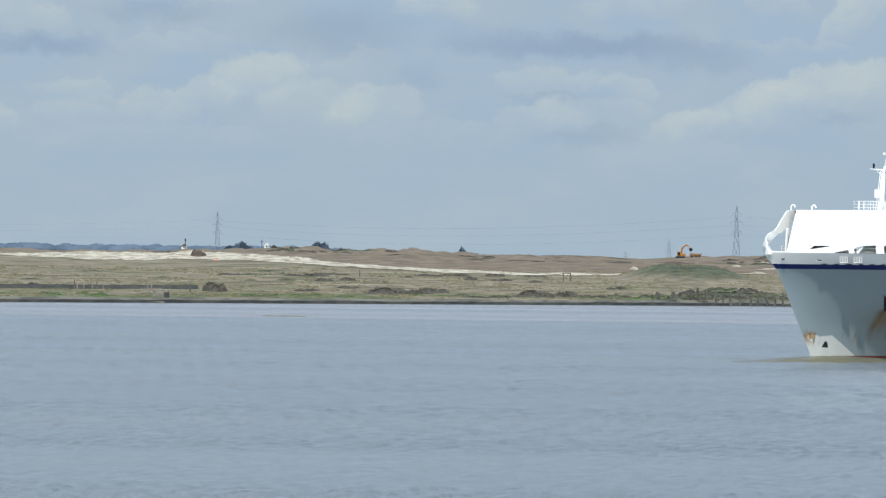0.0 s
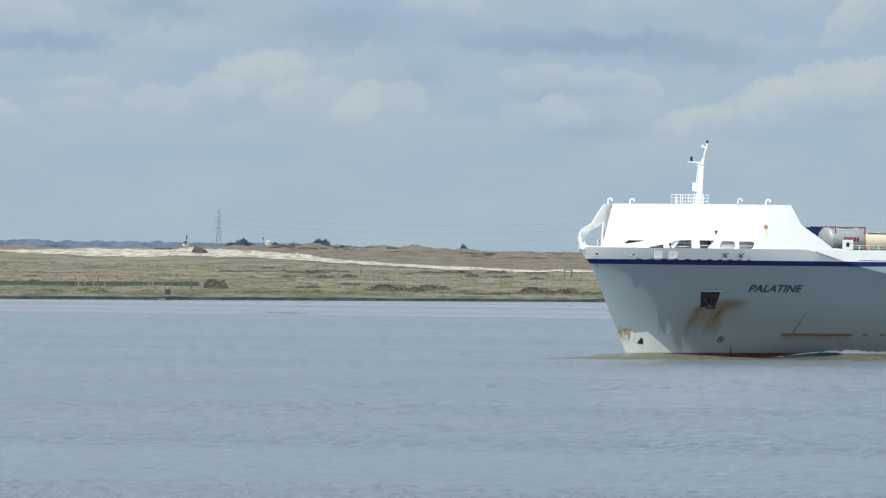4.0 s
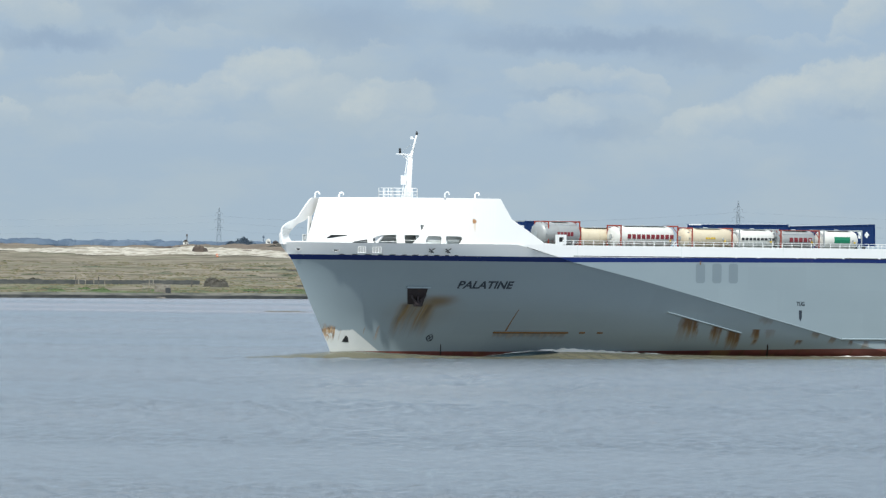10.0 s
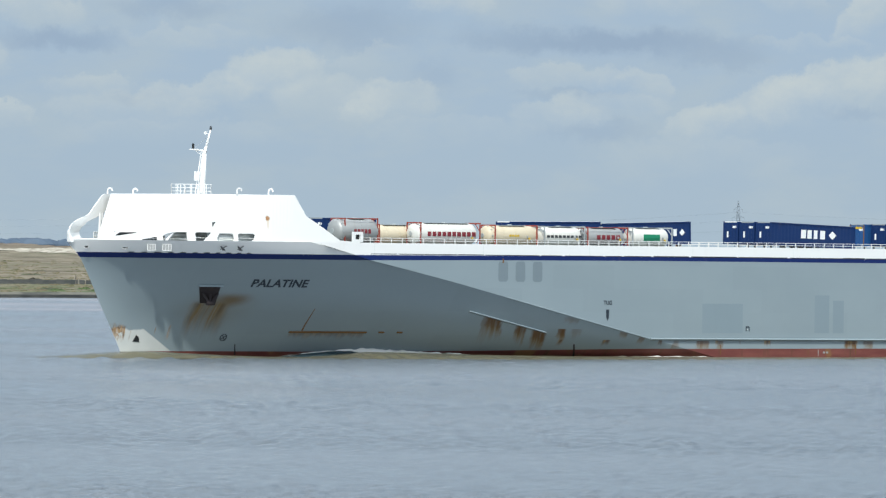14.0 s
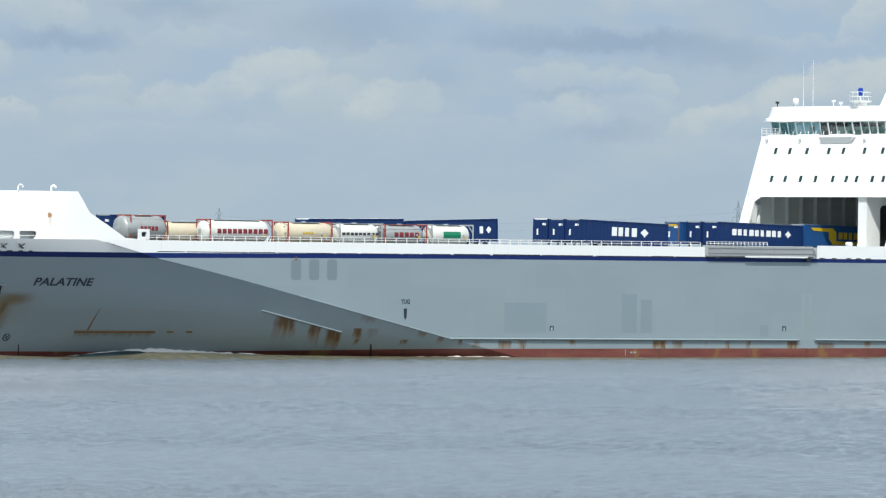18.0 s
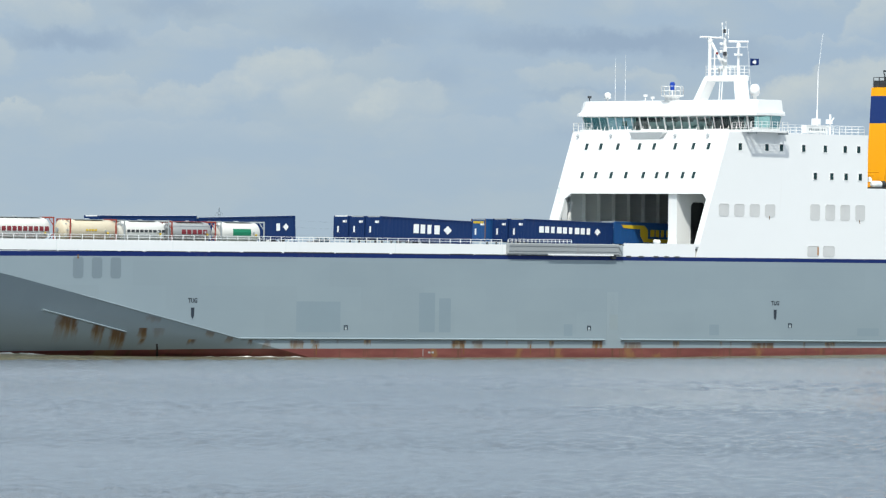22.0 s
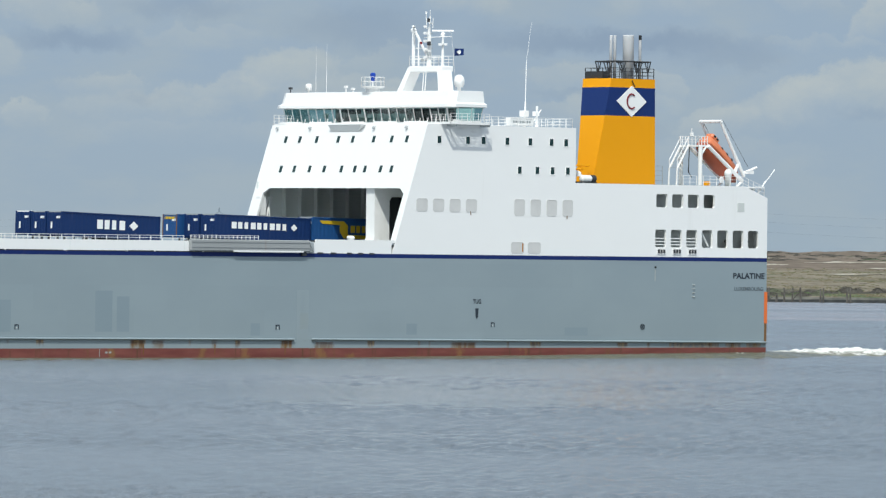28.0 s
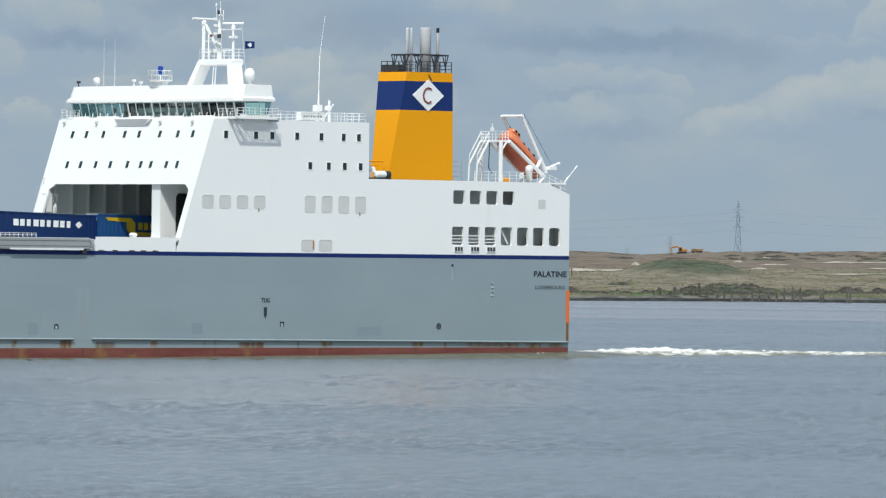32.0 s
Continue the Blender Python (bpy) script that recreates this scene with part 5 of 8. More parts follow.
for x in (144.7, 148.9, 151.2, 154.75, 158.2, 161.4, 163.6):
    window(x, 0, 23.55, 0.56, 0.78, "side")
for x in (156.65, 159.3, 161.6, 163.9):
    window(x, 0, 20.4, 0.56, 0.78, "side")
# rows of windows across the front: (beam place) for the upper and the lower row
for y in (2.5, 5.0, 8.0, 11.5, 13.95, 17.6, 20.5, 22.9):
    window(0, y, 23.6, 0.5, 0.75, "front")
for y in (3.7, 5.5, 8.1, 9.8, 12.05, 14.95, 17.45, 20.05, 22.35):
    window(0, y, 20.3, 0.5, 0.75, "front")
# ledge with a bevelled underside in the middle of the front
s = Solid()
s.add([(front_x(24.85) - 0.05, 11.2, 24.85), (front_x(24.85) - 0.05, 15.7, 24.85), (front_x(25.6) - 0.8, 10.2, 25.6), (front_x(25.6) - 0.8, 15.8, 25.6), (front_x(25.6), 10.2, 25.6), (front_x(25.6), 15.8, 25.6)],
      [(0, 2, 3, 1), (2, 4, 5, 3), (0, 4, 2), (1, 3, 5), (0, 1, 5, 4)])
sp("front_ledge", s, WHITE, house)
for y in (3.2, 8.6, 19.4, 25.0):
    s = Solid().tube((front_x(25.4), y, 25.35), (front_x(25.4) - 0.25, y, 25.35), 0.04, 5).lathe((front_x(25.4) - 0.28, y, 25.42), (0, 0, -1), [(0, 0.08), (0.2, 0.18), (0.28, 0.16)], 8)
    sp("floodlight", s, GALV, house)
sp("house_roof", Solid().box(143.4, 165.3, 0.3, 25.9, 25.45, 25.62), WHITE, house)
sp("house_after_wall", Solid().box(165.1, 165.4, 0.3, 25.9, 19.5, 25.62), WHITE, house)

# ---- bridge ----
B0, B1 = -1.4, 28.2                # beam of the bridge with its wings
bridge = sp("bridge", Solid().box(145.2, 151.6, -0.3, 26.5, 25.64, 25.82).box(146.45, 150.4, -0.3, 27.3, 25.82, 25.95), WHITE, ship, "white navigating bridge with slanted windows")


def bridge_ring(x0, x1, e, z, c=0.9):
    """Plan of the bridge at one level: square corners cut off."""
    return [(x0, B0 + e + c, z), (x0 + c * 0.6, B0 + e, z), (x1, B0 + e, z), (x1, B1 - e, z), (x0 + c * 0.6, B1 - e, z), (x0, B1 - e - c, z)]


sp("bridge_roof", Solid().loft([bridge_ring(145.95, 150.3, 0.5, 27.45), bridge_ring(145.35, 150.5, -0.2, 27.55), bridge_ring(145.4, 150.5, -0.2, 27.85), bridge_ring(145.7, 150.4, 0.10, 28.05),
                                   bridge_ring(146.1, 150.3, 0.2, 29.3), bridge_ring(146.4, 150.2, 0.4, 29.33)]), WHITE, bridge, "deep white bridge fascia")
# wall coloured dark to stand for shade behind the middle panes
sp("bridge_inside", Solid().box(149.6, 149.9, B0 + 4.2, B1 - 5.5, 25.82, 27.45), DARK_STEEL, bridge)
for y, h in ((7.4, 0.9), (9.6, 1.1), (12.2, 0.95), (13.4, 0.95), (15.0, 1.2), (18.2, 0.8), (21.6, 1.0)):
    s = Solid().box(147.3, 147.6, y, y + 0.55, 25.82 + h - 0.35, 26.0 + h).box(147.4, 147.5, y + 0.22, y + 0.32, 25.82, 25.9 + h)
    sp("bridge_monitor", s, INNER if h > 0.9 else BLACK, bridge)
for y in (3.0, 8.8, 17.0, 21.4):
    sp("bridge_column", Solid().tube((148.6, y, 25.82), (148.6, y, 27.45), 0.12, 6), INNER, bridge)
for k in range(21):
    y = B0 + 1.2 + 1.29 * k
    sp("gallery_post", Solid().tube((145.3, y, 25.8), (145.42, y, 26.35), 0.045, 5), WHITE, bridge)
# dark sheet added over the white floor for shade behind the glass
sp("dark_floor_sheet", Solid().box(146.9, 150.2, -0.2, 26.4, 25.965, 25.98), DARK_STEEL, bridge)
sp("bridge_console", Solid().box(147.6, 148.3, 8.0, 18.0, 25.82, 26.9), INNER, bridge)
# front windows, each a pane leaning out at the top, with a mullion beside it
n_panes = 20
y0, y1 = B0 + 1.5, B1 - 0.75
for i in range(n_panes + 1):
    y = y0 + (y1 - y0) * i / n_panes
    s = Solid()
    s.add([(146.42 + dx, y + dy, z) if z < 27 else (146.02 + dx, y + dy, z) for z in (25.95, 27.5) for dx in (-0.05, 0.02) for dy in ((-0.10, 0.10) if i in (7, 10, 13) else (-0.045, 0.045))],
          [(0, 1, 3, 2), (4, 6, 7, 5), (0, 4, 5, 1), (2, 3, 7, 6), (0, 2, 6, 4), (1, 5, 7, 3)])
    sp("mullion", s, WHITE, bridge)
    if i < n_panes:
        w = (y1 - y0) / n_panes
        s = Solid().add([(146.48, y + 0.05, 25.95), (146.48, y + w - 0.05, 25.95), (146.08, y + w - 0.05, 27.5), (146.08, y + 0.05, 27.5)], [(0, 1, 2, 3)])
        pane = sp("window_pane", s, CLEAR, bridge, "", False, False)
for side in (0, 1):
    def yy(v):
        return v if side == 0 else (B0 + B1) - v
    e = 0.0 if side == 0 else 0.75
    cuts = [(146.48, yy(B0 + 1.5 - e), 146.05, yy(B0 + 1.35 - e)), (147.1, yy(B0 + 0.6), 146.7, yy(B0 + 0.35)), (148.8, yy(B0 + 0.6), 148.6, yy(B0 + 0.1)), (150.2, yy(B0 + 0.6), 150.2, yy(B0 + 0.1))]
    for (xa, ya, xb, yb), (xc, yc, xd, yd) in zip(cuts, cuts[1:]):
        s = Solid().add([(xa, ya, 25.95), (xc, yc, 25.95), (xd, yd, 27.5), (xb, yb, 27.5)], [(0, 1, 2, 3)])
        sp("wing_pane", s, CLEAR, bridge, "", False, False)
    for xa, ya, xb, yb in cuts:
        sp("mullion", Solid().tube((xa, ya, 25.95), (xb, yb, 27.5), 0.05, 5), WHITE, bridge)
    ye = B0 - 0.1 if side == 0 else B1 + 0.1
    rail([(145.3, ye, 25.82), (151.0, ye, 25.82)], 1.0, 0.8, 3, 0.035, "wing_rail", bridge)
    # open wing deck: an edge frame with cross bars and grating, and a sill under the panes
    yf = -0.3 if side == 0 else 26.5
    s = Solid()
    for p, q in (((145.27, yf), (145.27, ye)), ((145.27, ye), (150.93, ye)), ((150.93, ye), (150.93, yf))):
        s.box(min(p[0], q[0]) - 0.07, max(p[0], q[0]) + 0.07, min(p[1], q[1]) - 0.07, max(p[1], q[1]) + 0.07, 25.62, 25.83)
    sp("wing_frame", s, WHITE, bridge)
    for k in range(5):
        xa = 145.3 + 1.12 * k
        sp("wing_bar", Solid().tube((xa, yf, 25.72), (xa + 1.12, ye, 25.72), 0.045, 4).tube((xa + 1.12, yf, 25.72), (xa + 1.12, ye, 25.72), 0.035, 4), WHITE, bridge)
    ys = B0 + 0.6 if side == 0 else B1 - 0.6
    sp("wing_sill", Solid().box(146.75, 150.4, ys - 0.04, ys + 0.04, 25.82, 26.15).box(146.6, 146.75, min(ys, yf), max(ys, yf), 25.82, 26.15), WHITE, bridge)
    # bracket plates and stiffened underside of the wing
    yi = 0.0 if side == 0 else 26.2
    yo = B0 if side == 0 else B1
    s = Solid().prism([(146.0, 25.62), (146.3, 25.62), (146.3, 25.4), (146.2, 25.4)], "y", min(yi, yo), max(yi, yo)).prism([(150.9, 25.62), (151.2, 25.62), (151.2, 25.4), (151.0, 25.4)], "y", min(yi, yo), max(yi, yo))
    sp("wing_bracket", s, GALV, bridge)
# washing gallery under the front windows
rail([(145.25, B0, 25.82), (145.25, B0 + 3, 25.82)], 0.9, 0.7, 3, 0.03, "gallery_rail", bridge)
rail([(145.25, B1 - 3, 25.82), (145.25, B1, 25.82)], 0.9, 0.7, 3, 0.03, "gallery_rail", bridge)
for y in (B0 + 4, B0 + 9, B0 + 14.5, B0 + 20, B0 + 25):
    sp("gallery_board", Solid().box(145.25, 145.5, y, y + 3.6, 25.82, 26.0), WHITE, bridge)

# roof gear: radar mast
mast = sp("radar_mast", Solid().chamfer(153.7, 155.5, 9.5, 15.2, 31.7, 32.38, 0.1), WHITE, ship, "white radar mast on a four-legged platform")
for ya, yb, t in ((8.5, 9.6, 0.9), (16.8, 15.2, -0.9)):
    s = Solid()
    s.add([(153.2, ya, 29.0), (154.7, ya, 29.0), (154.7, ya + t, 29.0), (153.2, ya + t, 29.0), (153.7, yb, 32.2), (155.2, yb, 32.2), (155.2, yb + t * 0.8, 32.2), (153.7, yb + t * 0.8, 32.2)],
          [(0, 1, 2, 3), (4, 5, 6, 7), (0, 1, 5, 4), (1, 2, 6, 5), (2, 3, 7, 6), (3, 0, 4, 7)])
    sp("mast_leg", s, WHITE, mast)
sp("mast_ladder", Solid().tube((153.6, 12.6, 29.1), (154.0, 12.8, 32.1), 0.06, 4).tube((153.6, 12.2, 29.1), (154.0, 12.4, 32.1), 0.06, 4), WHITE, mast)
sp("roof_house", Solid().box(150.35, 156.6, 7.2, 19.0, 25.62, 29.1), WHITE, ship)
rail([(153.6, 9.9, 32.38), (155.8, 9.9, 32.38), (155.8, 14.8, 32.38), (153.6, 14.8, 32.38), (153.6, 9.9, 32.38)], 1.1, 0.8, 3, 0.035, "mast_rail", mast)
pole = sp("mast_pole", Solid().tube((155.0, 13.1, 32.4), (155.0, 13.1, 36.7), 0.30, 8, 0.20).tube((155.0, 13.1, 36.7), (155.1, 13.1, 38.0), 0.12, 6, 0.08), WHITE, mast)
sp("yardarm", Solid().tube((155.0, 13.9, 35.6), (155.0, 9.4, 35.65), 0.05, 5).tube((154.2, 12.2, 37.2), (156.3, 14.0, 37.2), 0.09, 5), WHITE, pole)
sp("navigation_light", Solid().lathe((154.6, 12.8, 37.3), (0, 0, 1), [(0, 0.16), (0.4, 0.16), (0.45, 0.1)], 8), DARK_STEEL, pole)
sp("navigation_light", Solid().lathe((154.7, 12.8, 34.7), (0, 0, 1), [(0, 0.22), (0.4, 0.22), (0.45, 0.1)], 8), DARK_STEEL, pole)
sp("navigation_light", Solid().lathe((154.7, 12.8, 33.5), (0, 0, 1), [(0, 0.2), (0.45, 0.2), (0.5, 0.1)], 8), GALV, pole)
sp("top_lights", Solid().tube((154.6, 13.1, 36.7), (154.5, 13.1, 38.3), 0.05, 5).tube((155.5, 13.1, 36.7), (155.55, 13.1, 37.8), 0.05, 5).lathe((154.5, 13.1, 38.2), (0, 0, 1), [(0, 0.10), (0.3, 0.10)], 6).tube((155.1, 13.1, 38.0), (155.1, 13.1, 38.7), 0.03, 4), WHITE, pole)
for z in (33.2, 34.1, 35.0, 35.9, 36.6):
    sp("light_bracket", Solid().box(154.35, 155.1, 12.95, 13.25, z, z + 0.07).box(154.3, 154.5, 12.9, 13.3, z + 0.07, z + 0.32), WHITE, pole)
for k in range(9):
    sp("pole_rung", Solid().tube((155.3, 12.85, 32.7 + 0.42 * k), (155.3, 13.35, 32.7 + 0.42 * k), 0.03, 4), GALV, pole)
sp("signal_horn", Solid().lathe((154.0, 12.5, 33.0), (-1, 0, 0), [(0, 0.08), (0.3, 0.10), (0.55, 0.22)], 8), GALV, mast)
sp("cross_tree", Solid().tube((154.6, 15.4, 34.4), (155.0, 12.9, 34.4), 0.07, 5).tube((154.2, 14.6, 33.2), (155.7, 11.6, 33.4), 0.06, 5), WHITE, mast)
s = Solid().tube((154.0, 14.6, 32.4), (154.0, 14.6, 36.4), 0.2, 8).tube((154.1, 14.4, 36.2), (154.9, 13.2, 33.4), 0.17, 6).tube((154.3, 14.1, 32.4), (154.3, 14.1, 35.6), 0.09, 5)
radar = sp("radar_post", s, WHITE, mast)
sp("radar_motor", Solid().lathe((154.0, 14.6, 36.2), (0, 0, 1), [(0, 0.3), (0.25, 0.34), (0.48, 0.2)], 10), WHITE, radar)


def scanner(length, at, parent):
    """A radar's turning bar about its own pivot."""
    s = Solid().loft([[(x, -0.14, 0.0), (x, 0.10, 0.0), (x, 0.14, 0.10), (x, 0.04, 0.22), (x, -0.10, 0.22)] for x in (-length / 2, -length / 2 + 0.1, length / 2 - 0.1, length / 2)])
    ob = part("radar_scanner", s, WHITE, parent)
    ob.location = (at[0] - MID[0], at[1] - MID[1], at[2])
    return ob


large_scanner = scanner(3.7, (154.0, 14.6, 36.7), radar)
sp("red_lamp", Solid().box(154.25, 154.45, 13.65, 13.85, 34.85, 35.1), LOGO_RED, radar)
s = Solid().tube((155.7, 11.6, 32.4), (155.7, 11.6, 35.9), 0.17, 8, 0.11).lathe((155.7, 11.6, 35.7), (0, 0, 1), [(0, 0.25), (0.3, 0.25), (0.5, 0.12)], 8).box(155.3, 156.1, 11.3, 11.9, 34.7, 34.95)
signal_post = sp("signal_post", s, WHITE, mast)
small_scanner = scanner(2.4, (155.7, 11.6, 36.22), signal_post)
s = Solid()
rings = []
for i in range(7):
    a = i / 6
    off = 0.12 * math.sin(5 * a)
    rings.append([(155.7 + 1.25 * a, 9.6 + off, 33.5 + 0.12 * a), (155.7 + 1.25 * a, 9.63 + off, 33.5 + 0.12 * a), (155.7 + 1.25 * a, 9.63 + off, 34.35), (155.7 + 1.25 * a, 9.6 + off, 34.35)])
flag = sp("flag", s.loft(rings), FUNNEL_BLUE, mast, "small dark blue house flag with a white lozenge")
s = Solid().add([(155.95, 9.56, 33.95), (156.35, 9.52, 33.7), (156.75, 9.56, 33.98), (156.35, 9.52, 34.22)], [(0, 1, 2, 3)])
sp("flag_lozenge", s, WHITE, flag, "", False, False)
sp("halyard", Solid().tube((156.0, 9.6, 29.5), (155.2, 9.6, 36.05), 0.02, 4), WHITE, mast)
dome = sp("satellite_dome", Solid().lathe((155.9, 9.0, 30.3), (0, 0, 1), [(-1.3, 0.25), (-0.3, 0.2), (-0.28, 0.45), (0, 0.5), (0.02, 0.58), (0.5, 0.6), (0.85, 0.5), (1.05, 0.3), (1.12, 0.05)], 16), WHITE, ship, "white satellite dome", True)
# blue lamp platform
plat = sp("lamp_platform", Solid().lathe((146.7, 13.1, 29.2), (0, 0, 1), [(0, 0.85), (0.45, 0.8), (0.62, 1.3), (0.74, 1.33)], 16), WHITE, ship, "round railed platform on the bridge roof")
pts = [(146.7 + 1.3 * math.cos(a * math.pi / 6), 13.1 + 1.3 * math.sin(a * math.pi / 6), 29.95) for a in range(13)]
rail(pts, 1.0, 5, 2, 0.035, "platform_rail", plat)
sp("lamp_stem", Solid().tube((146.7, 13.1, 29.9), (146.7, 13.1, 30.75), 0.08, 6), WHITE, plat)
sp("blue_lamp", Solid().lathe((146.7, 13.1, 29.95), (0, 0, 1), [(0.5, 0.16), (0.6, 0.24), (1.0, 0.26), (1.05, 0.32), (1.4, 0.30), (1.5, 0.15)], 10), LAMP_BLUE, plat, "bright blue lamp")
# whips and small gear on the bridge roof
for x, y, h, r in ((146.2, 22.2, 5.4, 0.018), (147.5, 21.9, 5.6, 0.018)):
    sp("whip_aerial", Solid().tube((x, y, 29.2), (x, y, 29.2 + h * 0.45), r * 1.6, 5).tube((x, y, 29.2 + h * 0.45), (x, y, 29.2 + h), r, 4, r * 0.5), WHITE, ship)
sp("small_dome", Solid().lathe((146.6, 23.9, 29.2), (0, 0, 1), [(0, 0.1), (0.35, 0.1), (0.4, 0.36), (0.95, 0.38), (1.1, 0.25), (1.15, 0.05)], 12), WHITE, ship, "", True)
for x, y, h in ((146.4, 26.8, 0.5), (146.6, 17.5, 0.6), (146.5, 16.2, 0.35)):
    sp("roof_lamp", Solid().tube((x, y, 29.2), (x, y, 29.2 + h), 0.07, 5).box(x - 0.16, x + 0.16, y - 0.16, y + 0.16, 29.2 + h, 29.45 + h), DARK_STEEL if y > 26 else WHITE, ship)
# roof rail and gear abaft the bridge
rail([(152.0, 0.4, 25.62), (165.2, 0.4, 25.62), (165.2, 25.8, 25.62)], 1.0, 1.0, 3, 0.035, "roof_rail", house)
s = Solid().box(156.0, 159.4, 0.5, 1.3, 25.7, 26.6)
nb = sp("name_board", s, WHITE, house)
for k in range(8):
    sp("marking_bar", Solid().box(156.35 + 0.34 * k, 156.55 + 0.34 * k, 0.48, 0.5, 26.0, 26.3), GALV, nb)
s = Solid().tube((165.0, 8.0, 25.62), (165.0, 8.0, 28.6), 0.15, 7, 0.09).tube((165.0, 8.0, 28.6), (165.1, 8.0, 33.0), 0.06, 6).tube((165.1, 8.0, 33.0), (165.8, 8.0, 37.5), 0.03, 5, 0.015).box(164.5, 165.2, 7.6, 8.4, 26.9, 27.6)
sp("radio_whip", s, WHITE, ship, "tall white whip aerial")
s = Solid().tube((162.2, 3.0, 25.62), (162.2, 3.0, 28.0), 0.14, 6).box(161.7, 162.3, 2.7, 3.2, 26.9, 27.4).tube((161.6, 3.0, 26.2), (162.8, 3.0, 27.6), 0.08, 5)
sp("signal_mast", s, WHITE, ship)

# ---- funnel ----
F0 = [(170.4, 2.6), (180.1, 2.6), (180.1, 5.3), (170.4, 5.3)]
F1 = [(173.15, 2.6), (179.9, 2.6), (179.9, 7.3), (173.15, 7.3)]


def funnel_belt(za, zb, mat, name, label, parent):
    rings = []
    for z in (za, zb):
        t = (z - 19.5) / 11.9
        rings.append([(p[0] + (q[0] - p[0]) * t, p[1] + (q[1] - p[1]) * t, z) for p, q in zip(F0, F1)])
    return sp(name, Solid().loft(rings), mat, parent, label)


funnel = funnel_belt(19.5, 27.2, YELLOW, "funnel", "yellow and blue ship's funnel with steel exhaust pipes", ship)
funnel_belt(27.2, 30.4, FUNNEL_BLUE, "funnel_band", "dark blue band", funnel)
funnel_belt(30.4, 31.4, YELLOW, "funnel_cap", "", funnel)
dx, dz = 176.25, 28.85
loz = sp("lozenge", Solid().prism([(dx - 2.3, dz), (dx, dz - 1.75), (dx + 2.3, dz), (dx, dz + 1.75)], "y", 2.5, 2.6), WHITE, funnel, "white lozenge with a red open ring")
s = Solid()
pts = [(dx - 0.05 + 0.70 * math.cos(a), 2.47, dz + 0.82 * math.sin(a)) for a in [radians(52 + 256 * i / 18) for i in range(19)]]
for p, q in zip(pts, pts[1:]):
    s.tube(p, q, 0.10, 5)
sp("red_ring", s, LOGO_RED, loz)
for x, y, r, h, m in ((174.8, 4.5, 0.17, 5.0, STAINLESS), (175.4, 4.5, 0.17, 5.0, STAINLESS), (177.6, 4.6, 0.64, 5.1, STAINLESS), (179.6, 4.8, 0.17, 5.1, STAINLESS)):
    ex = sp("exhaust_pipe", Solid().lathe((x, y, 31.3), (0, 0, 1), [(0, r), (h - 0.1, r), (h, r * 1.03), (h, r * 0.85), (h - 0.6, r * 0.8)], 14), m, funnel, "", True)
    if x > 179:
        sp("pipe_tip", Solid().lathe((x, y, 31.3 + h - 0.5), (0, 0, 1), [(0, r * 1.05), (0.52, r * 1.05), (0.53, r * 0.9)], 12), BLACK, ex)
rail([(173.6, 2.7, 31.4), (179.8, 2.7, 31.4), (179.8, 7.4, 31.4), (173.6, 7.4, 31.4), (173.6, 2.7, 31.4)], 1.2, 0.9, 3, 0.045, "funnel_rail", funnel, DARK_STEEL)
s = Solid()
corners = [(174.2, 2.7), (179.3, 2.7), (179.3, 6.4), (174.2, 6.4)]
for (xa, ya), (xb, yb) in zip(corners, corners[1:] + corners[:1]):
    s.tube((xa, ya, 33.35), (xb, yb, 33.35), 0.09, 5)
    for k in range(4):
        x, y = xa + (xb - xa) * k / 4, ya + (yb - ya) * k / 4
        cx, cy = xa + (xb - xa) * (k + 0.5) / 4, ya + (yb - ya) * (k + 0.5) / 4
        if k % 2 == 0:
            s.tube((cx, cy, 31.4), (cx, cy, 33.35), 0.05, 4)
            s.tube((x, y, 33.35), (cx, cy, 32.0), 0.06, 4)
            s.tube((xa + (xb - xa) * (k + 1) / 4, ya + (yb - ya) * (k + 1) / 4, 33.35), (cx, cy, 32.0), 0.06, 4)
sp("pipe_gantry", s, DARK_STEEL, funnel, "black lattice gantry round the pipes")
sp("funnel_vent", Solid().chamfer(173.6, 174.8, 4.6, 7.4, 31.4, 32.2, 0.06), DARK_STEEL, funnel)
s = Solid().tube((176.2, 2.45, 31.2), (176.6, 2.4, 30.5), 0.06, 5)
sp("soot_run", s, BLACK, funnel)
# unseen dark plate added to cut yellow bounce light on the pipes
sp("funnel_dark_plate", Solid().box(173.7, 179.7, 2.8, 7.2, 31.4, 31.43), DARK_STEEL, funnel)
# unseen sheet added so the white deck throws less light on the funnel
for xa, xb in ((165.45, 191.7),):
    sp("deck_dark_sheet", Solid().box(xa, xb, 0.5, 25.7, 19.505, 19.52), GREY_DECK, house, "unseen dull green-grey sheet added over the white deck")
# pump and pipes at the funnel's foot
s = Solid().lathe((168.2, 2.2, 20.05), (1, 0, 0), [(0, 0.2), (0.15, 0.40), (1.4, 0.40), (1.6, 0.25)], 12).lathe((168.2, 2.6, 20.3), (0, 0, 1), [(0, 0.4), (0.4, 0.36), (0.6, 0.15)], 10)
pump = sp("vent_head", s, WHITE, ship)
sp("vent_outlet", Solid().lathe((169.8, 2.2, 20.05), (1, 0, 0), [(0, 0.42), (0.5, 0.42)], 12).box(167.6, 170.4, 1.9, 2.6, 19.5, 19.7), DARK_STEEL, pump)
s = Solid().tube((169.0, 3.0, 19.5), (169.0, 3.0, 21.6), 0.09, 5).tube((168.0, 3.0, 21.5), (170.2, 3.0, 21.5), 0.10, 5).tube((168.2, 3.0, 21.1), (169.4, 3.0, 21.1), 0.08, 5)
sp("yellow_davit", s, YELLOW, ship)

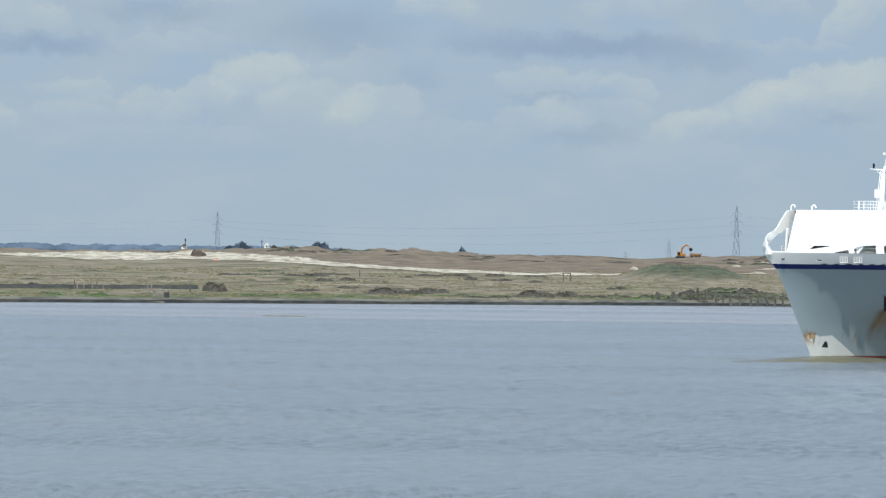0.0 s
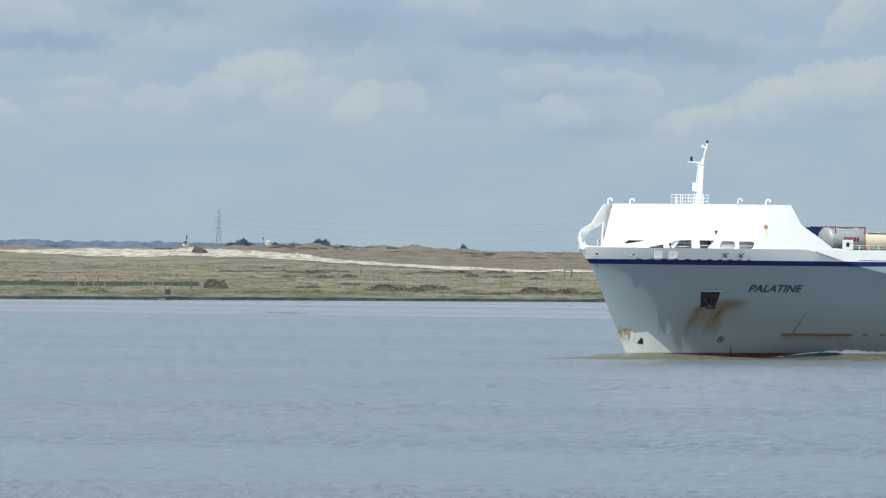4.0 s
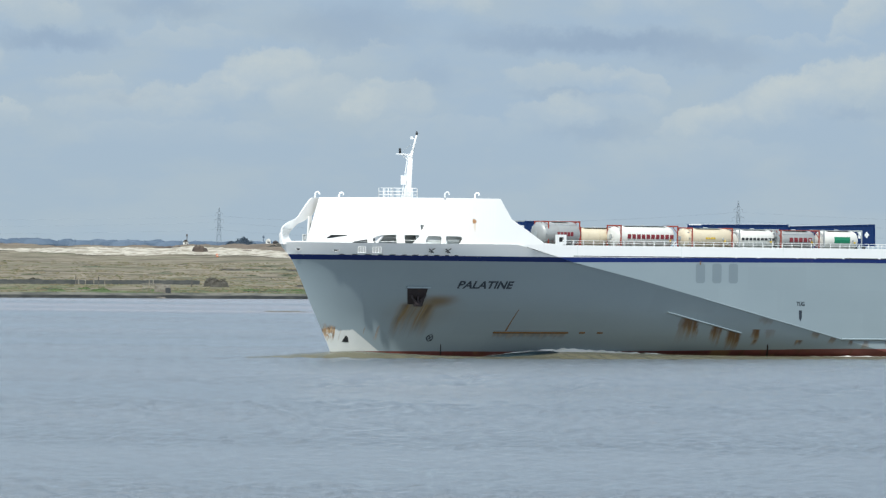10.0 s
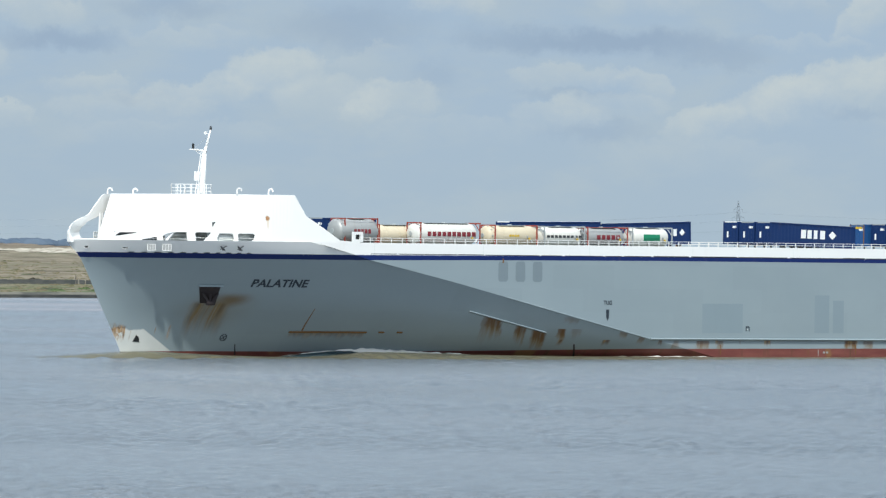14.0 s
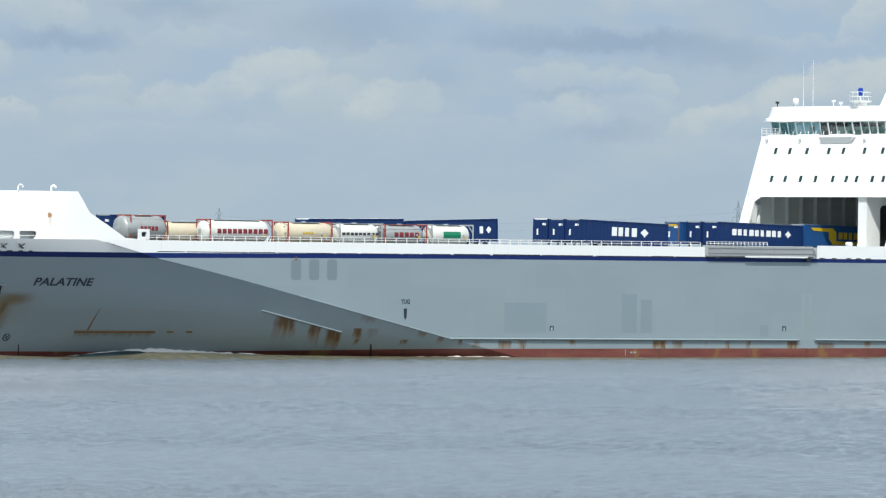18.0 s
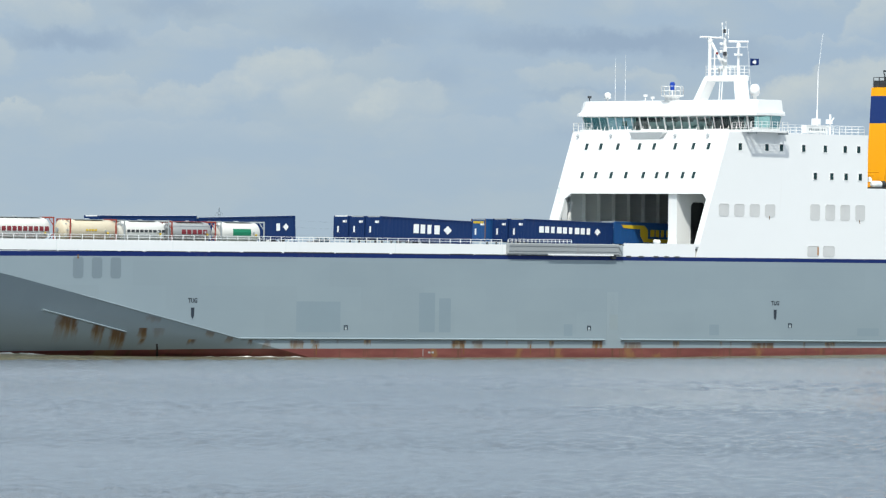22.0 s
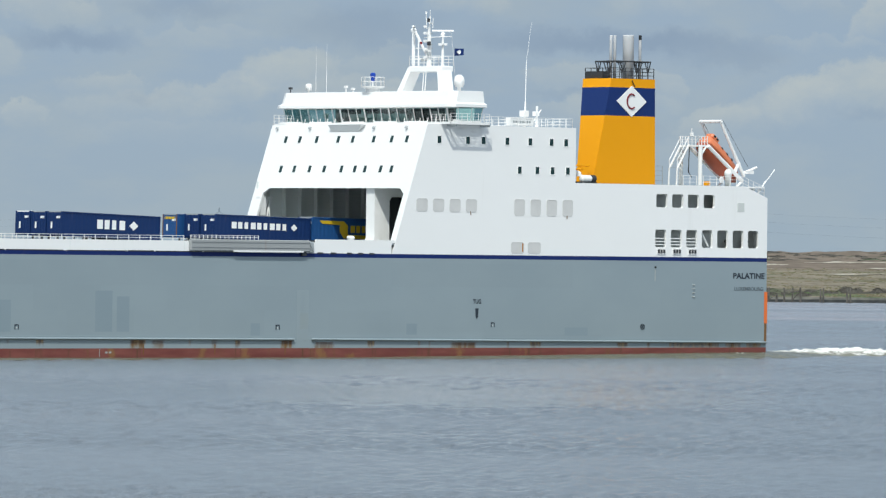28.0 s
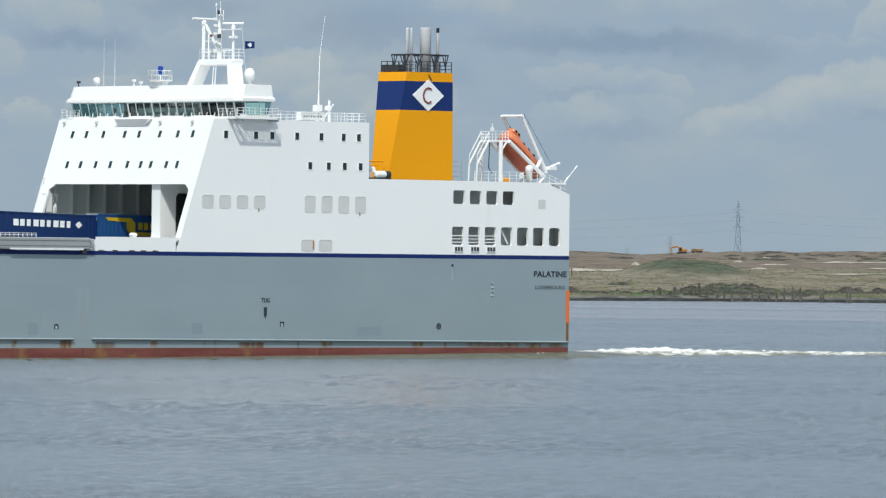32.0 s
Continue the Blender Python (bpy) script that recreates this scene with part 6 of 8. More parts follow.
# ---- after deck and free-fall lifeboat cradle ----
rail([(181.3, 0.35, 19.5), (191.8, 0.35, 19.5), (195.2, 0.35, 18.4), (195.2, 25.8, 18.4)], 1.1, 1.0, 3, 0.035, "deck_rail", house)
rail([(180.6, 5.5, 19.5), (184.0, 5.5, 19.5)], 2.2, 1.4, 4, 0.04, "stair_rail", house, GALV)
s = Solid().tube((194.3, 0.6, 18.7), (197.1, 0.6, 21.5), 0.06, 5).tube((194.6, 0.9, 18.4), (195.9, 0.9, 20.2), 0.06, 5)
sp("boom", s, WHITE, ship, "slanting white stern boom")
sp("vent_mushroom", Solid().lathe((191.6, 2.6, 19.5), (0, 0, 1), [(0, 0.36), (1.2, 0.36), (1.3, 0.44), (1.7, 0.42), (1.95, 0.2)], 14), WHITE, ship, "", True)
LB = 6.1                              # the cradle's middle across the ship
cradle = sp("boat_cradle", Solid().box(188.7, 190.3, LB - 1.65, LB + 1.65, 24.0, 24.2), WHITE, ship, "white steel launching cradle")
for y in (LB - 1.6, LB + 1.6):
    sp("cradle_leg", Solid().tube((189.0, y, 19.5), (189.0, y, 24.1), 0.25, 8).tube((189.0, y, 22.9), (189.9, y, 24.05), 0.12, 6), WHITE, cradle)
    sp("slide_beam", Solid().tube((190.2, y, 24.1), (195.7, y, 20.2), 0.24, 8).tube((195.7, y, 20.2), (194.4, y, 19.0), 0.16, 6), WHITE, cradle)
    sp("beam_stay", Solid().tube((194.4, y, 21.0), (195.2, y, 22.3), 0.2, 6), WHITE, cradle)
# steep stair up to the platform
for y in (LB + 1.4, LB + 0.1):
    s = Solid().tube((188.75, y, 24.15), (187.0, y, 21.5), 0.13, 6).tube((187.0, y, 21.5), (186.9, y, 19.5), 0.11, 6)
    s.tube((188.75, y, 25.1), (187.0, y, 22.5), 0.06, 5).tube((187.0, y, 22.5), (187.0, y, 21.5), 0.05, 4)
    sp("stair_string", s, WHITE, cradle)
for k in range(9):
    x, z = 187.1 + 0.19 * k, 21.6 + 0.29 * k
    sp("tread", Solid().box(x - 0.1, x + 0.1, LB + 0.15, LB + 1.35, z, z + 0.04), GALV, cradle)
s = Solid()
for y in (LB - 1.6, LB + 1.6):
    s.tube((196.0, y, 20.7), (193.4, y, 24.9), 0.20, 8, 0.18).tube((193.4, y, 24.9), (192.2, y, 26.9), 0.18, 8, 0.16)
s.tube((192.15, LB - 1.8, 26.95), (192.15, LB + 1.8, 26.95), 0.18, 8)
sp("recovery_frame", s, WHITE, cradle)
for y in (LB - 1.7, LB + 1.7):
    sp("fall", Solid().tube((192.4, y, 27.1), (196.6, y, 21.7), 0.02, 4), DARK_STEEL, cradle)
sp("winch_arm", Solid().tube((195.9, LB - 1.6, 21.1), (198.0, LB - 1.6, 21.75), 0.18, 6).box(196.0, 197.2, LB - 2.0, LB - 1.2, 21.0, 21.35), WHITE, cradle)
rail([(190.1, LB - 1.6, 24.2), (188.75, LB - 1.6, 24.2), (188.75, LB + 0.1, 24.2)], 1.0, 0.5, 3, 0.045, "cradle_rail", cradle)
rail([(188.75, LB + 1.4, 24.2), (188.75, LB + 1.6, 24.2), (190.1, LB + 1.6, 24.2)], 1.0, 0.5, 3, 0.045, "cradle_rail", cradle)
sp("chain", Solid().tube((188.2, LB - 0.6, 23.9), (188.1, LB - 0.6, 21.0), 0.06, 5).tube((188.0, LB - 0.6, 21.3), (188.6, LB - 0.6, 20.5), 0.05, 5), DARK_STEEL, cradle)
sp("platform_aerial", Solid().tube((188.75, LB - 0.4, 25.2), (188.75, LB - 0.4, 26.1), 0.05, 4).box(188.6, 188.9, LB - 0.55, LB - 0.25, 25.2, 25.6), WHITE, cradle)
sp("deck_box", Solid().chamfer(187.0, 187.7, 1.4, 1.9, 19.5, 20.0, 0.05), YELLOW, ship)
sp("life_buoy", Solid().lathe((188.6, 0.5, 20.2), (0, 1, 0), [(0, 0.22), (0.05, 0.36), (0.12, 0.36), (0.17, 0.22)], 12), WHITE, ship)

lifeboat = thing("lifeboat", "orange enclosed free-fall lifeboat hung bow down on its cradle", "lifeboat")
# built along x, bow forward at +x, then tilted
prof = [(0.0, 0.85, 0.95), (0.2, 1.05, 1.15), (1.3, 1.22, 1.28), (3.4, 1.25, 1.28), (5.2, 1.1, 1.15), (6.2, 0.7, 0.85), (6.9, 0.14, 0.35)]


def boat_rings(lo, hi, f=1.0):
    out = []
    for x, w, h in prof:
        r = []
        for k in range(13):
            a = lo + (hi - lo) * k / 12
            r.append((x, f * w * math.cos(a), f * h * math.sin(a)))
        out.append(r)
    return out


part("boat_hull", Solid().loft(boat_rings(math.pi, 2 * math.pi)), paint("boat_lower_orange", (0.36, 0.075, 0.03), 0.3, 0.5), lifeboat, "darker red-orange lower hull", True)
part("canopy", Solid().loft(boat_rings(0, math.pi)), ORANGE, lifeboat, "bright orange canopy", True)
part("fender", Solid().loft([[(x, sgn * w * 1.03, 0.06), (x, sgn * w * 1.09, 0.0), (x, sgn * w * 1.03, -0.06)] for x, w, h in prof for sgn in (-1,)]), ORANGE, lifeboat)
part("conning_tower", Solid().chamfer(0.2, 1.6, -0.6, 0.6, 0.95, 1.62, 0.18), ORANGE, lifeboat)
for x in (0.5, 1.0):
    part("tower_window", Solid().box(x, x + 0.28, -0.63, -0.58, 1.25, 1.48), BLACK, lifeboat)
for x in (2.2, 3.2, 4.2):
    part("port_light", Solid().lathe((x, -0.85, 0.88), (0, -0.75, 0.66), [(0, 0.16), (0.1, 0.16)], 10), BLACK, lifeboat)
CARRIED.append((lifeboat, pose(190.9 - MID[0], LB - MID[1], 24.55, 0, 39, 0)))

# ---- forward mast ----
fm = sp("forward_mast", Solid().tube((18.2, 13.1, 17.5), (18.5, 13.1, 21.9), 0.38, 12, 0.24).tube((18.5, 13.1, 21.9), (18.75, 13.1, 22.7), 0.20, 10, 0.15).tube((18.75, 13.1, 22.7), (19.35, 13.1, 24.55), 0.13, 8, 0.09), WHITE, ship, "white tapered forward mast", True)
sp("mast_arm", Solid().tube((16.95, 13.1, 22.35), (18.6, 13.1, 22.15), 0.09, 6).tube((17.3, 13.1, 22.25), (18.45, 13.1, 21.5), 0.06, 5).box(16.7, 17.5, 12.7, 13.5, 22.3, 22.4), WHITE, fm)
sp("mast_lamp", Solid().lathe((16.95, 13.1, 22.4), (0, 0, 1), [(0, 0.12), (0.5, 0.14), (0.6, 0.06)], 8), BLACK, fm)
sp("head_lamp", Solid().lathe((19.35, 13.1, 24.5), (0, 0, 1), [(0, 0.14), (0.22, 0.14), (0.4, 0.05)], 8), DARK_STEEL, fm)
sp("lamp_stalk", Solid().tube((19.2, 13.1, 24.0), (18.6, 13.1, 24.1), 0.06, 5).box(18.5, 18.7, 13.0, 13.2, 24.0, 24.3), WHITE, fm)
sp("stay_wire", Solid().tube((19.1, 13.1, 23.8), (17.0, 13.1, 22.4), 0.02, 4), GALV, fm)
sp("mast_ladder", Solid().tube((17.3, 13.1, 17.6), (18.1, 13.1, 22.4), 0.05, 4).tube((17.6, 13.1, 17.6), (18.3, 13.1, 22.4), 0.05, 4), WHITE, fm)
sp("mast_box", Solid().box(17.3, 17.7, 12.9, 13.3, 19.0, 20.0), WHITE, fm)
rail([(15.0, 11.9, 17.5), (18.5, 11.9, 17.5), (18.5, 14.3, 17.5), (15.0, 14.3, 17.5), (15.0, 11.9, 17.5)], 1.1, 0.8, 3, 0.04, "mast_rail", fm)
for x, y in [(x, BEAM - shelter_y(x, 17.5, 0.02) - 0.14) for x in (13.1, 17.6)] + [(14.9, 3.0), (19.2, 3.0)]:
    s = Solid().path([(x, y, 17.5), (x, y, 17.95), (x + 0.08, y - 0.1, 18.1), (x + 0.26, y - 0.15, 18.14), (x + 0.42, y - 0.2, 18.0), (x + 0.44, y - 0.2, 17.85)], 0.10, 6)
    sp("gooseneck_vent", s, WHITE, ship)

# ---- cargo on the weather deck ----
DECK_Z = 12.3


def bars(parent, x, z, w, h, n, mat, y, name="marking_bar", gap=0.25):
    """Unread lettering as a row of plain upright bars."""
    step = w / n
    for i in range(n):
        part(name, Solid().box(x + i * step, x + (i + 1 - gap - 0.1 * (i % 3)) * step, y - 0.02, y, z, z + h), mat, parent)


def container(length, height, mat, label, logo=None):
    """A corrugated box container: corner posts, rails, ribbed panels, end doors. Origin at its low port forward corner."""
    c = thing("shipping_container", label, "container", "containers on deck")
    w = 2.5
    part("frame", Solid().box(0, 0.16, 0, 0.16, 0, height).box(0, 0.16, w - 0.16, w, 0, height).box(length - 0.16, length, 0, 0.16, 0, height).box(length - 0.16, length, w - 0.16, w, 0, height)
         .box(0.16, length - 0.16, 0, 0.12, 0, 0.2).box(0.16, length - 0.16, 0, 0.12, height - 0.14, height).box(0.16, length - 0.16, w - 0.12, w, height - 0.14, height), mat, c)
    pts = []
    n = int(length / 0.56)
    for i in range(n):
        x = 0.16 + (length - 0.32) * i / n
        d = (length - 0.32) / n
        pts += [(x, 0.066), (x + d * 0.3, 0.066), (x + d * 0.45, 0.054), (x + d * 0.85, 0.054)]
    pts.append((length - 0.16, 0.066))
    s = Solid()
    v = [(x, y, z) for z in (0.2, height - 0.14) for x, y in pts]
    k = len(pts)
    s.add(v, [(i, i + 1, k + i + 1, k + i) for i in range(k - 1)])
    part("side_panel", s, mat, c)
    part("roof", Solid().box(0.1, length - 0.1, 0.1, w - 0.1, height - 0.1, height + 0.03), WHITE if random.random() < 0.5 else GALV, c, "pale weathered roof")
    for y0 in (0.18, 1.26):
        door = part("door", Solid().box(0.03, 0.1, y0, y0 + 1.06, 0.18, height - 0.12), mat, c)
        for yb in (0.25, 0.75):
            part("lock_rod", Solid().tube((0.0, y0 + yb, 0.15), (0.0, y0 + yb, height - 0.1), 0.03, 5), mat, door)
    part("far_side", Solid().box(0.16, length - 0.1, w - 0.1, w - 0.05, 0.2, height - 0.14).box(length - 0.1, length - 0.04, 0.16, w - 0.16, 0.1, height - 0.1).box(0.1, length - 0.1, 0.1, w - 0.1, 0.05, 0.2), mat, c)
    for x in (0.5, 1.7):
        part("end_label", Solid().box(-0.01, 0.03, 0.3 + 0.5 * (x > 1), 0.9 + 0.9 * (x > 1), height - 0.75, height - 0.5), WHITE, c) if x < 1 else part("end_label", Solid().box(-0.01, 0.03, 1.6, 1.85, 0.8, 1.5), WHITE, c)
    for y0 in (0.35, 1.95):
        part("landing_leg", Solid().box(2.0, 2.16, y0, y0 + 0.16, -0.52, 0.02), DARK_STEEL, c)
        for x0 in (length - 4.4, length - 3.0, length - 1.6):
            part("wheel", Solid().lathe((x0, y0 - 0.1, -0.02), (0, 1, 0), [(0, 0.1), (0.02, 0.3), (0.28, 0.3), (0.3, 0.1)], 10), BLACK, c)
    if logo == "word_lozenge":
        bars(c, length * 0.36, 0.95, length * 0.30, 1.0, 4, WHITE, 0.03)
        part("lozenge", Solid().prism([(length * 0.685, 1.45), (length * 0.73, 0.95), (length * 0.775, 1.45), (length * 0.73, 1.95)], "y", 0.01, 0.03), WHITE, c)
    if logo == "long_word":
        bars(c, length * 0.17, 1.15, length * 0.60, 0.72, 9, WHITE, 0.03)
        part("lozenge", Solid().prism([(length * 0.79, 1.5), (length * 0.825, 1.1), (length * 0.86, 1.5), (length * 0.825, 1.9)], "y", 0.01, 0.03), WHITE, c)
    if logo == "yellow_band":
        part("band", Solid().prism([(1.0, 2.2), (4.6, 2.2), (5.2, 1.7), (5.2, 0.7), (9.5, 0.7), (9.5, 0.3), (4.6, 0.3), (4.0, 1.0), (4.0, 1.75), (1.4, 1.85)], "y", 0.01, 0.03), LOGO_YELLOW, c, "curving yellow band")
        bars(c, 5.6, 0.95, 5.0, 0.8, 6, LOGO_YELLOW, 0.03)
    if logo == "yellow_end":
        part("door_band", Solid().box(-0.012, 0.03, 0.35, 2.15, height - 0.55, height - 0.28), LOGO_YELLOW, c, "yellow band on the doors")
        for y0 in (0.0, 2.36):
            part("door_post", Solid().box(-0.015, 0.0, y0, y0 + 0.14, 0.1, height - 0.05), RUST, c)
    if logo == "end_word":
        bars(c, length * 0.80, 1.0, length * 0.05, 0.8, 1, WHITE, 0.03)
        part("lozenge", Solid().prism([(length * 0.87, 1.4), (length * 0.90, 1.0), (length * 0.93, 1.4), (length * 0.90, 1.8)], "y", 0.01, 0.03), WHITE, c)
    return c


def stow(ob, x, y, z=DECK_Z, tilt=0.0):
    CARRIED.append((ob, pose(x - MID[0], y - MID[1], z, 0, tilt, 0)))


def tank(length, height, shell_mat, frame_mat, label, logo=None, over=(0.0, 0.0)):
    """A tank container: a round vessel with dished ends in an open steel frame."""
    c = thing("tank_container", label, "tank container", "tank containers on deck")
    w, r = 2.44, height / 2 - 0.12
    zc = height / 2 + 0.02
    a, b = 0.12 - over[0], length - 0.12 + over[1]
    vessel = part("vessel", Solid().lathe((a, w / 2, zc), (1, 0, 0), [(0, r * 0.2), (0.08, r * 0.5), (0.2, r * 0.75), (0.38, r * 0.93), (0.62, r), (b - a - 0.62, r), (b - a - 0.38, r * 0.93), (b - a - 0.2, r * 0.75), (b - a - 0.08, r * 0.5), (b - a, r * 0.2)], 32), shell_mat, c, "", True)
    if over[0] > 0.3:
        part("manhole", Solid().lathe((a - 0.05, w / 2, zc), (1, 0, 0), [(0, r * 0.22), (0.14, r * 0.24)], 14), GALV, vessel)
        for k in range(10):
            q = 2 * math.pi * k / 10
            part("head_clip", Solid().box(a + 0.42, a + 0.62, w / 2 + 0.99 * r * math.cos(q) - 0.05, w / 2 + 0.99 * r * math.cos(q) + 0.05, zc + 0.99 * r * math.sin(q) - 0.05, zc + 0.99 * r * math.sin(q) + 0.05), GALV, vessel)
    for x in (1.4, length / 2, length - 1.4):
        part("band", Solid().lathe((x, w / 2, zc), (1, 0, 0), [(0, r + 0.015), (0.10, r + 0.015)], 28), shell_mat, c)
    for x in (0.06, length - 0.06):
        s = Solid()
        for y in (0.08, w - 0.08):
            s.box(x - 0.05, x + 0.05, y - 0.06, y + 0.06, 0, height)
        s.box(x - 0.06, x + 0.06, 0.1, w - 0.1, height - 0.16, height).box(x - 0.06, x + 0.06, 0.1, w - 0.1, 0, 0.16)
        for sy in (0, 1):
            for sz in (0, 1):
                y0, y1 = (0.12, 0.9) if sy == 0 else (w - 0.12, w - 0.9)
                z0, z1 = (0.9, 0.12) if sz == 0 else (height - 0.9, height - 0.12)
                s.tube((x, y0, z0), (x, y1, z1), 0.045, 4)
        part("end_frame", s, frame_mat, c)
    part("side_rails", Solid().box(0.1, length - 0.1, 0.02, 0.14, 0.02, 0.18).box(0.1, length - 0.1, w - 0.14, w - 0.02, 0.02, 0.18), frame_mat, c)
    if shell_mat is TANK_GREY:
        part("top_rail", Solid().tube((0.1, 0.1, height - 0.06), (length - 0.1, 0.1, height - 0.06), 0.045, 4), frame_mat, c)
    for k in range(3):
        part("valve_box", Solid().chamfer(length - 0.9 - 0.3 * k, length - 0.7 - 0.3 * k, 0.05, 0.2, 0.5 + 0.25 * k, 0.75 + 0.25 * k, 0.03), LOGO_YELLOW if k == 1 else GALV, c)
    part("walkway", Solid().box(1.2, length - 1.2, w / 2 - 0.55, w / 2 + 0.55, height - 0.1, height - 0.04), GALV, c)
    part("manlid", Solid().lathe((length / 2, w / 2, height - 0.2), (0, 0, 1), [(0, 0.3), (0.2, 0.3), (0.25, 0.2)], 10), GALV, c)
    yf = w / 2 - r - 0.02
    if logo:
        mat, n, h, f0, f1 = logo
        step = (f1 - f0) * length / n
        for i in range(n):
            a = f0 * length + i * step
            rings = []
            for z in (zc - 0.45 * h, zc, zc + 0.45 * h):
                dz = z - zc
                y = w / 2 - math.sqrt(max(r * r - dz * dz, 0)) - 0.03
                rings.append([(a, y, z), (a + step * 0.74, y, z), (a + step * 0.74, y + 0.02, z), (a, y + 0.02, z)])
            part("marking_bar", Solid().loft(rings), mat, c)
    return c


# forward navy box and the row of tanks along the port rail
stow(container(7.5, 2.9, NAVY, "dark blue corrugated steel container behind the shelter"), 31.8, 9.0)
stow(tank(4.7, 2.9, TANK_GREY, FRAME_RED, "grey tank container in a red frame with red lettering bars", (LOGO_RED, 5, 0.5, 0.26, 0.78), (0.95, 0.45)), 28.6, 1.5)
stow(tank(6.06, 2.3, TANK_CREAM, FRAME_RED, "cream tank container in a red frame", None), 35.2, 3.6)
stow(tank(8.6, 2.56, TANK_WHITE, FRAME_RED, "long white tank container in a red frame with red lettering bars", (LOGO_RED, 10, 0.55, 0.12, 0.94), (0.55, 0.0)), 39.3, 1.5)
stow(tank(6.2, 2.4, TANK_CREAM, FRAME_RED, "cream-white tank container in a red frame", (LOGO_YELLOW, 4, 0.22, 0.35, 0.6), (0.9, 0.75)), 50.0, 1.5)
stow(tank(6.06, 2.35, TANK_WHITE, GALV, "off-white tank container with small dark lettering bars", (DARK_STEEL, 9, 0.3, 0.08, 0.95)), 57.2, 1.5)
stow(tank(6.06, 2.3, TANK_GREY, FRAME_RED, "grey tank container with red lettering bars", (LOGO_RED, 5, 0.55, 0.25, 0.85)), 63.6, 1.5)
stow(tank(6.06, 2.35, TANK_WHITE, GALV, "white tank container with a green sign", (GREEN, 1, 0.8, 0.3, 0.85)), 70.3, 1.5)
stow(tank(6.06, 2.3, TANK_CREAM, FRAME_RED, "cream tank container in a red frame", None), 57.6, 6.0)
stow(tank(6.06, 2.3, TANK_WHITE, GALV, "white tank container in a steel frame", None), 65.0, 6.0)
# starboard lane
stow(container(13.7, 2.62, NAVY, "long navy blue trailer with a white mark at its end", "end_word"), 81.7, 19.0, DECK_Z + 0.16, -1.6)
stow(container(13.7, 2.55, NAVY, "long navy blue trailer standing on its legs"), 67.6, 19.0, DECK_Z + 0.3, -0.6)
# two ranks ahead of and inside the garage
stow(container(13.7, 2.62, NAVY, "navy blue trailer with a white word as bars and a lozenge", "word_lozenge"), 104.8, 15.65, DECK_Z + 0.62, 1.8)
stow(container(13.7, 2.62, NAVY, "navy blue trailer with closed end doors"), 104.9, 18.5, DECK_Z + 0.62, 1.4)
stow(container(13.7, 2.65, NAVY, "navy blue trailer with closed end doors"), 105.1, 21.5, DECK_Z + 0.62, 1.2)
stow(container(13.7, 2.62, NAVY, "navy blue trailer with a long white word as bars", "long_word"), 126.3, 15.65, DECK_Z + 0.58, 1.4)
stow(container(13.7, 2.62, NAVY, "navy blue trailer with closed end doors"), 126.3, 18.5, DECK_Z + 0.58, 1.2)
stow(container(13.7, 2.62, MIDBLUE, "mid blue trailer with a yellow band on its doors", "yellow_end"), 125.6, 21.4, DECK_Z + 0.55, 1.0)
stow(container(13.7, 2.55, MIDBLUE, "blue trailer with a curving yellow band, in the garage", "yellow_band"), 140.3, 15.65, DECK_Z + 0.5, 1.0)


# ---- broken water round the ship ----
def foam_strip(name, pts, label, mat, seed, group="foam", rough=1.0, base=-0.03):
    """A ragged low ridge of water: pts are (x, y, half width, height) along its line."""
    ob = thing(name, label, "foam", group, "stuff")
    s = Solid()
    n = 10
    rings = []
    for i in range(len(pts) - 1):
        a, b = pts[i], pts[i + 1]
        m = max(2, int((b[0] - a[0]) / 0.4))
        for k in range(m):
            t = k / m
            x, y, w, h = (a[j] + (b[j] - a[j]) * t for j in range(4))
            h += 0.16
            q = 1 + 0.25 * rough * noise.noise((x * 4.0, seed, 8)) + rough * (0.35 * noise.noise((x * 0.5, seed, 0)) + 0.35 * noise.noise((x * 1.7, seed, 4)) + 0.25 * noise.noise((x * 5.0, seed, 9)))
            row = []
            for c in range(n + 1):
                u = -1 + 2 * c / n
                z = h * q * max(0.0, (1 - u * u)) * (1 + 0.5 * rough * noise.noise((x * 1.1, u * 2.0, seed)) + 0.35 * rough * noise.noise((x * 3.3, u * 5.0, seed))) + LEVEL + base
                row.append((x, y + u * w * (1 + 0.3 * noise.noise((x * 0.7, seed + 2, 1))), z))
            rings.append(row)
    s.loft(rings, False)
    part("crest", s.shift(-MID[0], -MID[1], 0), mat, ob, "", True, False)
    CARRIED.append((ob, Matrix()))
    return ob


def hugging(x0, x1, n, off, w, h):
    return [(x0 + (x1 - x0) * i / n, port_y(x0 + (x1 - x0) * i / n, 0.2) - off, w * math.sin(math.pi * (i + 0.6) / (n + 1.2)), h * math.sin(math.pi * (i + 0.6) / (n + 1.2))) for i in range(n + 1)]


def beside(rows, off):
    """Rows of (x, half width, height) laid along the waterline, off metres out from the plating."""
    return [(x, port_y(x, 0.5) - off, w, h) for x, w, h in rows]


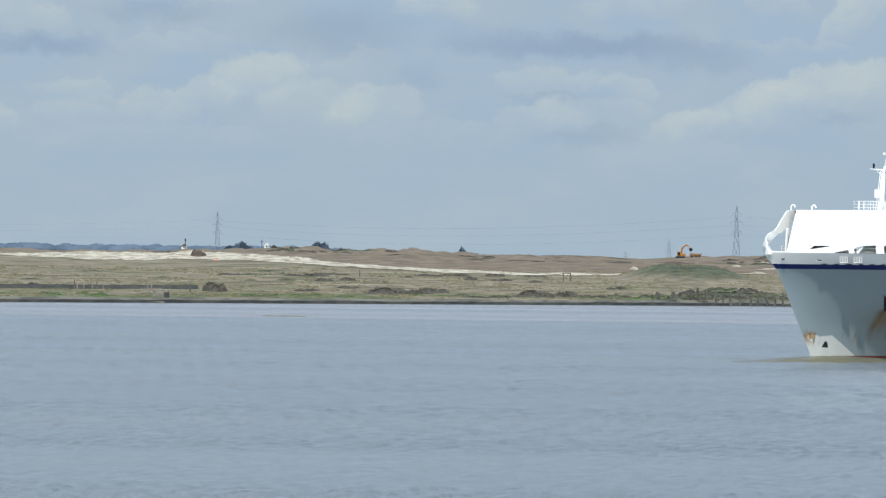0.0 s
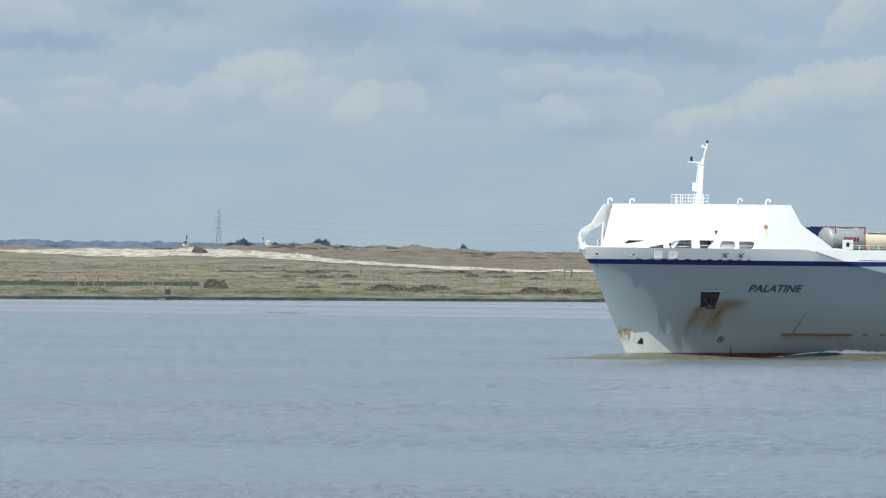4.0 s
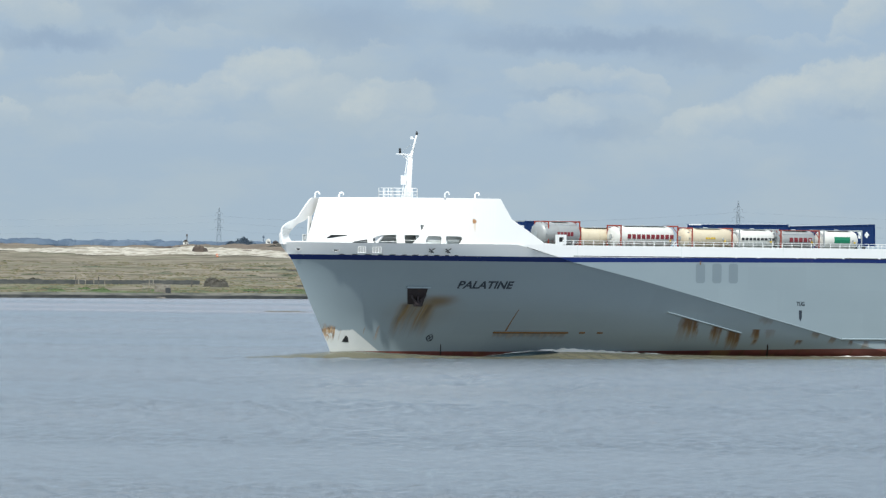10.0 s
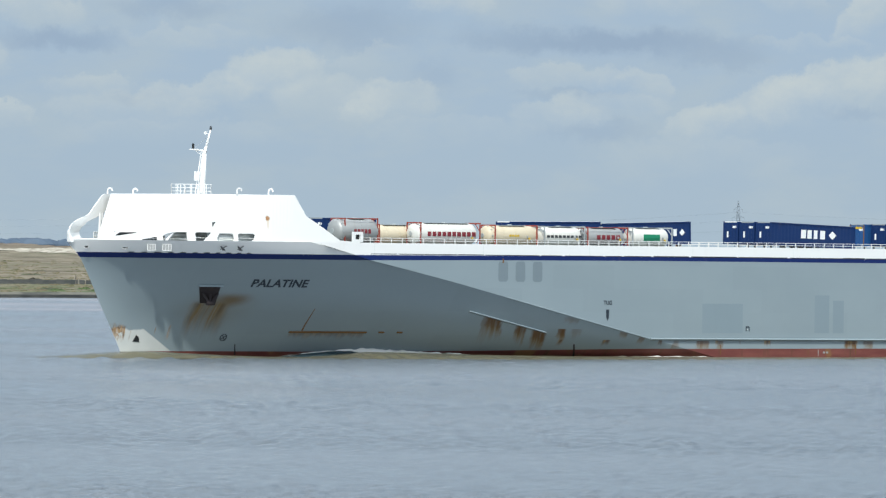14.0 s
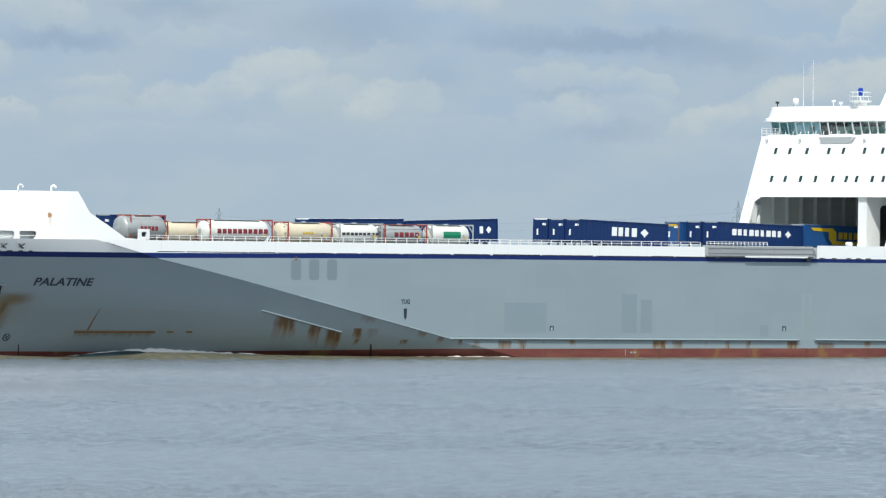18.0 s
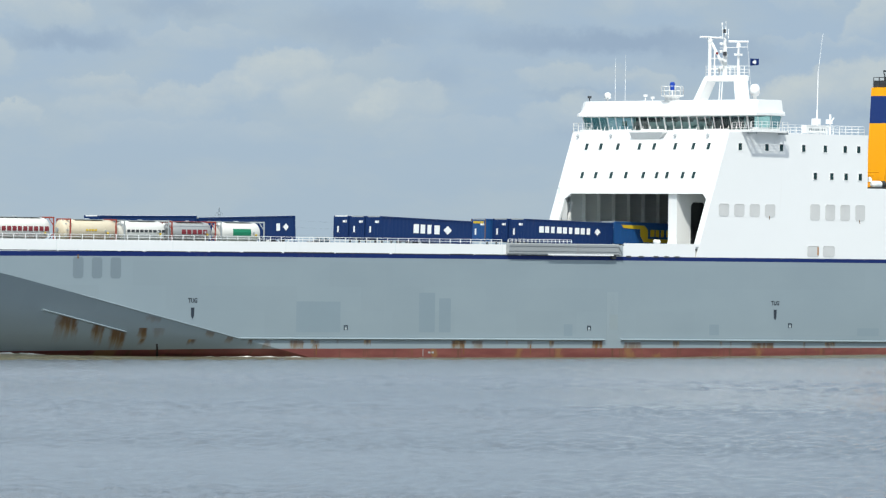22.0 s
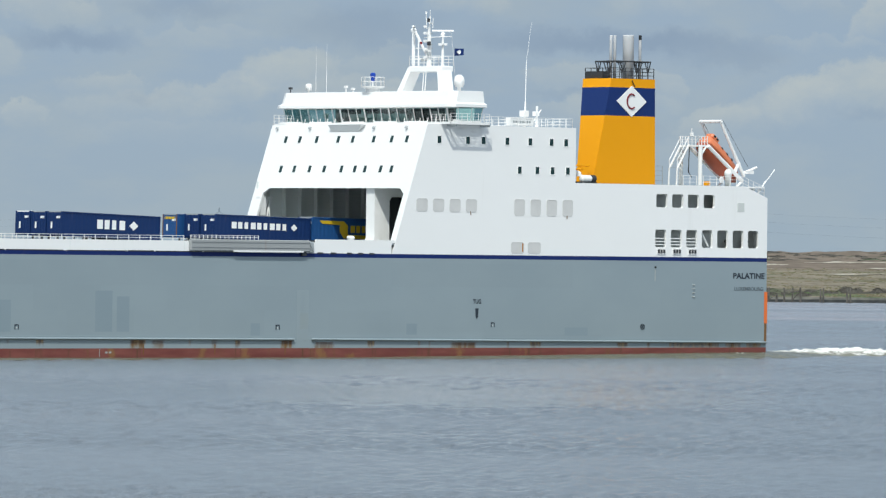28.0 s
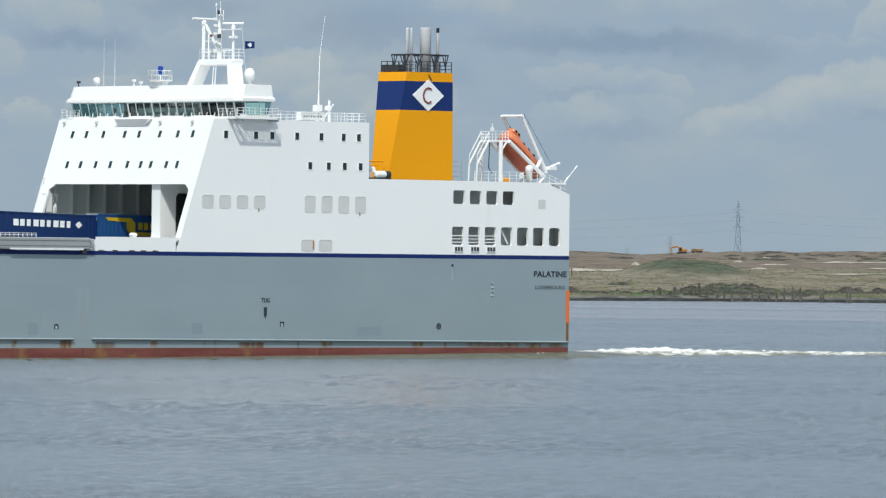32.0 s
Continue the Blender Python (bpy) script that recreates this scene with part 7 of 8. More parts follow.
foam_strip("bow_wave", beside([(24.6, 0.06, -0.12), (27.0, 0.07, 0.20), (30.0, 0.09, 0.52), (32.5, 0.16, 0.76), (33.6, 0.40, 0.88), (35.5, 0.55, 0.92), (38.0, 0.75, 0.90), (41.0, 0.75, 0.68), (44.0, 0.65, 0.56), (47.0, 0.50, 0.46), (50.0, 0.35, 0.28), (53.0, 0.15, 0.0)], 0.55), "white breaking bow wave along the hull", FOAM, 1.0, "foam", 0.38)
foam_strip("wave_face", beside([(23.8, 0.25, -0.16), (26.0, 0.6, 0.10), (28.5, 0.9, 0.36), (31.0, 0.9, 0.58), (33.0, 0.7, 0.72), (34.6, 0.5, 0.60), (36.2, 0.3, 0.20)], 1.1), "smooth dark face of the rising bow wave", DARK_WATER, 41.0, "swell", 0.15)
foam_strip("bow_wash", hugging(60.5, 84.5, 10, 1.0, 0.7, 0.17), "thin white wash along the hull", FOAM, 5.0, "foam", 0.5)
foam_strip("bow_swell", beside([(2.5, 0.5, -0.16), (5.0, 1.6, 0.22), (7.4, 2.4, 0.56), (10.0, 2.8, 0.54), (14.0, 3.2, 0.36), (19.0, 3.6, 0.14), (24.0, 4.0, 0.02), (28.0, 4.2, 0.00), (32.0, 4.4, 0.24), (36.0, 4.6, 0.56), (40.0, 4.6, 0.50), (46.0, 4.4, 0.34), (52.0, 4.2, 0.24), (60.0, 4.0, 0.15), (72.0, 3.6, 0.10), (84.0, 3.0, 0.06), (100.0, 2.4, 0.02), (140.0, 2.0, -0.02)], 1.6), "brown silty swell pushed up by the bow", CHURN, 9.0, "swell", 0.12, 0.0)
foam_strip("stem_swell", [(-6.0, 13.6, 0.6, -0.14), (-3.0, 13.5, 1.4, -0.02), (1.0, 13.2, 2.0, 0.16), (5.0, 12.6, 2.4, 0.44), (7.6, 12.0, 2.2, 0.56), (9.5, 11.0, 1.6, 0.40), (11.5, 10.4, 0.6, 0.0)], "greenish hump of water ahead of the stem", CHURN, 17.0, "swell", 0.2)
foam_strip("stern_swell", [(128.0, -1.2, 1.6, -0.06), (140.0, -1.4, 2.4, 0.06), (160.0, -1.6, 3.4, 0.20), (175.0, -1.6, 4.4, 0.32), (187.0, -1.4, 5.0, 0.42), (195.5, -0.6, 5.2, 0.44), (200.0, 2.4, 4.4, 0.30), (206.0, 6.0, 3.0, 0.05)], "brown silty swell along the stern", CHURN, 13.0, "swell", 0.18, 0.0)
foam_strip("wake", [(201.0, 10.0, 2.0, -0.1), (205.0, 9.6, 3.2, 0.30), (208.0, 9.4, 3.4, 0.46), (214.0, 9.2, 3.2, 0.62), (219.0, 9.0, 3.0, 0.72), (226.0, 8.8, 2.6, 0.48), (236.0, 8.5, 2.2, 0.34), (250.0, 8.0, 1.8, 0.22), (275.0, 7.5, 1.5, 0.12), (310.0, 7.0, 1.4, 0.10), (400.0, 6.0, 1.3, -0.02)], "white churned wake trailing from the stern", FOAM, 21.0, "wake", 0.7)
foam_strip("stern_wash", [(138.0, -2.2, 0.12, -0.10), (150.0, -2.4, 0.20, 0.10), (162.0, -2.6, 0.25, 0.20), (176.0, -2.6, 0.30, 0.32), (188.0, -2.4, 0.30, 0.42), (196.0, -1.6, 0.25, 0.40), (199.0, 0.5, 0.2, 0.1)], "thin broken line of froth along the stern", FOAM, 31.0, "foam", 0.5, -0.12)
foam_strip("wake_hump", [(197.0, 6.5, 2.4, 0.10), (201.0, 6.6, 3.2, 0.40), (206.0, 7.0, 3.0, 0.34), (212.0, 7.2, 2.0, 0.06)], "smooth olive hump of water under the wake", CHURN, 25.0, "wake", 0.3)
foam_strip("wake_trough", [(200.0, 3.0, 2.0, -0.10), (220.0, 2.0, 5.0, -0.12), (260.0, 0.0, 9.0, -0.10), (320.0, -2.0, 10.0, -0.10), (400.0, -3.0, 8.0, -0.12)], "smooth greenish water beside the wake", CHURN, 27.0, "wake", 0.5)


# ---- the far bank ----
def lay(x, y):
    return land_height(x, y)


def chalk_strip(pts, seed):
    """Chalk spoil spread along a line of (x, y, half depth)."""
    s = Solid()
    rows = []
    for (xa, ya, wa), (xb, yb, wb) in zip(pts, pts[1:]):
        for k in range(28):
            t = k / 28
            x, y, w = xa + (xb - xa) * t, ya + (yb - ya) * t, wa + (wb - wa) * t
            w *= max(0.15, 1 + 0.6 * noise.noise((x * 0.11, seed, 0)) + 0.3 * noise.noise((x * 1.3, seed + 5, 0)) + 0.2 * noise.noise((x * 3.1, seed + 7, 0)))
            y += 22 * noise.noise((x * 0.05, seed + 3, 0))
            rows.append([(x * (y + u * w) / y, y + u * w, lay(x * (y + u * w) / y, y + u * w) + 0.14) for u in (-1, -0.75, -0.5, -0.25, 0, 0.25, 0.5, 0.75, 1)])
    s.loft(rows, False)
    ob = new("chalk_spoil", s.mesh("chalk_spoil", CHALK, True, False))
    return tagged(ob, "strip of pale chalk spoil across the rough ground", "chalk", "chalk spoil", "structure")


chalk_strip([(-230, 2335, 14), (-152, 2335, 20), (-138, 2325, 34), (-120, 2318, 58), (-100, 2322, 52), (-80, 2330, 60), (-62, 2310, 52), (-46, 2270, 70), (-25, 2180, 62), (0, 2090, 46), (22, 2050, 26), (34, 2050, 10)], 1.0)
chalk_strip([(30, 2065, 16), (42, 2075, 34), (56, 2080, 14)], 8.0)
chalk_strip([(94, 2150, 4), (100, 2160, 16), (106, 2158, 4)], 12.0)
chalk_strip([(128, 2400, 4), (140, 2406, 14), (150, 2400, 12), (168, 2404, 5)], 16.0)
chalk_strip([(114, 2030, 3), (122, 2036, 12), (137, 2054, 10), (150, 2050, 4)], 20.0)
chalk_strip([(108, 2322, 4), (113, 2326, 14), (119, 2322, 4)], 24.0)
chalk_strip([(138, 2200, 3), (142, 2204, 12), (147, 2202, 3)], 28.0)
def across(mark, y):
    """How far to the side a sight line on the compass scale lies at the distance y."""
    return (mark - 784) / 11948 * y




# ---- plants on the bank ----
def leaf_mesh(name, mat, seed, lumps, leaves, size):
    """A mounded bush or crown in a unit box (1 wide, 1 high): a lumpy heart under many small leaf clumps with gaps."""
    rng = random.Random(seed)
    s = Solid()
    knobs = []
    for k in range(lumps):
        a, r = rng.uniform(0, 2 * math.pi), 0.34 * math.sqrt(rng.random())
        knobs.append((r * math.cos(a), r * math.sin(a), rng.uniform(0.14, 0.26), rng.uniform(0.45, 1.0) * (1 - 1.4 * r)))

    def top(x, y):
        z = 0.0
        for cx, cy, cr, ch in knobs:
            q = ((x - cx) ** 2 + (y - cy) ** 2) / (cr * cr)
            if q < 1:
                z = max(z, ch * math.sqrt(1 - q) * (0.9 + 0.25 * noise.noise((x * 9, y * 9, seed))))
        return z
    n = 22
    rows = [[(-0.55 + 1.1 * i / n, -0.55 + 1.1 * j / n, 0.88 * top(-0.55 + 1.1 * i / n, -0.55 + 1.1 * j / n)) for i in range(n + 1)] for j in range(n + 1)]
    s.loft(rows, False)
    for k in range(leaves):
        cx, cy, cr, ch = rng.choice(knobs)
        a, r = rng.uniform(0, 2 * math.pi), cr * math.sqrt(rng.random())
        x, y = cx + r * math.cos(a), cy + r * math.sin(a)
        z = top(x, y) * rng.uniform(0.85, 1.12)
        if z < 0.03:
            continue
        e = size * rng.uniform(0.5, 1.3)
        u = Vector((rng.gauss(0, 1), rng.gauss(0, 0.5), rng.gauss(0, 1))).normalized() * e
        w = Vector((rng.gauss(0, 1), rng.gauss(0, 0.5), rng.gauss(0, 1))).normalized() * e * 0.7
        c = Vector((x, y, max(z, 0.03)))
        s.add([c - u, c + w * 0.6, c + u, c - w * 0.6], [(0, 1, 2, 3)])
    return s.mesh(name, mat, False, False)


BUSH = [leaf_mesh("bush", (LEAF, LEAF_BROWN)[k % 2] if k < 6 else LEAF_GREEN, 30 + k, 12, 800, 0.035) for k in range(9)]
CROWN = [leaf_mesh("crown", LEAF_HAZED, 60 + k, 14, 1800, 0.035) for k in range(3)]


def bush(x, y, w, h, k, label="low dark scrubby bush on the marsh", sink=0.1):
    ob = new("bush", BUSH[k])
    ob.matrix_world = pose(x, y, land_height(x, y) - sink * h, 0, 0, 180 * (k % 2)) @ Matrix.Diagonal((w * 1.45, w * 1.3, h, 1))
    return tagged(ob, label, "bush", "bushes on the bank")


# mounds of scrub: place, width, height
SCRUB_EAST = [(-12.7, 1622, 9.1, 1.9), (-6.7, 1636, 7.3, 1.8), (-2.1, 1662, 6.0, 1.6), (22.4, 1624, 8.2, 2.0), (28.9, 1636, 7.3, 2.1), (-31.1, 1794, 3.8, 1.0), (-25.2, 1818, 4.1, 1.1), (4.4, 1964, 6.3, 1.3), (15.6, 1972, 4.7, 1.1), (8.3, 1884, 3.4, 1.1), (16.9, 1886, 4.6, 0.9), (-23.6, 1706, 4.5, 0.7),
              (-40.8, 1790, 3.0, 0.6), (-37.5, 1902, 9.0, 1.3), (-30.2, 1946, 5.4, 0.7), (-3.9, 1944, 7.1, 0.7), (-9.9, 1904, 3.2, 0.7), (27.4, 1990, 5.6, 0.7), (26.3, 1872, 3.7, 0.7), (-36.5, 2136, 1.8, 0.5), (-28.0, 2128, 3.6, 0.6), (-16.8, 1906, 2.1, 0.5), (-32.4, 1644, 4.6, 1.0)]
SCRUB_WEST = [(-54.2, 1610, 4.5, 3.1), (-53.2, 1606, 3.2, 2.0), (-65.1, 1688, 3.8, 0.7), (-59.5, 1896, 5.5, 0.7), (-53.5, 1898, 5.5, 0.6), (-46.5, 1912, 8.0, 0.5), (-51.6, 2006, 5.0, 0.6), (-99.3, 1642, 3.2, 0.9), (-75.2, 1794, 5.0, 0.5), (-49.9, 1784, 3.0, 0.5), (-41.4, 1806, 4.0, 0.5), (-98.2, 1890, 4.7, 0.5), (-105.4, 1740, 4.9, 0.5),
              (63, 1690, 7, 1.6), (46, 1760, 4, 1.2), (102, 1690, 5, 2.4), (110, 1700, 4, 1.6), (-16, 1640, 2.0, 2.2)]
for i, (x, y, w, h) in enumerate(SCRUB_EAST + SCRUB_WEST):
    bush(x, y, w, h * 1.45, (2 * i + (1 if h > 0.65 else 0)) % 6, "rounded mound of dark scrub on the marsh" if h > 0.9 else "flat tuft of dark scrub in dry grass")
# hedges of bramble near the water: rows of clumps
rng = random.Random(11)
for x0, x1, d0, n, hh in ((34, 46, 26, 8, 1.7), (49, 62, 40, 8, 1.7), (66, 84, 70, 10, 1.9), (-46, -38, 18, 5, 0.7), (88, 112, 60, 10, 1.5), (6, 16, 24, 5, 0.9), (53, 66, 12, 9, 1.3), (64, 92, 14, 16, 1.5), (60, 86, 40, 14, 1.7)):
    for k in range(n):
        x = x0 + (x1 - x0) * (k + rng.uniform(0.2, 0.8)) / n
        y = bank(x) + d0 + rng.uniform(-4, 6)
        bush(x, y, rng.uniform(2.2, 3.8), hh * rng.uniform(0.6, 1.1), rng.randrange(6), "straggling dark bramble clump near the water")
# scattered low scrub further up
for k in range(34):
    d = rng.uniform(90, 560)
    a = rng.uniform(-0.07, 0.07)
    x = a * (1571 + d)
    y = bank(x) + d
    bush(x, y, rng.uniform(1.5, 4.0), rng.uniform(0.2, 0.42), rng.randrange(6), "flat tuft of dark scrub in dry grass")
# green thicket along the foot of the bank, in broken runs
for k in range(46):
    x = -108 + 232 * (k + rng.uniform(0.1, 0.9)) / 46
    if noise.noise((x * 0.045, 6.0, 2.0)) < -0.12:
        continue
    y = bank(x) + rng.uniform(14, 46)
    bush(x, y, rng.uniform(2.0, 5.0), rng.uniform(0.5, 1.25), rng.choice((6, 7, 8, 0)), "low green thicket at the foot of the bank")
# brown scrub along the spoil ridge
for k in range(96):
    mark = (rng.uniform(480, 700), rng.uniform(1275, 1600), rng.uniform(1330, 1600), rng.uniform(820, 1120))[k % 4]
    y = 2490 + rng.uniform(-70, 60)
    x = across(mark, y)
    bush(x, y, rng.uniform(2.5, 7.0), rng.uniform(0.5, 1.5) * (0.5 if k % 4 == 3 else 1), rng.choice((1, 3, 5, 0)), "brown leafless scrub on the spoil ridge", 0.2)


def tussocks():
    """Grass tufts in their thousands over the near slopes."""
    r = random.Random(5)
    s = Solid()
    v, f = [], []
    for k in range(5200):
        d = 9 + 560 * r.random() ** 1.3
        a = r.uniform(-0.075, 0.075)
        x = a * (1571 + d)
        y = bank(x) + d
        if noise.noise((x * 0.05, d * 0.012, 9.0)) < -0.1 and r.random() < 0.7:
            continue
        z = land_height(x, y)
        h = r.uniform(0.08, 0.24)
        w = r.uniform(0.5, 2.0)
        for q in range(3):
            dx, dy = r.uniform(-w, w), r.uniform(-1, 1)
            n = len(v)
            v += [(x + dx - w * 0.5, y + dy, z - 0.05), (x + dx + w * 0.5, y + dy, z - 0.05), (x + dx + r.uniform(-0.3, 0.3), y + dy, z + h)]
            f.append((n, n + 1, n + 2))
    s.add(v, f)
    n = Nodes("tussock_grass")
    c = n.node("NewGeometry").outputs["Random Per Island"]
    rp = n.node("ValToRGB", Fac=c)
    for p, col in ((0.35, (0.150, 0.146, 0.088, 1)), (0.6, (0.205, 0.175, 0.118, 1))):
        e = rp.color_ramp.elements.new(p)
        e.color = col
    rp.color_ramp.elements[0].color = (0.115, 0.120, 0.066, 1)
    rp.color_ramp.elements[-1].color = (0.255, 0.22, 0.155, 1)
    mat = n.set(rp.outputs["Color"], 0.95, 0.0, 0.1)
    tagged(new("grass", s.mesh("grass", mat, False, False)), "dry and green grass tussocks over the marsh", "grass", "", "stuff")


tussocks()


def tree(x, y, top, w, h, k, label):
    """A tree whose crown top stands at the height top."""
    t = thing("tree", label, "tree", "trees on the skyline")
    t.matrix_world = pose(x, y, 0)
    base = min(land_height(x, y), top - h)
    s = Solid()
    pts = [(0, 0, base - 0.2), (0.1, 0, base + (top - base) * 0.35), (-0.1, 0, top - h * 0.5)]
    s.tube(pts[0], pts[1], w * 0.05, 8, w * 0.035).tube(pts[1], pts[2], w * 0.035, 8, w * 0.02)
    for j in range(6):
        a = j * 1.05 + k
        s.tube(pts[1], (w * 0.3 * math.cos(a), w * 0.3 * math.sin(a), top - h * (0.35 + 0.1 * (j % 3))), w * 0.02, 5, w * 0.006)
    part("trunk", s, TIMBER, t)
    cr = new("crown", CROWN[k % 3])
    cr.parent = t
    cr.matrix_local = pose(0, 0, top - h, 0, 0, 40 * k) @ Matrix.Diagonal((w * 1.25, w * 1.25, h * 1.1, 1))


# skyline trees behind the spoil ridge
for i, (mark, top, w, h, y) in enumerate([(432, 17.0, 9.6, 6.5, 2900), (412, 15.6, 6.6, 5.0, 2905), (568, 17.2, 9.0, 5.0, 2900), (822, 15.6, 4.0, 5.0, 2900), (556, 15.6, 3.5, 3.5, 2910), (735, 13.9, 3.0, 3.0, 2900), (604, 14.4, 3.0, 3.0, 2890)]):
    tree(across(mark, y), y, top, w, h, i, "round-headed skyline tree coloured blue with haze")


def far_wood():
    r = random.Random(8)
    s = Solid()
    for k in range(230):
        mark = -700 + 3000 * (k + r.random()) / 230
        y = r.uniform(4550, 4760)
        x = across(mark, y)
        top = 14.1 + 1.5 * noise.noise((mark * 0.013, 1.0, 0)) + 1.6 * noise.noise((mark * 0.045, 6.0, 0)) + r.uniform(-0.4, 0.4)
        if 620 < mark < 2400:
            top -= 5.5 - 2.5 * max(0.0, noise.noise((mark * 0.03, 4.0, 0)))
        else:
            top += 0.9
        w = r.uniform(9, 17)
        rings = []
        for j in range(6):
            th = math.pi * (j + 0.4) / 6
            rings.append([(x + w * math.sin(th) * math.cos(p * 0.785) * r.uniform(0.92, 1.08), y + w * 0.6 * math.sin(th) * math.sin(p * 0.785), max(1.5, top - 6 + 6 * math.cos(th) * r.uniform(0.96, 1.03))) for p in range(8)])
        s.loft(rings)
        for q in range(6):
            th, ph = r.uniform(0, 1.5), r.uniform(0, 6.28)
            c = Vector((x + w * math.sin(th) * math.cos(ph), y - 0.5 - w * 0.6 * abs(math.sin(th) * math.sin(ph)), top - 6 + 6.2 * math.cos(th)))
            e = r.uniform(0.3, 0.6)
            s.add([c + Vector((-e, 0, 0)), c + Vector((0, -e, -e * 0.6)), c + Vector((e, 0, 0)), c + Vector((0, 0, e * 0.8))], [(0, 1, 2, 3)])
    s.box(-2600, -60, 4780, 4784, 0, 13.6).box(-60, 2600, 4780, 4784, 0, 8.0)
    tagged(new("far_woods", s.mesh("far_woods", FAR_HAZED, False, False)), "line of distant woods with haze put into their blue colour", "trees", "", "stuff")


far_wood()


# ---- pylons and wires ----
def pylon(x, y, height, base_z):
    p = thing("pylon", "tall lattice steel electricity pylon, its grey paled to haze blue", "pylon", "pylons")
    p.matrix_world = pose(x, y, base_z)
    levels = [(0, 2.6), (0.22, 2.0), (0.42, 1.5), (0.58, 1.15), (0.72, 0.9), (0.86, 0.7), (1.0, 0.2)]
    leg = Solid()
    br = Solid()
    r = height * 0.0034
    corner = [(-1, -1), (1, -1), (1, 1), (-1, 1)]
    for (ta, wa), (tb, wb) in zip(levels, levels[1:]):
        za, zb = ta * height, tb * height
        for i in range(4):
            (ax, ay), (bx, by) = corner[i], corner[(i + 1) % 4]
            leg.tube((ax * wa, ay * wa, za), (ax * wb, ay * wb, zb), r * 1.4, 4)
            br.tube((ax * wa, ay * wa, za), (bx * wb, by * wb, zb), r, 3).tube((bx * wa, by * wa, za), (ax * wb, ay * wb, zb), r, 3)
            br.tube((ax * wb, ay * wb, zb), (bx * wb, by * wb, zb), r, 3)
    part("legs", leg, PYLON_HAZED, p)
    part("bracing", br, PYLON_HAZED, p)
    for t, w in ((0.62, 2.6), (0.76, 3.2), (0.88, 2.3)):
        z = t * height
        arm = Solid()
        for sx in (-1, 1):
            arm.tube((0, 0, z + 1.4), (sx * w, 0, z), r * 1.2, 4).tube((0, -1, z - 0.3), (sx * w, 0, z), r * 1.2, 4).tube((sx * w, 0, z), (sx * w, 0, z - 1.6), r, 4)
        part("cross_arm", arm, PYLON_HAZED, p)
    return p


PYL = [(-152.8, 4600, 36.3, 2.0), (157.2, 3600, 37.2, 2.0), (161.0, 4840 - 60, 20.5, 2.0), (130.5, 4790, 12.5, 2.0)]
for x, y, hgt, bz in PYL:
    pylon(x, y, hgt, bz)


def wire(a, b, sag, seg=14):
    s = Solid()
    pts = []
    for i in range(seg + 1):
        t = i / seg
        p = Vector(a).lerp(Vector(b), t)
        p.z -= sag * 4 * t * (1 - t)
        pts.append(p)
    s.path(pts, 0.028, 3)
    ob = new("power_line", s.mesh("power_line", PYLON_HAZED, False, False))
    tagged(ob, "thin sagging overhead power line", "cable", "power lines")


for t, w in ((0.62, 2.6), (0.76, 3.2), (0.88, 2.3)):
    for sx in (-1, 1):
        za, zb = 2 + t * 36.3 - 1.6, 2 + t * 37.2 - 1.6
        wire((-152.8 + sx * w, 4600, za), (157.2 + sx * w, 3600, zb), 6.0)
        wire((-152.8 + sx * w, 4600, za), (-620 + sx * w, 4700, za), 5.0)
        wire((157.2 + sx * w, 3600, zb), (520 + sx * w, 2900, zb), 6.0)

# ---- old timber jetty ----
jetty = thing("old_jetty", "derelict grey timber jetty with leaning piles", "jetty")
jr = random.Random(21)
tops = []
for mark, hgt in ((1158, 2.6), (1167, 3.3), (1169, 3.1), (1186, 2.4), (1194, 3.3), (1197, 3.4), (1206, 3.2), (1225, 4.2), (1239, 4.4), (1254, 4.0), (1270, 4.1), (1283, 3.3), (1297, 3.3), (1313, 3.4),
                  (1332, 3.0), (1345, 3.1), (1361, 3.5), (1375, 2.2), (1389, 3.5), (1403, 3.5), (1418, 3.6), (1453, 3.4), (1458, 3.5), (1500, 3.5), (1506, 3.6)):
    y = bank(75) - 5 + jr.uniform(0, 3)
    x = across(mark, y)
    lean = jr.uniform(-0.12, 0.12)
    r = jr.uniform(0.20, 0.30)
    part("post", Solid().tube((x, y, -0.8), (x + lean, y, hgt), r, 8, r * 0.85), TIMBER, jetty)
    tops.append((x + lean, y, hgt))
for k in range(0, 20):
    a, b = tops[k], tops[k + 1]
    if jr.random() < 0.72:
        z = min(a[2], b[2]) * jr.choice((0.50, 0.78, 0.95))
        part("beam", Solid().box(a[0] - 0.15, b[0] + 0.15, a[1] - 0.42, a[1] - 0.22, z - 0.13, z + 0.13), TIMBER, jetty)
    if k % 3 == 1:
        part("brace", Solid().tube((a[0], a[1] - 0.3, 0.5), (b[0], b[1] - 0.3, b[2] * 0.9), 0.11, 5), TIMBER, jetty)

# ---- sluice, wall, debris ----
sluice = thing("sluice", "small weathered concrete sluice house on the bank", "sluice")
sx, sy = -63.6, 1528.0
part("block", Solid().chamfer(sx - 1.5, sx + 1.9, sy, sy + 3, 0.3, 3.0, 0.12), CONCRETE, sluice)
part("gate", Solid().box(sx + 0.9, sx + 2.1, sy - 0.15, sy, 0.1, 2.4), DARK_STEEL, sluice)
for k in range(6):
    part("post", Solid().tube((sx - 4.2 + 0.9 * k, sy, 1.0), (sx - 4.2 + 0.9 * k, sy, 3.3), 0.08, 5), CONCRETE, sluice)
part("handrail", Solid().tube((sx - 4.2, sy, 3.25), (sx + 0.4, sy, 3.25), 0.07, 5), CONCRETE, sluice)
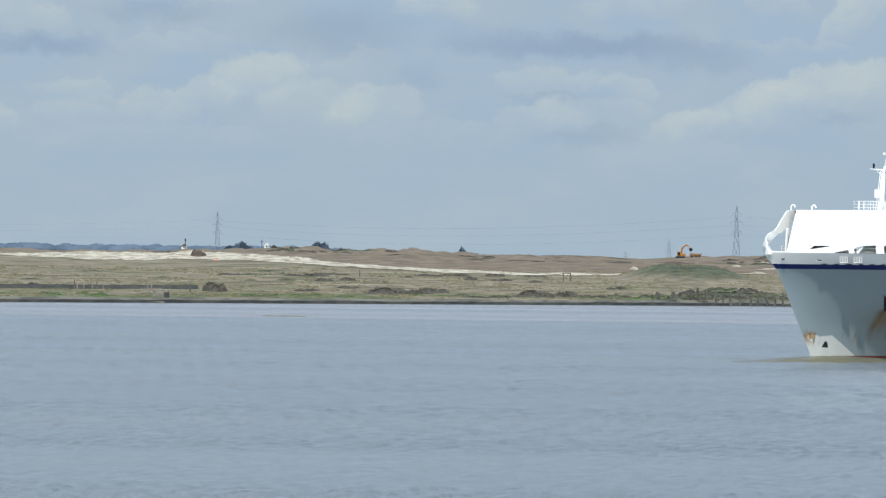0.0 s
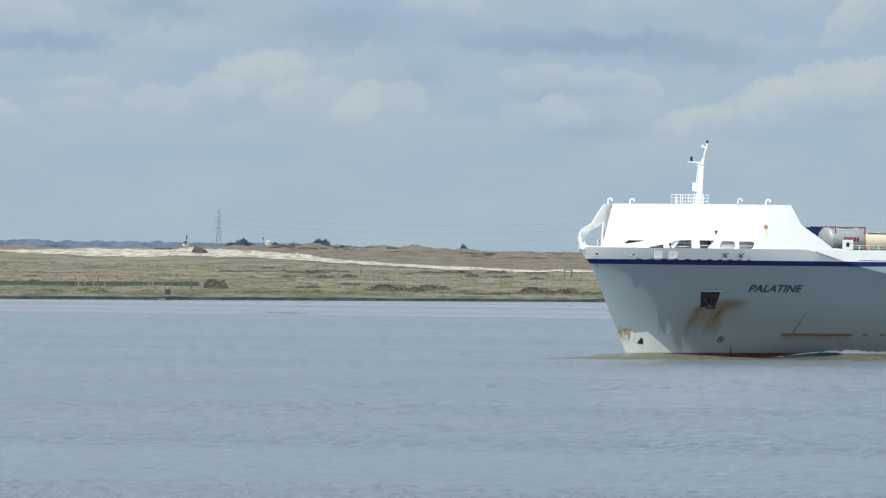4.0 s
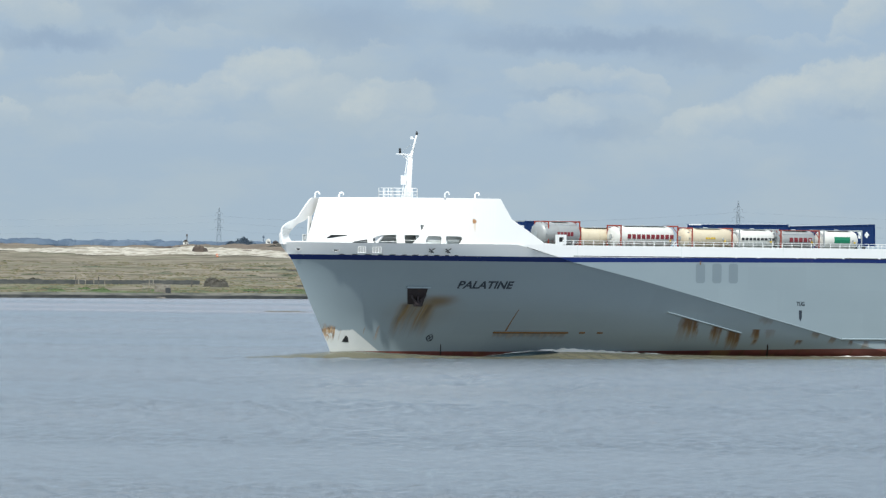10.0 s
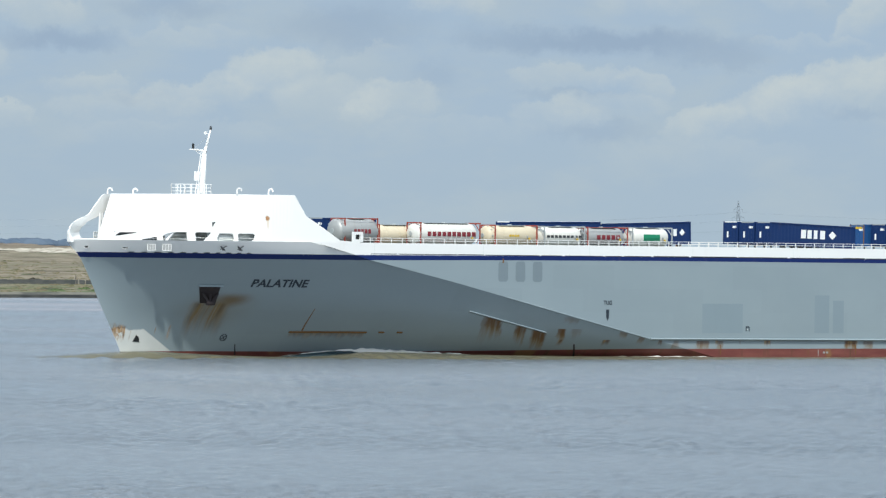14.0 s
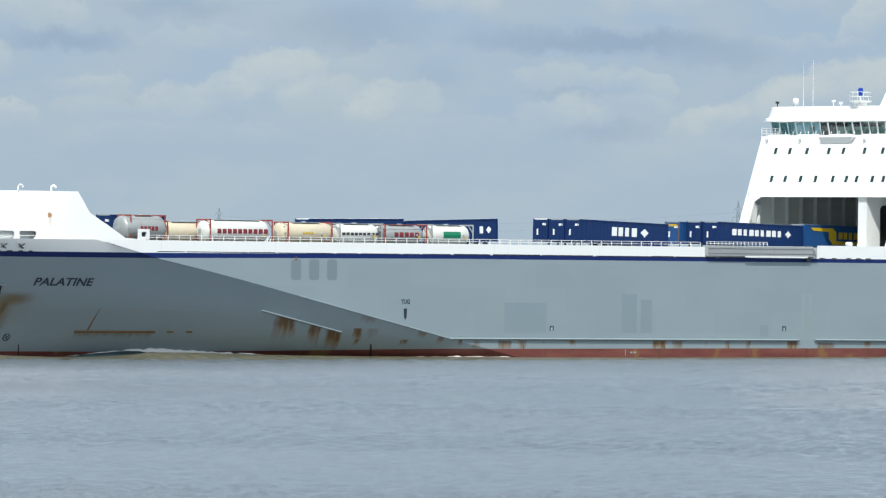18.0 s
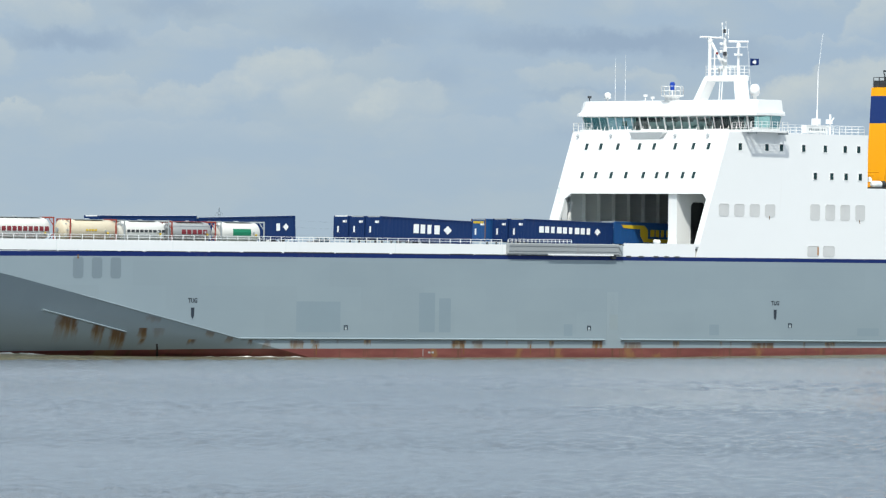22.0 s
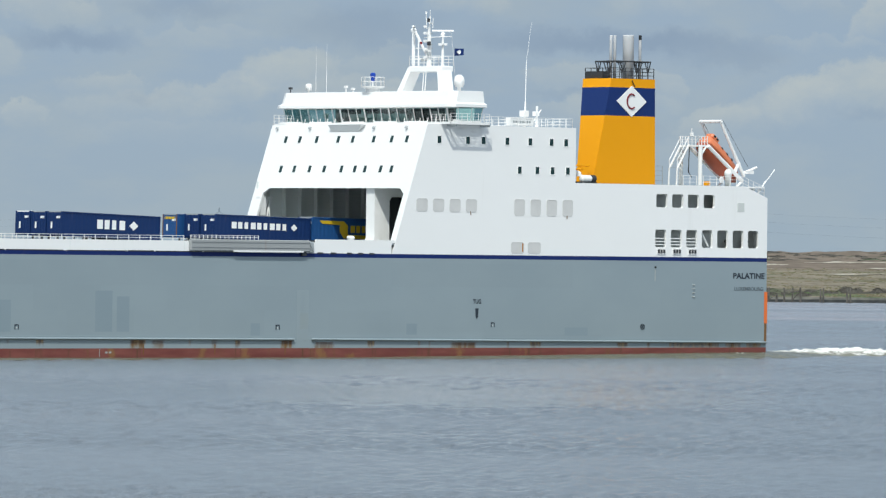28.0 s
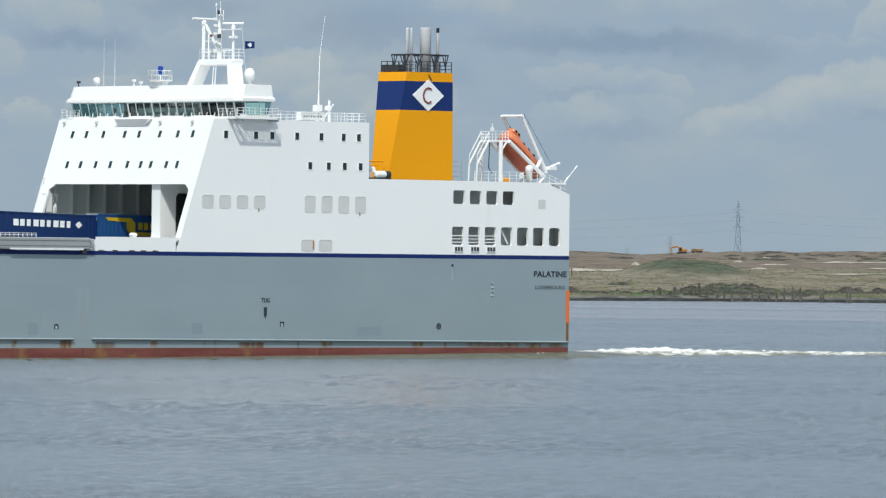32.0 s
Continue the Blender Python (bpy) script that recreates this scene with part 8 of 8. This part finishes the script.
part("apron", Solid().box(sx - 2.6, sx + 1.2, sy - 8, sy, -0.6, 0.35), CONCRETE, sluice)
wall = thing("flood_wall", "long low dark flood wall across the marsh", "wall")
for k in range(30):
    x = -106 + 47 * k / 30
    y = 1592 + (1640 - 1592) * k / 30
    z = land_height(x, y)
    part("wall_panel", Solid().box(x, x + 1.64, y - 0.03 * (k % 2), y + 0.4, z - 0.4, z + 1.05 + 0.06 * math.sin(k * 2.3)), WALL_DARK, wall)
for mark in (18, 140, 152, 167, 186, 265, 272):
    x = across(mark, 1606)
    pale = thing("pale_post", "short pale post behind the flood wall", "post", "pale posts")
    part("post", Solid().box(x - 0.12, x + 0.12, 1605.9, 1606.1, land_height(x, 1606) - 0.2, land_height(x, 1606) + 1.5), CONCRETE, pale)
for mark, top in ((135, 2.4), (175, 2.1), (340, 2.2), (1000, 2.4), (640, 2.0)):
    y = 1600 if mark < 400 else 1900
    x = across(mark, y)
    z = land_height(x, y)
    po = thing("marker_post", "weathered upright marker post", "post", "marker posts")
    part("post", Solid().tube((x, y, z - 0.2), (x, y, z + top), 0.13, 6, 0.10), TIMBER, po)
gy = 1916
gx = across(1000, gy)
goal = thing("timber_frame", "small open frame of dark timber posts", "frame")
for dx in (0, 2.0):
    part("post", Solid().tube((gx + dx, gy, land_height(gx, gy) - 0.3), (gx + dx, gy, land_height(gx, gy) + 2.3), 0.14, 6), TIMBER, goal)
part("crossbar", Solid().box(gx - 0.2, gx + 2.2, gy - 0.1, gy + 0.1, land_height(gx, gy) + 2.1, land_height(gx, gy) + 2.3), TIMBER, goal)
drum = thing("marker_drum", "bright orange marker drum on the slope", "drum")
dz0 = land_height(-74.7, 2234)
part("barrel", Solid().lathe((-74.7, 2234, dz0 - 0.1), (0, 0, 1), [(0, 0.4), (0.5, 0.42), (1.1, 0.4)], 12), ORANGE, drum)
part("band", Solid().lathe((-74.7, 2234, dz0 + 0.45), (0, 0, 1), [(0, 0.43), (0.2, 0.43)], 12), WHITE, drum)


def rough_heap(name, x, y, w, dpt, h, mat, label, seed):
    s = Solid()
    n = 26
    rows = []
    for j in range(9):
        row = []
        for i in range(n + 1):
            u, v = -1 + 2 * i / n, -1 + 2 * j / 8
            r2 = u * u + v * v
            z = h * max(0, 1 - r2) ** 0.8 * (0.75 + 0.6 * noise.noise((u * 3 + seed, v * 2, seed)))
            px, py = x + u * w, y + v * dpt
            row.append((px, py, land_height(px, py) - 0.15 + max(z, 0)))
        rows.append(row)
    s.loft(rows, False)
    ob = new(name, s.mesh(name, mat, True, False))
    return tagged(ob, label, "heap", "heaps of spoil")


EARTH = simple("turned_earth", (0.055, 0.042, 0.034), (0.12, 0.092, 0.072), 0.5)
SHINGLE = simple("mud", (0.10, 0.09, 0.07), (0.16, 0.145, 0.115), 0.8)
rough_heap("earth_heap", -83.6, 2322, 2.9, 10, 3.4, EARTH, "dark heap of turned earth", 1.0)
rough_heap("earth_heap", -98.0, 2400, 5.6, 12, 0.9, EARTH, "low brown heap of earth", 4.0)
rough_heap("earth_heap", 84.0, 2450, 9.0, 15, 0.9, EARTH, "brown heap of spoil under the digger", 7.0)
for x, y, w, h, sd in ((64.5, 2258, 1.6, 1.2, 2.0), (104.3, 2390, 2.0, 0.9, 5.0), (116.7, 2440, 3.0, 1.2, 8.0), (113.5, 2325, 4.0, 0.7, 11.0), (101.1, 2160, 3.0, 1.0, 14.0)):
    rough_heap("chalk_heap", x, y, w, 4, h, CHALK, "small pale heap of chalk", sd)
s = Solid()
rows = []
for i in range(40):
    t = i / 39
    x = -37.0 + 15.0 * t
    w = 6.0 * math.sin(math.pi * t) + 0.3
    lift = 0.8 * math.exp(-((t - 0.55) / 0.22) ** 2) + 0.9 * noise.noise((x * 0.55, 7.0, 2))
    rows.append([(x, 1243 + v * w, LEVEL - 0.03 + 0.27 * (1 - v * v) * lift + 0.05 * noise.noise((x * 2.3, v, 2))) for v in (-1, -0.5, 0, 0.5, 1)])
s.loft(rows, False)
tagged(new("mud_spit", s.mesh("mud_spit", SHINGLE, True, False)), "thin dark spit of mud breaking the water", "mud", "", "structure")

# ---- buildings on the skyline ----
def shed(x, y, top, w, h, wall_mat, label, roof_mat=SLATE):
    b = thing("farm_building", label, "building", "skyline buildings")
    z0 = top - h
    part("wall", Solid().box(x - w / 2, x + w / 2, y, y + w * 0.7, z0 - 4, z0 + h * 0.6), wall_mat, b)
    part("roof", Solid().prism([(x - w * 0.56, z0 + h * 0.58), (x + w * 0.56, z0 + h * 0.58), (x + w * 0.1, z0 + h), (x - w * 0.1, z0 + h)], "y", y - 0.2, y + w * 0.75), roof_mat, b)
    part("window", Solid().box(x - w * 0.15, x + w * 0.1, y - 0.06, y, z0 + h * 0.15, z0 + h * 0.42), BLACK, b)
    part("door", Solid().box(x + w * 0.2, x + w * 0.36, y - 0.06, y, z0 - 1, z0 + h * 0.40), BLACK, b)


shed(-73.8, 2850, 15.3, 2.1, 2.2, HOUSE_WHITE, "small white rendered building on the skyline", HOUSE_WHITE)
shed(-71.0, 2860, 14.5, 2.4, 1.6, SLATE, "small dark-roofed building on the skyline")
shed(-97.6, 2560, 14.2, 2.0, 1.9, HOUSE_WHITE, "little white hut on the ridge")
post = thing("mast_post", "slim dark post on the ridge", "post")
part("post", Solid().tube((-97.2, 2562, 11.0), (-97.2, 2562, 16.4), 0.17, 6, 0.14), SLATE, post)
part("box", Solid().box(-97.5, -96.9, 2561.6, 2562.4, 15.4, 16.2), SLATE, post)

mast = thing("mast_post", "slim mast beside the white building, coloured haze blue", "post")
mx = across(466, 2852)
# wears the haze-blue colour of the far woods
part("post", Solid().tube((mx, 2852, 11.0), (mx, 2852, 16.6), 0.22, 6, 0.16), FAR_HAZED, mast)
part("head", Solid().box(mx - 0.45, mx + 0.45, 2851.7, 2852.3, 15.6, 16.2), FAR_HAZED, mast)

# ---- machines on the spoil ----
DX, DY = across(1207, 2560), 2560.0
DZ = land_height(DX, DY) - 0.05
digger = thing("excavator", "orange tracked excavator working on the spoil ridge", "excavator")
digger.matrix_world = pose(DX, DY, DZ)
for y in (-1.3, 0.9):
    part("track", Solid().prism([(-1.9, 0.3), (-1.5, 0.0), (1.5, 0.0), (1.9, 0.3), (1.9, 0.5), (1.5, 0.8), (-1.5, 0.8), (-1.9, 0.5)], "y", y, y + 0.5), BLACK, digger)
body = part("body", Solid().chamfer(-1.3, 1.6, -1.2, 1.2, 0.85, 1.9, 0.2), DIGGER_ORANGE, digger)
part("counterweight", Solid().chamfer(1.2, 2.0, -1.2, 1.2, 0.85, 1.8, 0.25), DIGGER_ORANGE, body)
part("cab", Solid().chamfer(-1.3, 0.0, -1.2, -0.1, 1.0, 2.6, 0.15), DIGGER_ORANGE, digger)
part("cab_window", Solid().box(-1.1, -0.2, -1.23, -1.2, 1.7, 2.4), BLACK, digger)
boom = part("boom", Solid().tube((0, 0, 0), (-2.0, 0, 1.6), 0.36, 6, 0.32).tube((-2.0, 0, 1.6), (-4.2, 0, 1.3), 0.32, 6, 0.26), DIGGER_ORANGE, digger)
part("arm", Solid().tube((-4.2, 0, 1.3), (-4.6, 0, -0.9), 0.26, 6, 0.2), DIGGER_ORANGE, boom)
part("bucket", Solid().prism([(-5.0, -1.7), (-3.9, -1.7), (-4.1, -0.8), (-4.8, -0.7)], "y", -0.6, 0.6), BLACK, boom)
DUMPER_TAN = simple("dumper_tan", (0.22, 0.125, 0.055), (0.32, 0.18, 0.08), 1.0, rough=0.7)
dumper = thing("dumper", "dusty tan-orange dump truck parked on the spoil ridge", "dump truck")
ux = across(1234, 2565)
uz = land_height(ux, 2565) - 0.1
part("skip", Solid().prism([(ux - 0.6, uz + 0.8), (ux + 2.0, uz + 0.8), (ux + 2.4, uz + 1.5), (ux - 0.8, uz + 1.5)], "y", 2564, 2566), DUMPER_TAN, dumper)
part("cab", Solid().chamfer(ux - 2.2, ux - 0.9, 2564, 2566, uz + 0.5, uz + 1.7, 0.15), DUMPER_TAN, dumper)
part("chassis", Solid().box(ux - 2.3, ux + 1.9, 2564.2, 2565.8, uz + 0.45, uz + 0.8), BLACK, dumper)
for wx in (-1.6, 0.2, 1.2):
    part("wheel", Solid().lathe((ux + wx, 2563.8, uz + 0.4), (0, 1, 0), [(0, 0.25), (0.02, 0.42), (0.3, 0.42), (0.32, 0.25)], 12), BLACK, dumper)
RIDGE = simple("ridge_earth", (0.125, 0.102, 0.080), (0.205, 0.166, 0.130), 0.4)
hr = random.Random(77)
for k in range(22):
    x = -145 + 132 * (k + hr.random()) / 22
    rough_heap("earth_mound", x, 2310 + hr.uniform(-38, 38) - max(0, x + 46) * 3.4, hr.uniform(1.0, 3.2), 6, hr.uniform(0.25, 0.55), RIDGE, "low brown mound of earth on the chalk", 40.0 + k)
for k in range(26):
    mark = -20 + 1600 * (k + hr.random()) / 26
    y = 2480 + hr.uniform(-40, 50)
    rough_heap("spoil_heap", across(mark, y), y, hr.uniform(2.5, 8), 14, hr.uniform(0.5, 1.3), RIDGE, "brown weathered spoil heap on the ridge", float(k))


def motions():
    """Everything that moves."""
    rows = [(t, ship_pose(t)) for t in SHIP_TIMES]
    for ob, at in CARRIED:
        walk(ob, [(t, m @ at) for t, m in rows])
    # the radars turn clockwise, once in 2.5 and in 1.96 seconds
    for bar, at, start, period, step in ((large_scanner, (154.0, 14.6, 36.7), 23.0, 2.5, 0.3), (small_scanner, (155.7, 11.6, 36.22), 22.6, 1.96, 0.25)):
        rows = [k * step for k in range(int(32 / step) + 1)]
        rows += [32.0] if rows[-1] < 31.99 else []
        walk(bar, [(t, pose(at[0] - MID[0], at[1] - MID[1], at[2], 0, 0, 46.6 - 360 * (t - start) / period)) for t in rows])
    # the digger's boom swings up and comes down again
    walk(boom, [(0.0, pose(0.2, 0, 1.5, 0, 40, 150)), (6.0, pose(0.2, 0, 1.5, 0, 30, 130)), (12.0, pose(0.2, 0, 1.5, 0, 10, 70)), (18.0, pose(0.2, 0, 1.5, 0, 20, 20)),
                (26.0, pose(0.2, 0, 1.5, 0, 0, 0)), (29.0, pose(0.2, 0, 1.5, 0, -10, 0)), (32.0, pose(0.2, 0, 1.5, 0, -8, 0))])
    # the clouds drift slowly across
    walk(sky_sheet, [(0.0, pose(-26, 0, 0)), (32.0, pose(-2.5, 0, 0))])
    # the ripples run slowly down the river
    walk(river, [(0.0, pose(8, 5, 0)), (32.0, pose(-8, -5, 0))])


motions()
